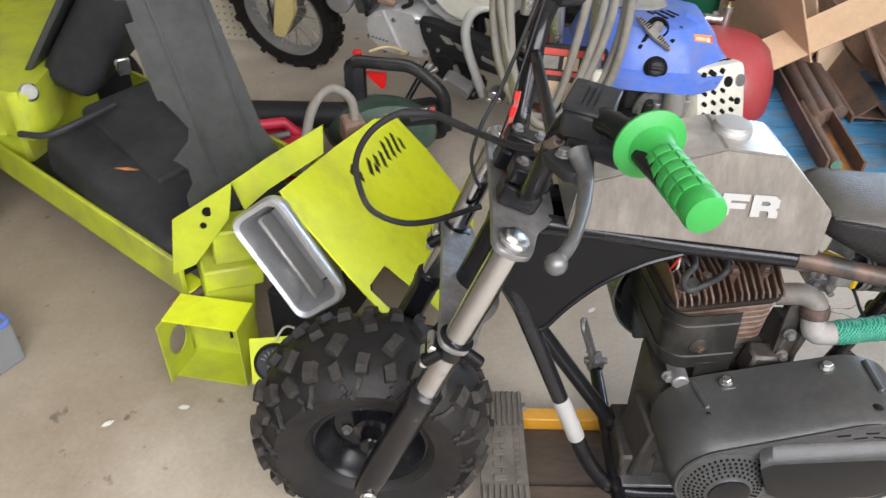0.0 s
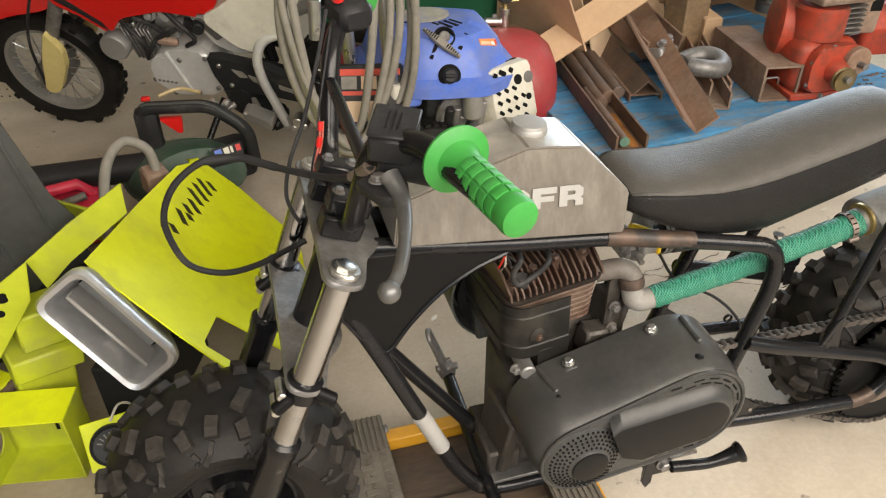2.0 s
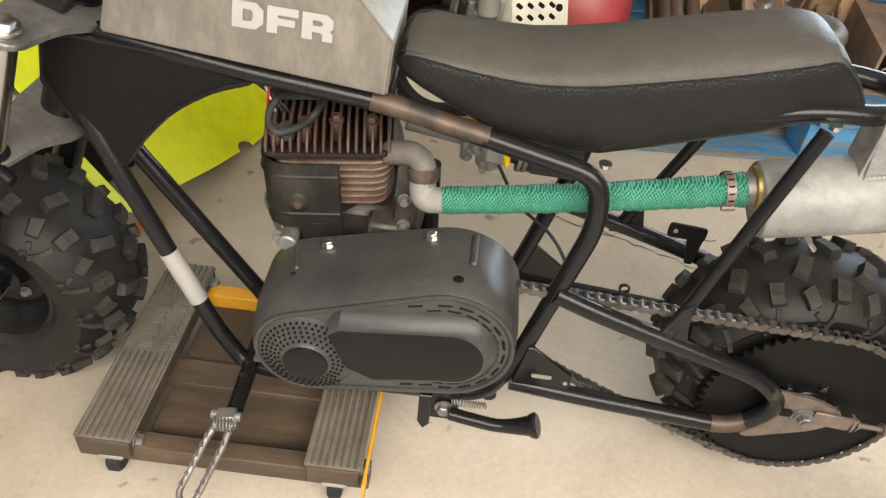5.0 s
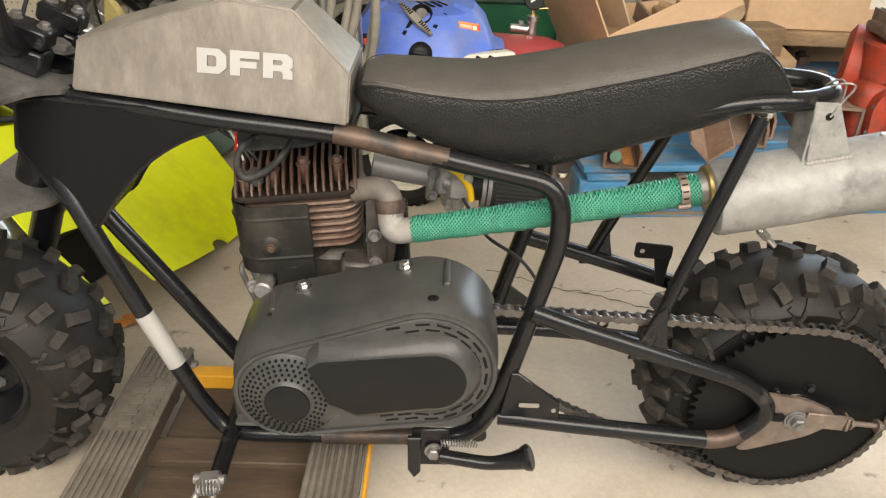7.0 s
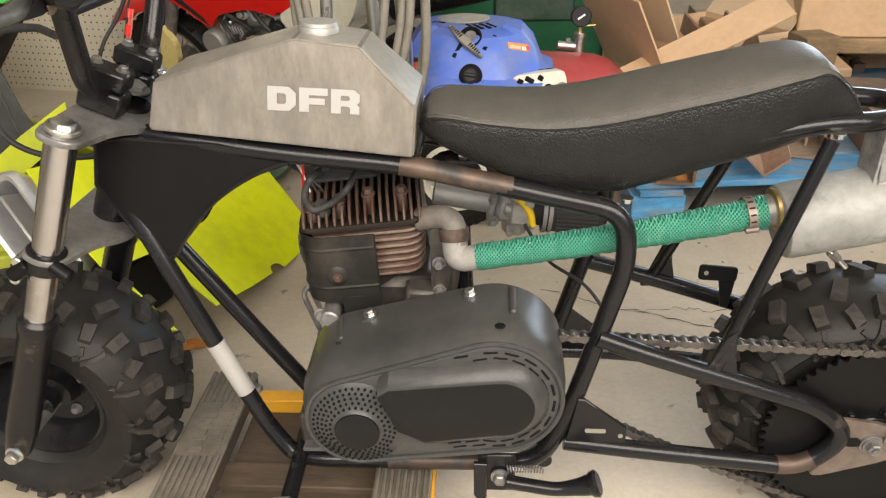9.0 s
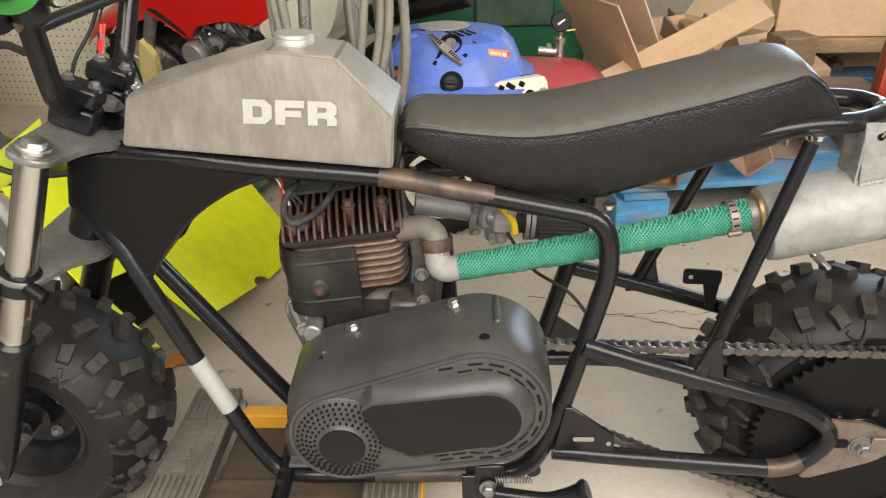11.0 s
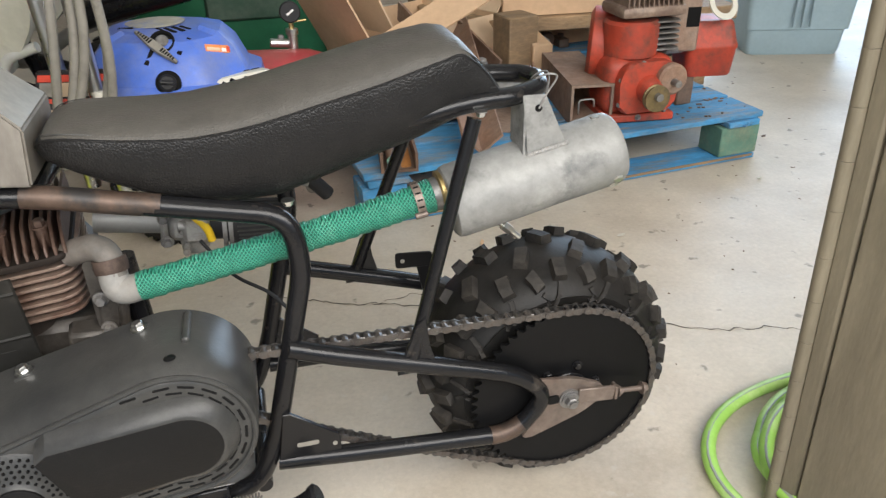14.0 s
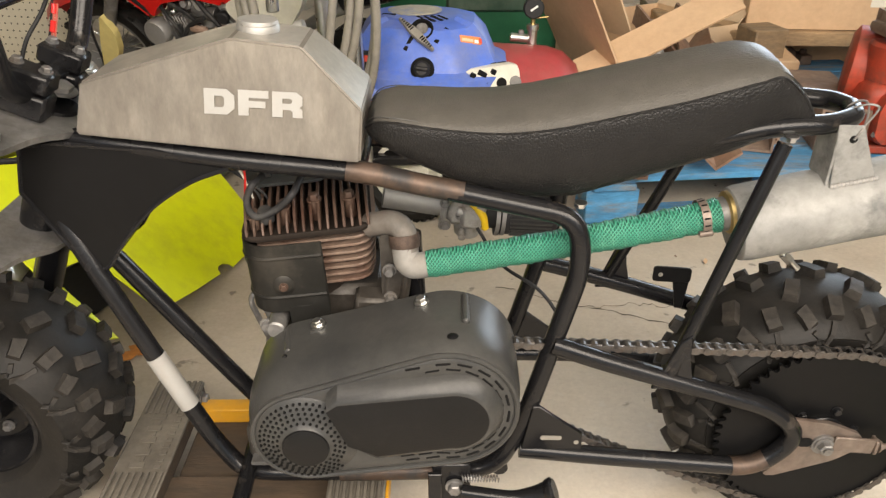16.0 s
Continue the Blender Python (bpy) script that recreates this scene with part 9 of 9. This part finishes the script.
    loop = [m @ V(-0.02, 0.05, 0.012), m @ V(-0.02, 0.05, 0.05), m @ V(0.02, 0.05, 0.052), m @ V(0.022, 0.05, 0.03)]
    solo("wire_clip", add_tube(B(), fillet(loop, 0.008), 0.003, 8), ZINC, "bent bright wire clip inside the square tube", "wire")
    # hook: a cast eye with a lug, lying on the channels
    c = V(0.850, 1.08, z + 0.075)
    tt = thing("tow_hook", c, "grey cast tow hook with bolted lug", "hook")
    ring = [c + V(0.062 * math.cos(a), 0.052 * math.sin(a), 0.006 * math.sin(2 * a)) for a in [math.radians(-150 + 285 * i / 28) for i in range(29)]]
    n = len(ring)
    part("hook", add_tube(B(), ring, [0.028 - 0.008 * abs(i / n - 0.45) for i in range(n)], 14), GREY_STEEL, tt)
    bm = add_plate(B(), round_poly([(-0.06, 0), (0.05, 0), (0.06, 0.06), (-0.055, 0.07)], 0.015), 0.03, Matrix.Translation(c + V(-0.055, 0.075, 0.015)) @ pose(0, 0, 0, -18, 10, 30), bevel=0.005)
    part("lug", bm, GREY_STEEL, tt)
    for dx, dy in ((-0.085, 0.085), (-0.045, 0.12)):
        bm = B()
        add_hex(bm, c + V(dx, dy, 0.032), (0, -0.3, 1), 0.012, 0.016)
        part("bolt", bm, GREY_STEEL, tt)
    bm = B()
    bmesh.ops.create_uvsphere(bm, u_segments=16, v_segments=10, radius=0.022, matrix=Matrix.Translation((0.67, 1.36, z + 0.125)))
    solo("steel_ball", bm, ALU, "pale round steel knob on the angle iron", "steel ball")
    # wooden offcuts under the shelf
    for x, y, zz, sx, sy, sz, rz, mt in ((0.965, 1.37, z + 0.10, 0.10, 0.10, 0.20, 12, WOOD), (1.05, 1.45, z + 0.06, 0.06, 0.3, 0.12, -8, CARD)):
        bm = add_box(B(), (sx, sy, sz), pose(x, y, zz, 0, 0, rz), bevel=0.004)
        solo("wood_block", bm, mt, "rough yellow-brown wooden block standing on the pallet", "wood block")


build_steel()


def build_red_engine():
    t = thing("small_engine", (1.15, 0.95, 0.134), "old red cast-iron stationary engine with worn paint", "engine")
    z = 0.134
    bm = B()
    add_box(bm, (0.19, 0.17, 0.022), pose(1.145, 0.97, z + 0.012, 0, 0, -6), bevel=0.004)
    part("foot", bm, RED_ENGINE, t)
    bm = B()
    add_box(bm, (0.185, 0.15, 0.15), pose(1.145, 0.975, z + 0.09, 0, 0, -6), bevel=0.03, seg=3)
    add_plate(bm, round_poly([(1.072, z + 0.030), (1.225, z + 0.030), (1.238, z + 0.135), (1.205, z + 0.160), (1.090, z + 0.160), (1.066, z + 0.120)], 0.022, 4), 0.03, xz(0.892), bevel=0.006)
    case = part("crankcase", bm, RED_ENGINE, t, "worn red crankcase")
    part("bearing_boss", add_cyl(B(), (1.148, 0.88, z + 0.092), (1.148, 0.845, z + 0.092), 0.035, 0.026, seg=22, bevel=0.003), RED_ENGINE, case)
    part("shaft", add_cyl(B(), (1.148, 0.85, z + 0.085), (1.148, 0.815, z + 0.085), 0.010, seg=14), GREY_STEEL, t)
    part("pulley", add_lathe(B(), [(0.020, 0), (0.034, 0.002), (0.034, 0.006), (0.026, 0.011), (0.034, 0.016), (0.034, 0.020), (0.018, 0.021)], Matrix.Translation((1.150, 0.850, z + 0.078)) @ frame_of((0, -1, 0)), 28), OLD_BRASS, t, "dull brass-coloured pulley")
    part("timing_cover", add_cyl(B(), (1.205, 0.885, z + 0.115), (1.205, 0.855, z + 0.115), 0.040, seg=24, bevel=0.006), RUST, t, "bare rusty timing cover")
    part("stub_shaft", add_cyl(B(), (1.205, 0.855, z + 0.11), (1.205, 0.83, z + 0.11), 0.009, seg=12), GREY_STEEL, t)
    for k in range(7):
        a = 2 * math.pi * k / 7
        bm = B()
        add_hex(bm, (1.15 + 0.085 * math.cos(a), 0.886, z + 0.085 + 0.072 * math.sin(a)), (0, -1, 0), 0.006, 0.008)
        part("bolt", bm, GREY_STEEL, case)
    # blower housing on the left, cylinder and head
    bm = add_lathe(B(), [(0.05, 0), (0.088, 0.006), (0.098, 0.02), (0.098, 0.07), (0.08, 0.08)], Matrix.Translation((1.140, 1.045, z + 0.165)) @ frame_of((-1, 0.5, 0.05)), 36)
    part("blower_housing", bm, RED_ENGINE, t, "round red blower housing")
    bm = B()
    add_cyl(bm, (1.135, 0.975, z + 0.155), (1.135, 0.975, z + 0.25), 0.072, seg=32, bevel=0.008)
    part("cylinder_shroud", bm, RED_ENGINE, t, "red cylinder shroud")
    for k in range(6):
        part("cylinder_fin", add_plate(B(), round_poly([(0, -0.06), (0.095, -0.06), (0.095, 0.06), (0, 0.06)], 0.02), 0.004, pose(1.16, 0.985, z + 0.175 + k * 0.014), bevel=0.001), GREY_STEEL, t)
    bm = add_box(B(), (0.18, 0.13, 0.03), pose(1.165, 0.975, z + 0.275), bevel=0.012, seg=2)
    hd = part("cylinder_head", bm, FIN_LIGHT, t, "bare finned cylinder head")
    for k in range(12):
        part("head_fin", add_box(B(), (0.004, 0.125, 0.032), pose(1.09 + k * 0.0135, 0.975, z + 0.300), bevel=0.001), FIN_LIGHT, hd)
    part("spark_plug", add_cyl(B(), (1.12, 0.97, z + 0.30), (1.11, 0.955, z + 0.37), 0.010, seg=12, bevel=0.002), OFFWHITE, t)
    part("intake_pipe", add_cyl(B(), (1.22, 0.95, z + 0.17), (1.29, 0.98, z + 0.16), 0.014, seg=12), GREY_STEEL, t)
    part("exhaust_box", add_box(B(), (0.085, 0.09, 0.16), pose(1.285, 1.0, z + 0.235, 0, 0, -8), bevel=0.006), RUST, t, "rust-brown square exhaust box")
    part("box_hole", add_box(B(), (0.035, 0.003, 0.05), pose(1.30, 0.953, z + 0.245, 0, 0, -8)), VOID, t)
    # fuel tank on its bracket
    bm = B()
    m = pose(1.395, 1.03, z + 0.075, 0, 0, -10) @ Matrix.Diagonal((0.84, 0.9, 0.86, 1))
    rings = []
    for s, zz in ((0.86, 0.0), (0.92, 0.008), (1.0, 0.085), (1.04, 0.09), (1.04, 0.098), (1.0, 0.102), (0.80, 0.165), (0.72, 0.172)):
        rings.append([m @ V(x * s, y * s, zz) for x, y in round_poly([(-0.085, -0.07), (0.085, -0.07), (0.085, 0.07), (-0.085, 0.07)], 0.025, 4)])
    loft(bm, rings)
    bmesh.ops.recalc_face_normals(bm, faces=bm.faces)
    part("fuel_tank", bm, RED_ENGINE, t, "red pressed fuel tank with a seam")
    part("tank_foot", add_box(B(), (0.05, 0.06, 0.09), pose(1.33, 1.02, z + 0.04), bevel=0.004), RUST_DARK, t)
    ring = add_ring(B(), [(0.030, -0.002), (0.046, -0.002), (0.046, 0.002), (0.030, 0.002)], pose(1.375, 0.955, z + 0.275, 60, 0, 10), 24)
    solo("gasket_ring", ring, OFFWHITE, "pale flange gasket ring lying on the engine", "gasket")


build_red_engine()


def build_tote():
    t = thing("plastic_tote", (2.3, 1.95, 0.0), "grey-blue plastic storage tote with ribbed side", "storage tote")
    ex = V(0.311, -0.099, 0).normalized()
    ey = V(-ex.y, ex.x, 0)
    m = Matrix((ex, ey, V(0, 0, 1))).transposed().to_4x4()
    m.translation = V(2.096, 1.804, 0.0)
    w, d, h = 0.36, 0.42, 0.52
    rings = []
    for s, zz in ((0.0, 0.0), (-0.006, 0.02), (-0.012, 0.10), (-0.022, 0.104), (-0.045, h)):
        rings.append([m @ V(x, y, zz) for x, y in round_poly([(s, s), (w - s, s), (w - s, d - s), (s, d - s)], 0.03, 4)])
    bm = loft(B(), rings)
    bmesh.ops.recalc_face_normals(bm, faces=bm.faces)
    part("tub", bm, TOTE, t)
    for k in range(3):
        part("rib", add_box(B(), (0.008, 0.012, h - 0.14), m @ pose(0.145 + k * 0.032, -0.036, 0.12 + (h - 0.14) / 2, -4, 0, 0), bevel=0.002), TOTE, t)
    part("lid", add_box(B(), (w + 0.13, d + 0.13, 0.03), m @ pose(w / 2, d / 2, h + 0.015), bevel=0.008), TOTE, t)


build_tote()


def build_shelf():
    """Low bench behind the pallet with cartons and scrap on it."""
    t = thing("work_bench", (1.25, 1.75, 0.0), "low wooden bench loaded with cartons and scrap", "bench")
    part("top", add_box(B(), (1.05, 0.55, 0.045), pose(1.30, 1.78, 0.262, 0, 0, -4), bevel=0.004), WOOD, t, "rough brown bench top")
    for x in (0.86, 1.72):
        for y in (1.56, 2.0):
            part("leg", add_box(B(), (0.07, 0.07, 0.24), pose(x, y, 0.12), bevel=0.004), WOOD, t)
    carton("carton", pose(1.28, 1.70, 0.287, 0, 0, -5), 0.55, 0.34, 0.26, "taped brown cardboard carton on the bench")
    carton("carton", pose(1.48, 1.93, 0.0, 0, 0, -6), 0.62, 0.28, 0.21, "worn brown carton pushed under the bench")
    tape = add_box(B(), (0.16, 0.004, 0.05), pose(1.42, 1.516, 0.38, 0, 0, -5))
    solo("packing_tape", tape, OFFWHITE, "strip of clear shiny packing tape on the carton", "tape")
    # open carton with raised flaps in front of the bench
    cm = pose(0.70, 1.62, 0.0, 0, 0, 28)
    carton("open_carton", cm, 0.42, 0.36, 0.30, "open cardboard carton with flaps folded up", flaps=(("l", 0.26, 62), ("r", 0.24, 48), ("f", 0.20, -70)))
    fl = add_box(B(), (0.26, 0.36, 0.005), pose(0.425, 1.36, 0.345, 0, 62, 20))
    solo("card_flap", fl, CARD, "sheet of folded cardboard standing on edge", "cardboard")
    fl = add_box(B(), (0.50, 0.10, 0.006), pose(0.62, 1.27, 0.325, 30, -25, 8))
    solo("card_flap", fl, CARD, "long folded cardboard flap tilted up", "cardboard")
    # scrap on and under the bench
    r = random.Random(11)
    mats = (RUST, RUST_DARK, GREY_STEEL, BLACK_PLASTIC, ALU, RED_ENGINE, OFFWHITE)
    for k in range(34):
        x, y = r.uniform(0.78, 1.75), r.uniform(1.42, 1.95)
        zb = 0.132 if y < 1.75 else 0.0
        s = r.uniform(0.03, 0.08)
        bm = B()
        if k % 3 == 0:
            add_cyl(bm, (0, 0, 0), (s * 2.2, 0, 0), s * 0.35, seg=14, bevel=0.003)
            add_hex(bm, (s * 2.2, 0, 0), (1, 0, 0), s * 0.25, 0.012)
            bm.transform(pose(x, y, zb + s * 0.36, 0, 0, r.uniform(0, 180)))
        elif k % 3 == 1:
            add_box(bm, (s * 1.8, s, s * 0.8), Matrix(), bevel=s * 0.12, seg=2)
            add_cyl(bm, (0, 0, s * 0.3), (0, 0, s * 0.7), s * 0.3, seg=14)
            bm.transform(pose(x, y, zb + s * 0.4, 0, 0, r.uniform(0, 180)))
        else:
            add_ring(bm, [(s * 0.5, -s * 0.2), (s, -s * 0.2), (s, s * 0.2), (s * 0.5, s * 0.2)], pose(x, y, zb + s * 0.25, r.uniform(-10, 10), 0, 0), 20)
        solo("scrap_part", bm, mats[k % len(mats)], "greasy piece of machine scrap on the pallet", "scrap metal", group="scrap pile")
    for k in range(16):
        x, y = r.uniform(0.60, 1.05), r.uniform(1.85, 2.3)
        s = r.uniform(0.05, 0.11)
        bm = B()
        add_box(bm, (s * 2, s * 1.3, s * 2.0), pose(0, 0, 0), bevel=s * 0.15, seg=2)
        add_cyl(bm, (0, -s * 0.6, 0.2 * s), (0, -s, 0.2 * s), s * 0.4, seg=14)
        bm.transform(pose(x, y, s, 0, 0, r.uniform(-40, 40)))
        solo("scrap_part", bm, mats[(k * 3) % len(mats)], "dark machine scrap standing on the floor", "scrap metal", group="scrap pile")


build_shelf()


def build_post():
    """Weathered board standing near the camera at the right, with its hinge knuckles."""
    base, top = V(0.760, -0.197, 0.0), V(0.698, -0.197, 1.35)
    t = thing("door_board", (0.9, -0.25, 0.0), "weathered olive-brown door board with a long hinge edge", "door")
    d = (top - base).normalized()
    fwd = V(0.25, -0.97, 0).normalized()
    fwd = (fwd - d * fwd.dot(d)).normalized()
    nrm = d.cross(fwd)
    m = Matrix((fwd, nrm, d)).transposed().to_4x4()
    m.translation = base
    H = 1.35
    part("board", add_box(B(), (0.105, 0.03, H), m @ pose(0.0835, 0.016, H / 2), bevel=0.003), POST, t)
    part("back_board", add_box(B(), (0.25, 0.02, H), m @ pose(0.225, 0.045, H / 2), bevel=0.003), POST, t)
    part("edge_strip", add_box(B(), (0.022, 0.04, H), m @ pose(0.018, 0.02, H / 2), bevel=0.003), POST, t)
    part("blue_panel", add_box(B(), (0.13, 0.024, 0.60), m @ pose(0.222, 0.020, 0.31), bevel=0.002), BLUE_WOOD, t, "flaking blue paint patch on a strip")
    part("blue_rim", add_box(B(), (0.010, 0.030, 0.61), m @ pose(0.150, 0.018, 0.311), bevel=0.002), CARD, t)
    n = 24
    for k in range(n):
        z0 = H * k / n
        part("hinge_knuckle", add_cyl(B(), m @ V(0.0, 0.0, z0 + 0.0002), m @ V(0.0, 0.0, z0 + H / n - 0.0002), 0.0085, seg=14, bevel=0.0003), POST, t)


build_post()


def build_hose():
    t = thing("garden_hose", (0.88, -0.05, 0.0), "coiled lime-green garden hose lying on the floor", "garden hose")
    r = random.Random(3)
    for k in range(8):
        cx, cy = 0.998 + 0.016 * ((k * 3) % 5), -0.165 - 0.010 * ((k * 2) % 5)
        rx, ry = 0.282 - 0.014 * k, 0.185 - 0.012 * k
        z = 0.011 + (k % 4) * 0.016
        ring = [V(cx + rx * math.cos(a) + 0.008 * math.sin(2 * a + k), cy + ry * math.sin(a), z + 0.004 * math.sin(3 * a + k)) for a in [2 * math.pi * i / 56 for i in range(56)]]
        loop = part("hose_loop", add_tube(B(), ring, 0.0105, 12, closed=True), HOSE_GREEN, t)
        stripe = [p + V(-0.0045, -0.003, 0.0082) for p in ring]
        part("stripe", add_tube(B(), stripe, 0.0025, 6, closed=True), HOSE_GREY, loop)


build_hose()


def build_small():
    """Bin on the left, leaves, chips and the floor crack."""
    t = thing("clear_bin", (-1.32, 0.22, 0.0), "clear plastic bin with a blue rim", "bin")
    glass = bpy.data.materials.new("clear_plastic")
    glass.use_nodes = True
    b = glass.node_tree.nodes["Principled BSDF"]
    b.inputs["Base Color"].default_value = (0.75, 0.78, 0.8, 1)
    b.inputs["Roughness"].default_value = 0.25
    b.inputs["Transmission Weight"].default_value = 0.85
    m = pose(-1.395, 0.225, 0.0, 0, 0, -28)
    for x, y, sx, sy in ((0.12, 0, 0.004, 0.22), (-0.12, 0, 0.004, 0.22), (0, 0.11, 0.24, 0.004), (0, -0.11, 0.24, 0.004)):
        part("wall", add_box(B(), (sx, sy, 0.09), m @ pose(x, y, 0.048), bevel=0.001), glass, t)
    part("base", add_box(B(), (0.24, 0.22, 0.004), m @ pose(0, 0, 0.003)), glass, t)
    part("rim", add_tube(B(), [m @ V(x, y, 0.095) for x, y in round_poly([(-0.123, -0.113), (0.123, -0.113), (0.123, 0.113), (-0.123, 0.113)], 0.02)], 0.005, 8, closed=True), BLUE_PLASTIC, t)
    leafs = [(-0.515, 0.295, 20, LEAF), (-0.495, 0.315, -30, LEAF), (-0.285, 0.43, 15, CARD), (-0.14, 0.43, 40, WHITE), (0.93, 0.56, 10, OFFWHITE), (1.42, 0.74, 30, OFFWHITE), (0.62, 0.62, 70, CARD), (1.62, 1.0, 15, RUST_DARK), (-0.90, 0.15, 0, OFFWHITE), (-1.02, 0.11, 30, OFFWHITE), (0.155, 0.25, 20, OFFWHITE)]
    for x, y, rz, mt in leafs:
        s = 0.030 if mt is LEAF else 0.011
        bm = B()
        pts = [(-s, 0), (-s * 0.4, s * 0.42), (s * 0.3, s * 0.36), (s, 0.05 * s), (s * 0.35, -s * 0.4), (-s * 0.45, -s * 0.3)]
        add_plate(bm, pts, 0.0012, pose(x, y, 0.005, 8, -6, rz))
        nm, lb, ct = ("dry_leaf", "curled dry orange leaf on the floor", "leaf") if mt is LEAF else ("floor_chip", "small pale chip lying on the concrete", "debris")
        solo(nm, bm, mt, lb, ct, group="floor litter")
    r = random.Random(9)
    bm = B()
    for k in range(90):
        x, y = r.uniform(0.5, 2.0), r.uniform(0.1, 1.6)
        s = r.uniform(0.0012, 0.0035)
        add_box(bm, (s * 2, s, 0.0015), pose(x, y, 0.0012, 0, 0, r.uniform(0, 180)))
    solo("floor_grit", bm, RUST_DARK, "scattered dark grit on the concrete floor", "grit", kind="stuff", smooth=False)
    # cracks as thin open seams
    crack = surface("crack_shadow", (0.05, 0.042, 0.035), 0.9, bump=0)
    for pts, wd in (([(0.16, 0.53), (0.228, 0.496), (0.30, 0.462), (0.36, 0.445), (0.458, 0.402), (0.60, 0.335), (0.72, 0.285), (0.829, 0.234), (0.945, 0.174), (1.011, 0.166), (1.071, 0.141), (1.35, 0.06), (1.7, -0.02)], 0.0032), ([(0.335, 0.449), (0.42, 0.462), (0.49, 0.453), (0.58, 0.47)], 0.0024)):
        fine = []
        for (x0, y0), (x1, y1) in zip(pts, pts[1:]):
            for k in range(8):
                u = k / 8
                fine.append((x0 + (x1 - x0) * u + r.uniform(-0.003, 0.003), y0 + (y1 - y0) * u + r.uniform(-0.006, 0.006)))
        bm = B()
        prev = None
        for k, (x, y) in enumerate(fine):
            w = wd * r.uniform(0.4, 1.2)
            a, c = bm.verts.new((x, y - w / 2, 0.0009)), bm.verts.new((x, y + w / 2, 0.0009))
            if prev:
                bm.faces.new((prev[0], a, c, prev[1]))
            prev = (a, c)
        solo("floor_crack", bm, crack, "thin dark crack across the concrete", "crack", kind="structure", smooth=False)


build_small()


# ---- where the things behind the bike come to stand ----
SETTLE = {
    "engine_hood": (0.013, -0.016), "lamp_housing_box": (0.019, -0.011), "gauge_plate": (0.018, -0.011), "riding_machine": (0.024, -0.024),
    "sheet_panel": (0.021, -0.030), "bent_hose": (0.016, -0.032), "leaf_blower": (0.015, -0.035), "fuel_can": (0.024, -0.037),
    "dirt_bike": (0.020, -0.072), "pegboard_sheet": (0.050, -0.105), "pressure_washer": (0.001, -0.015), "hose_coil": (0.001, -0.015),
    "air_tank": (0.004, -0.010), "small_engine": (0.004, 0.012), "gasket_ring": (0.012, 0.012), "plastic_tote": (0.046, 0.025), "pallet": (0.010, 0.002),
}
for thing_name, (dx, dy) in SETTLE.items():
    bpy.data.objects[thing_name].location += V(dx, dy, 0)
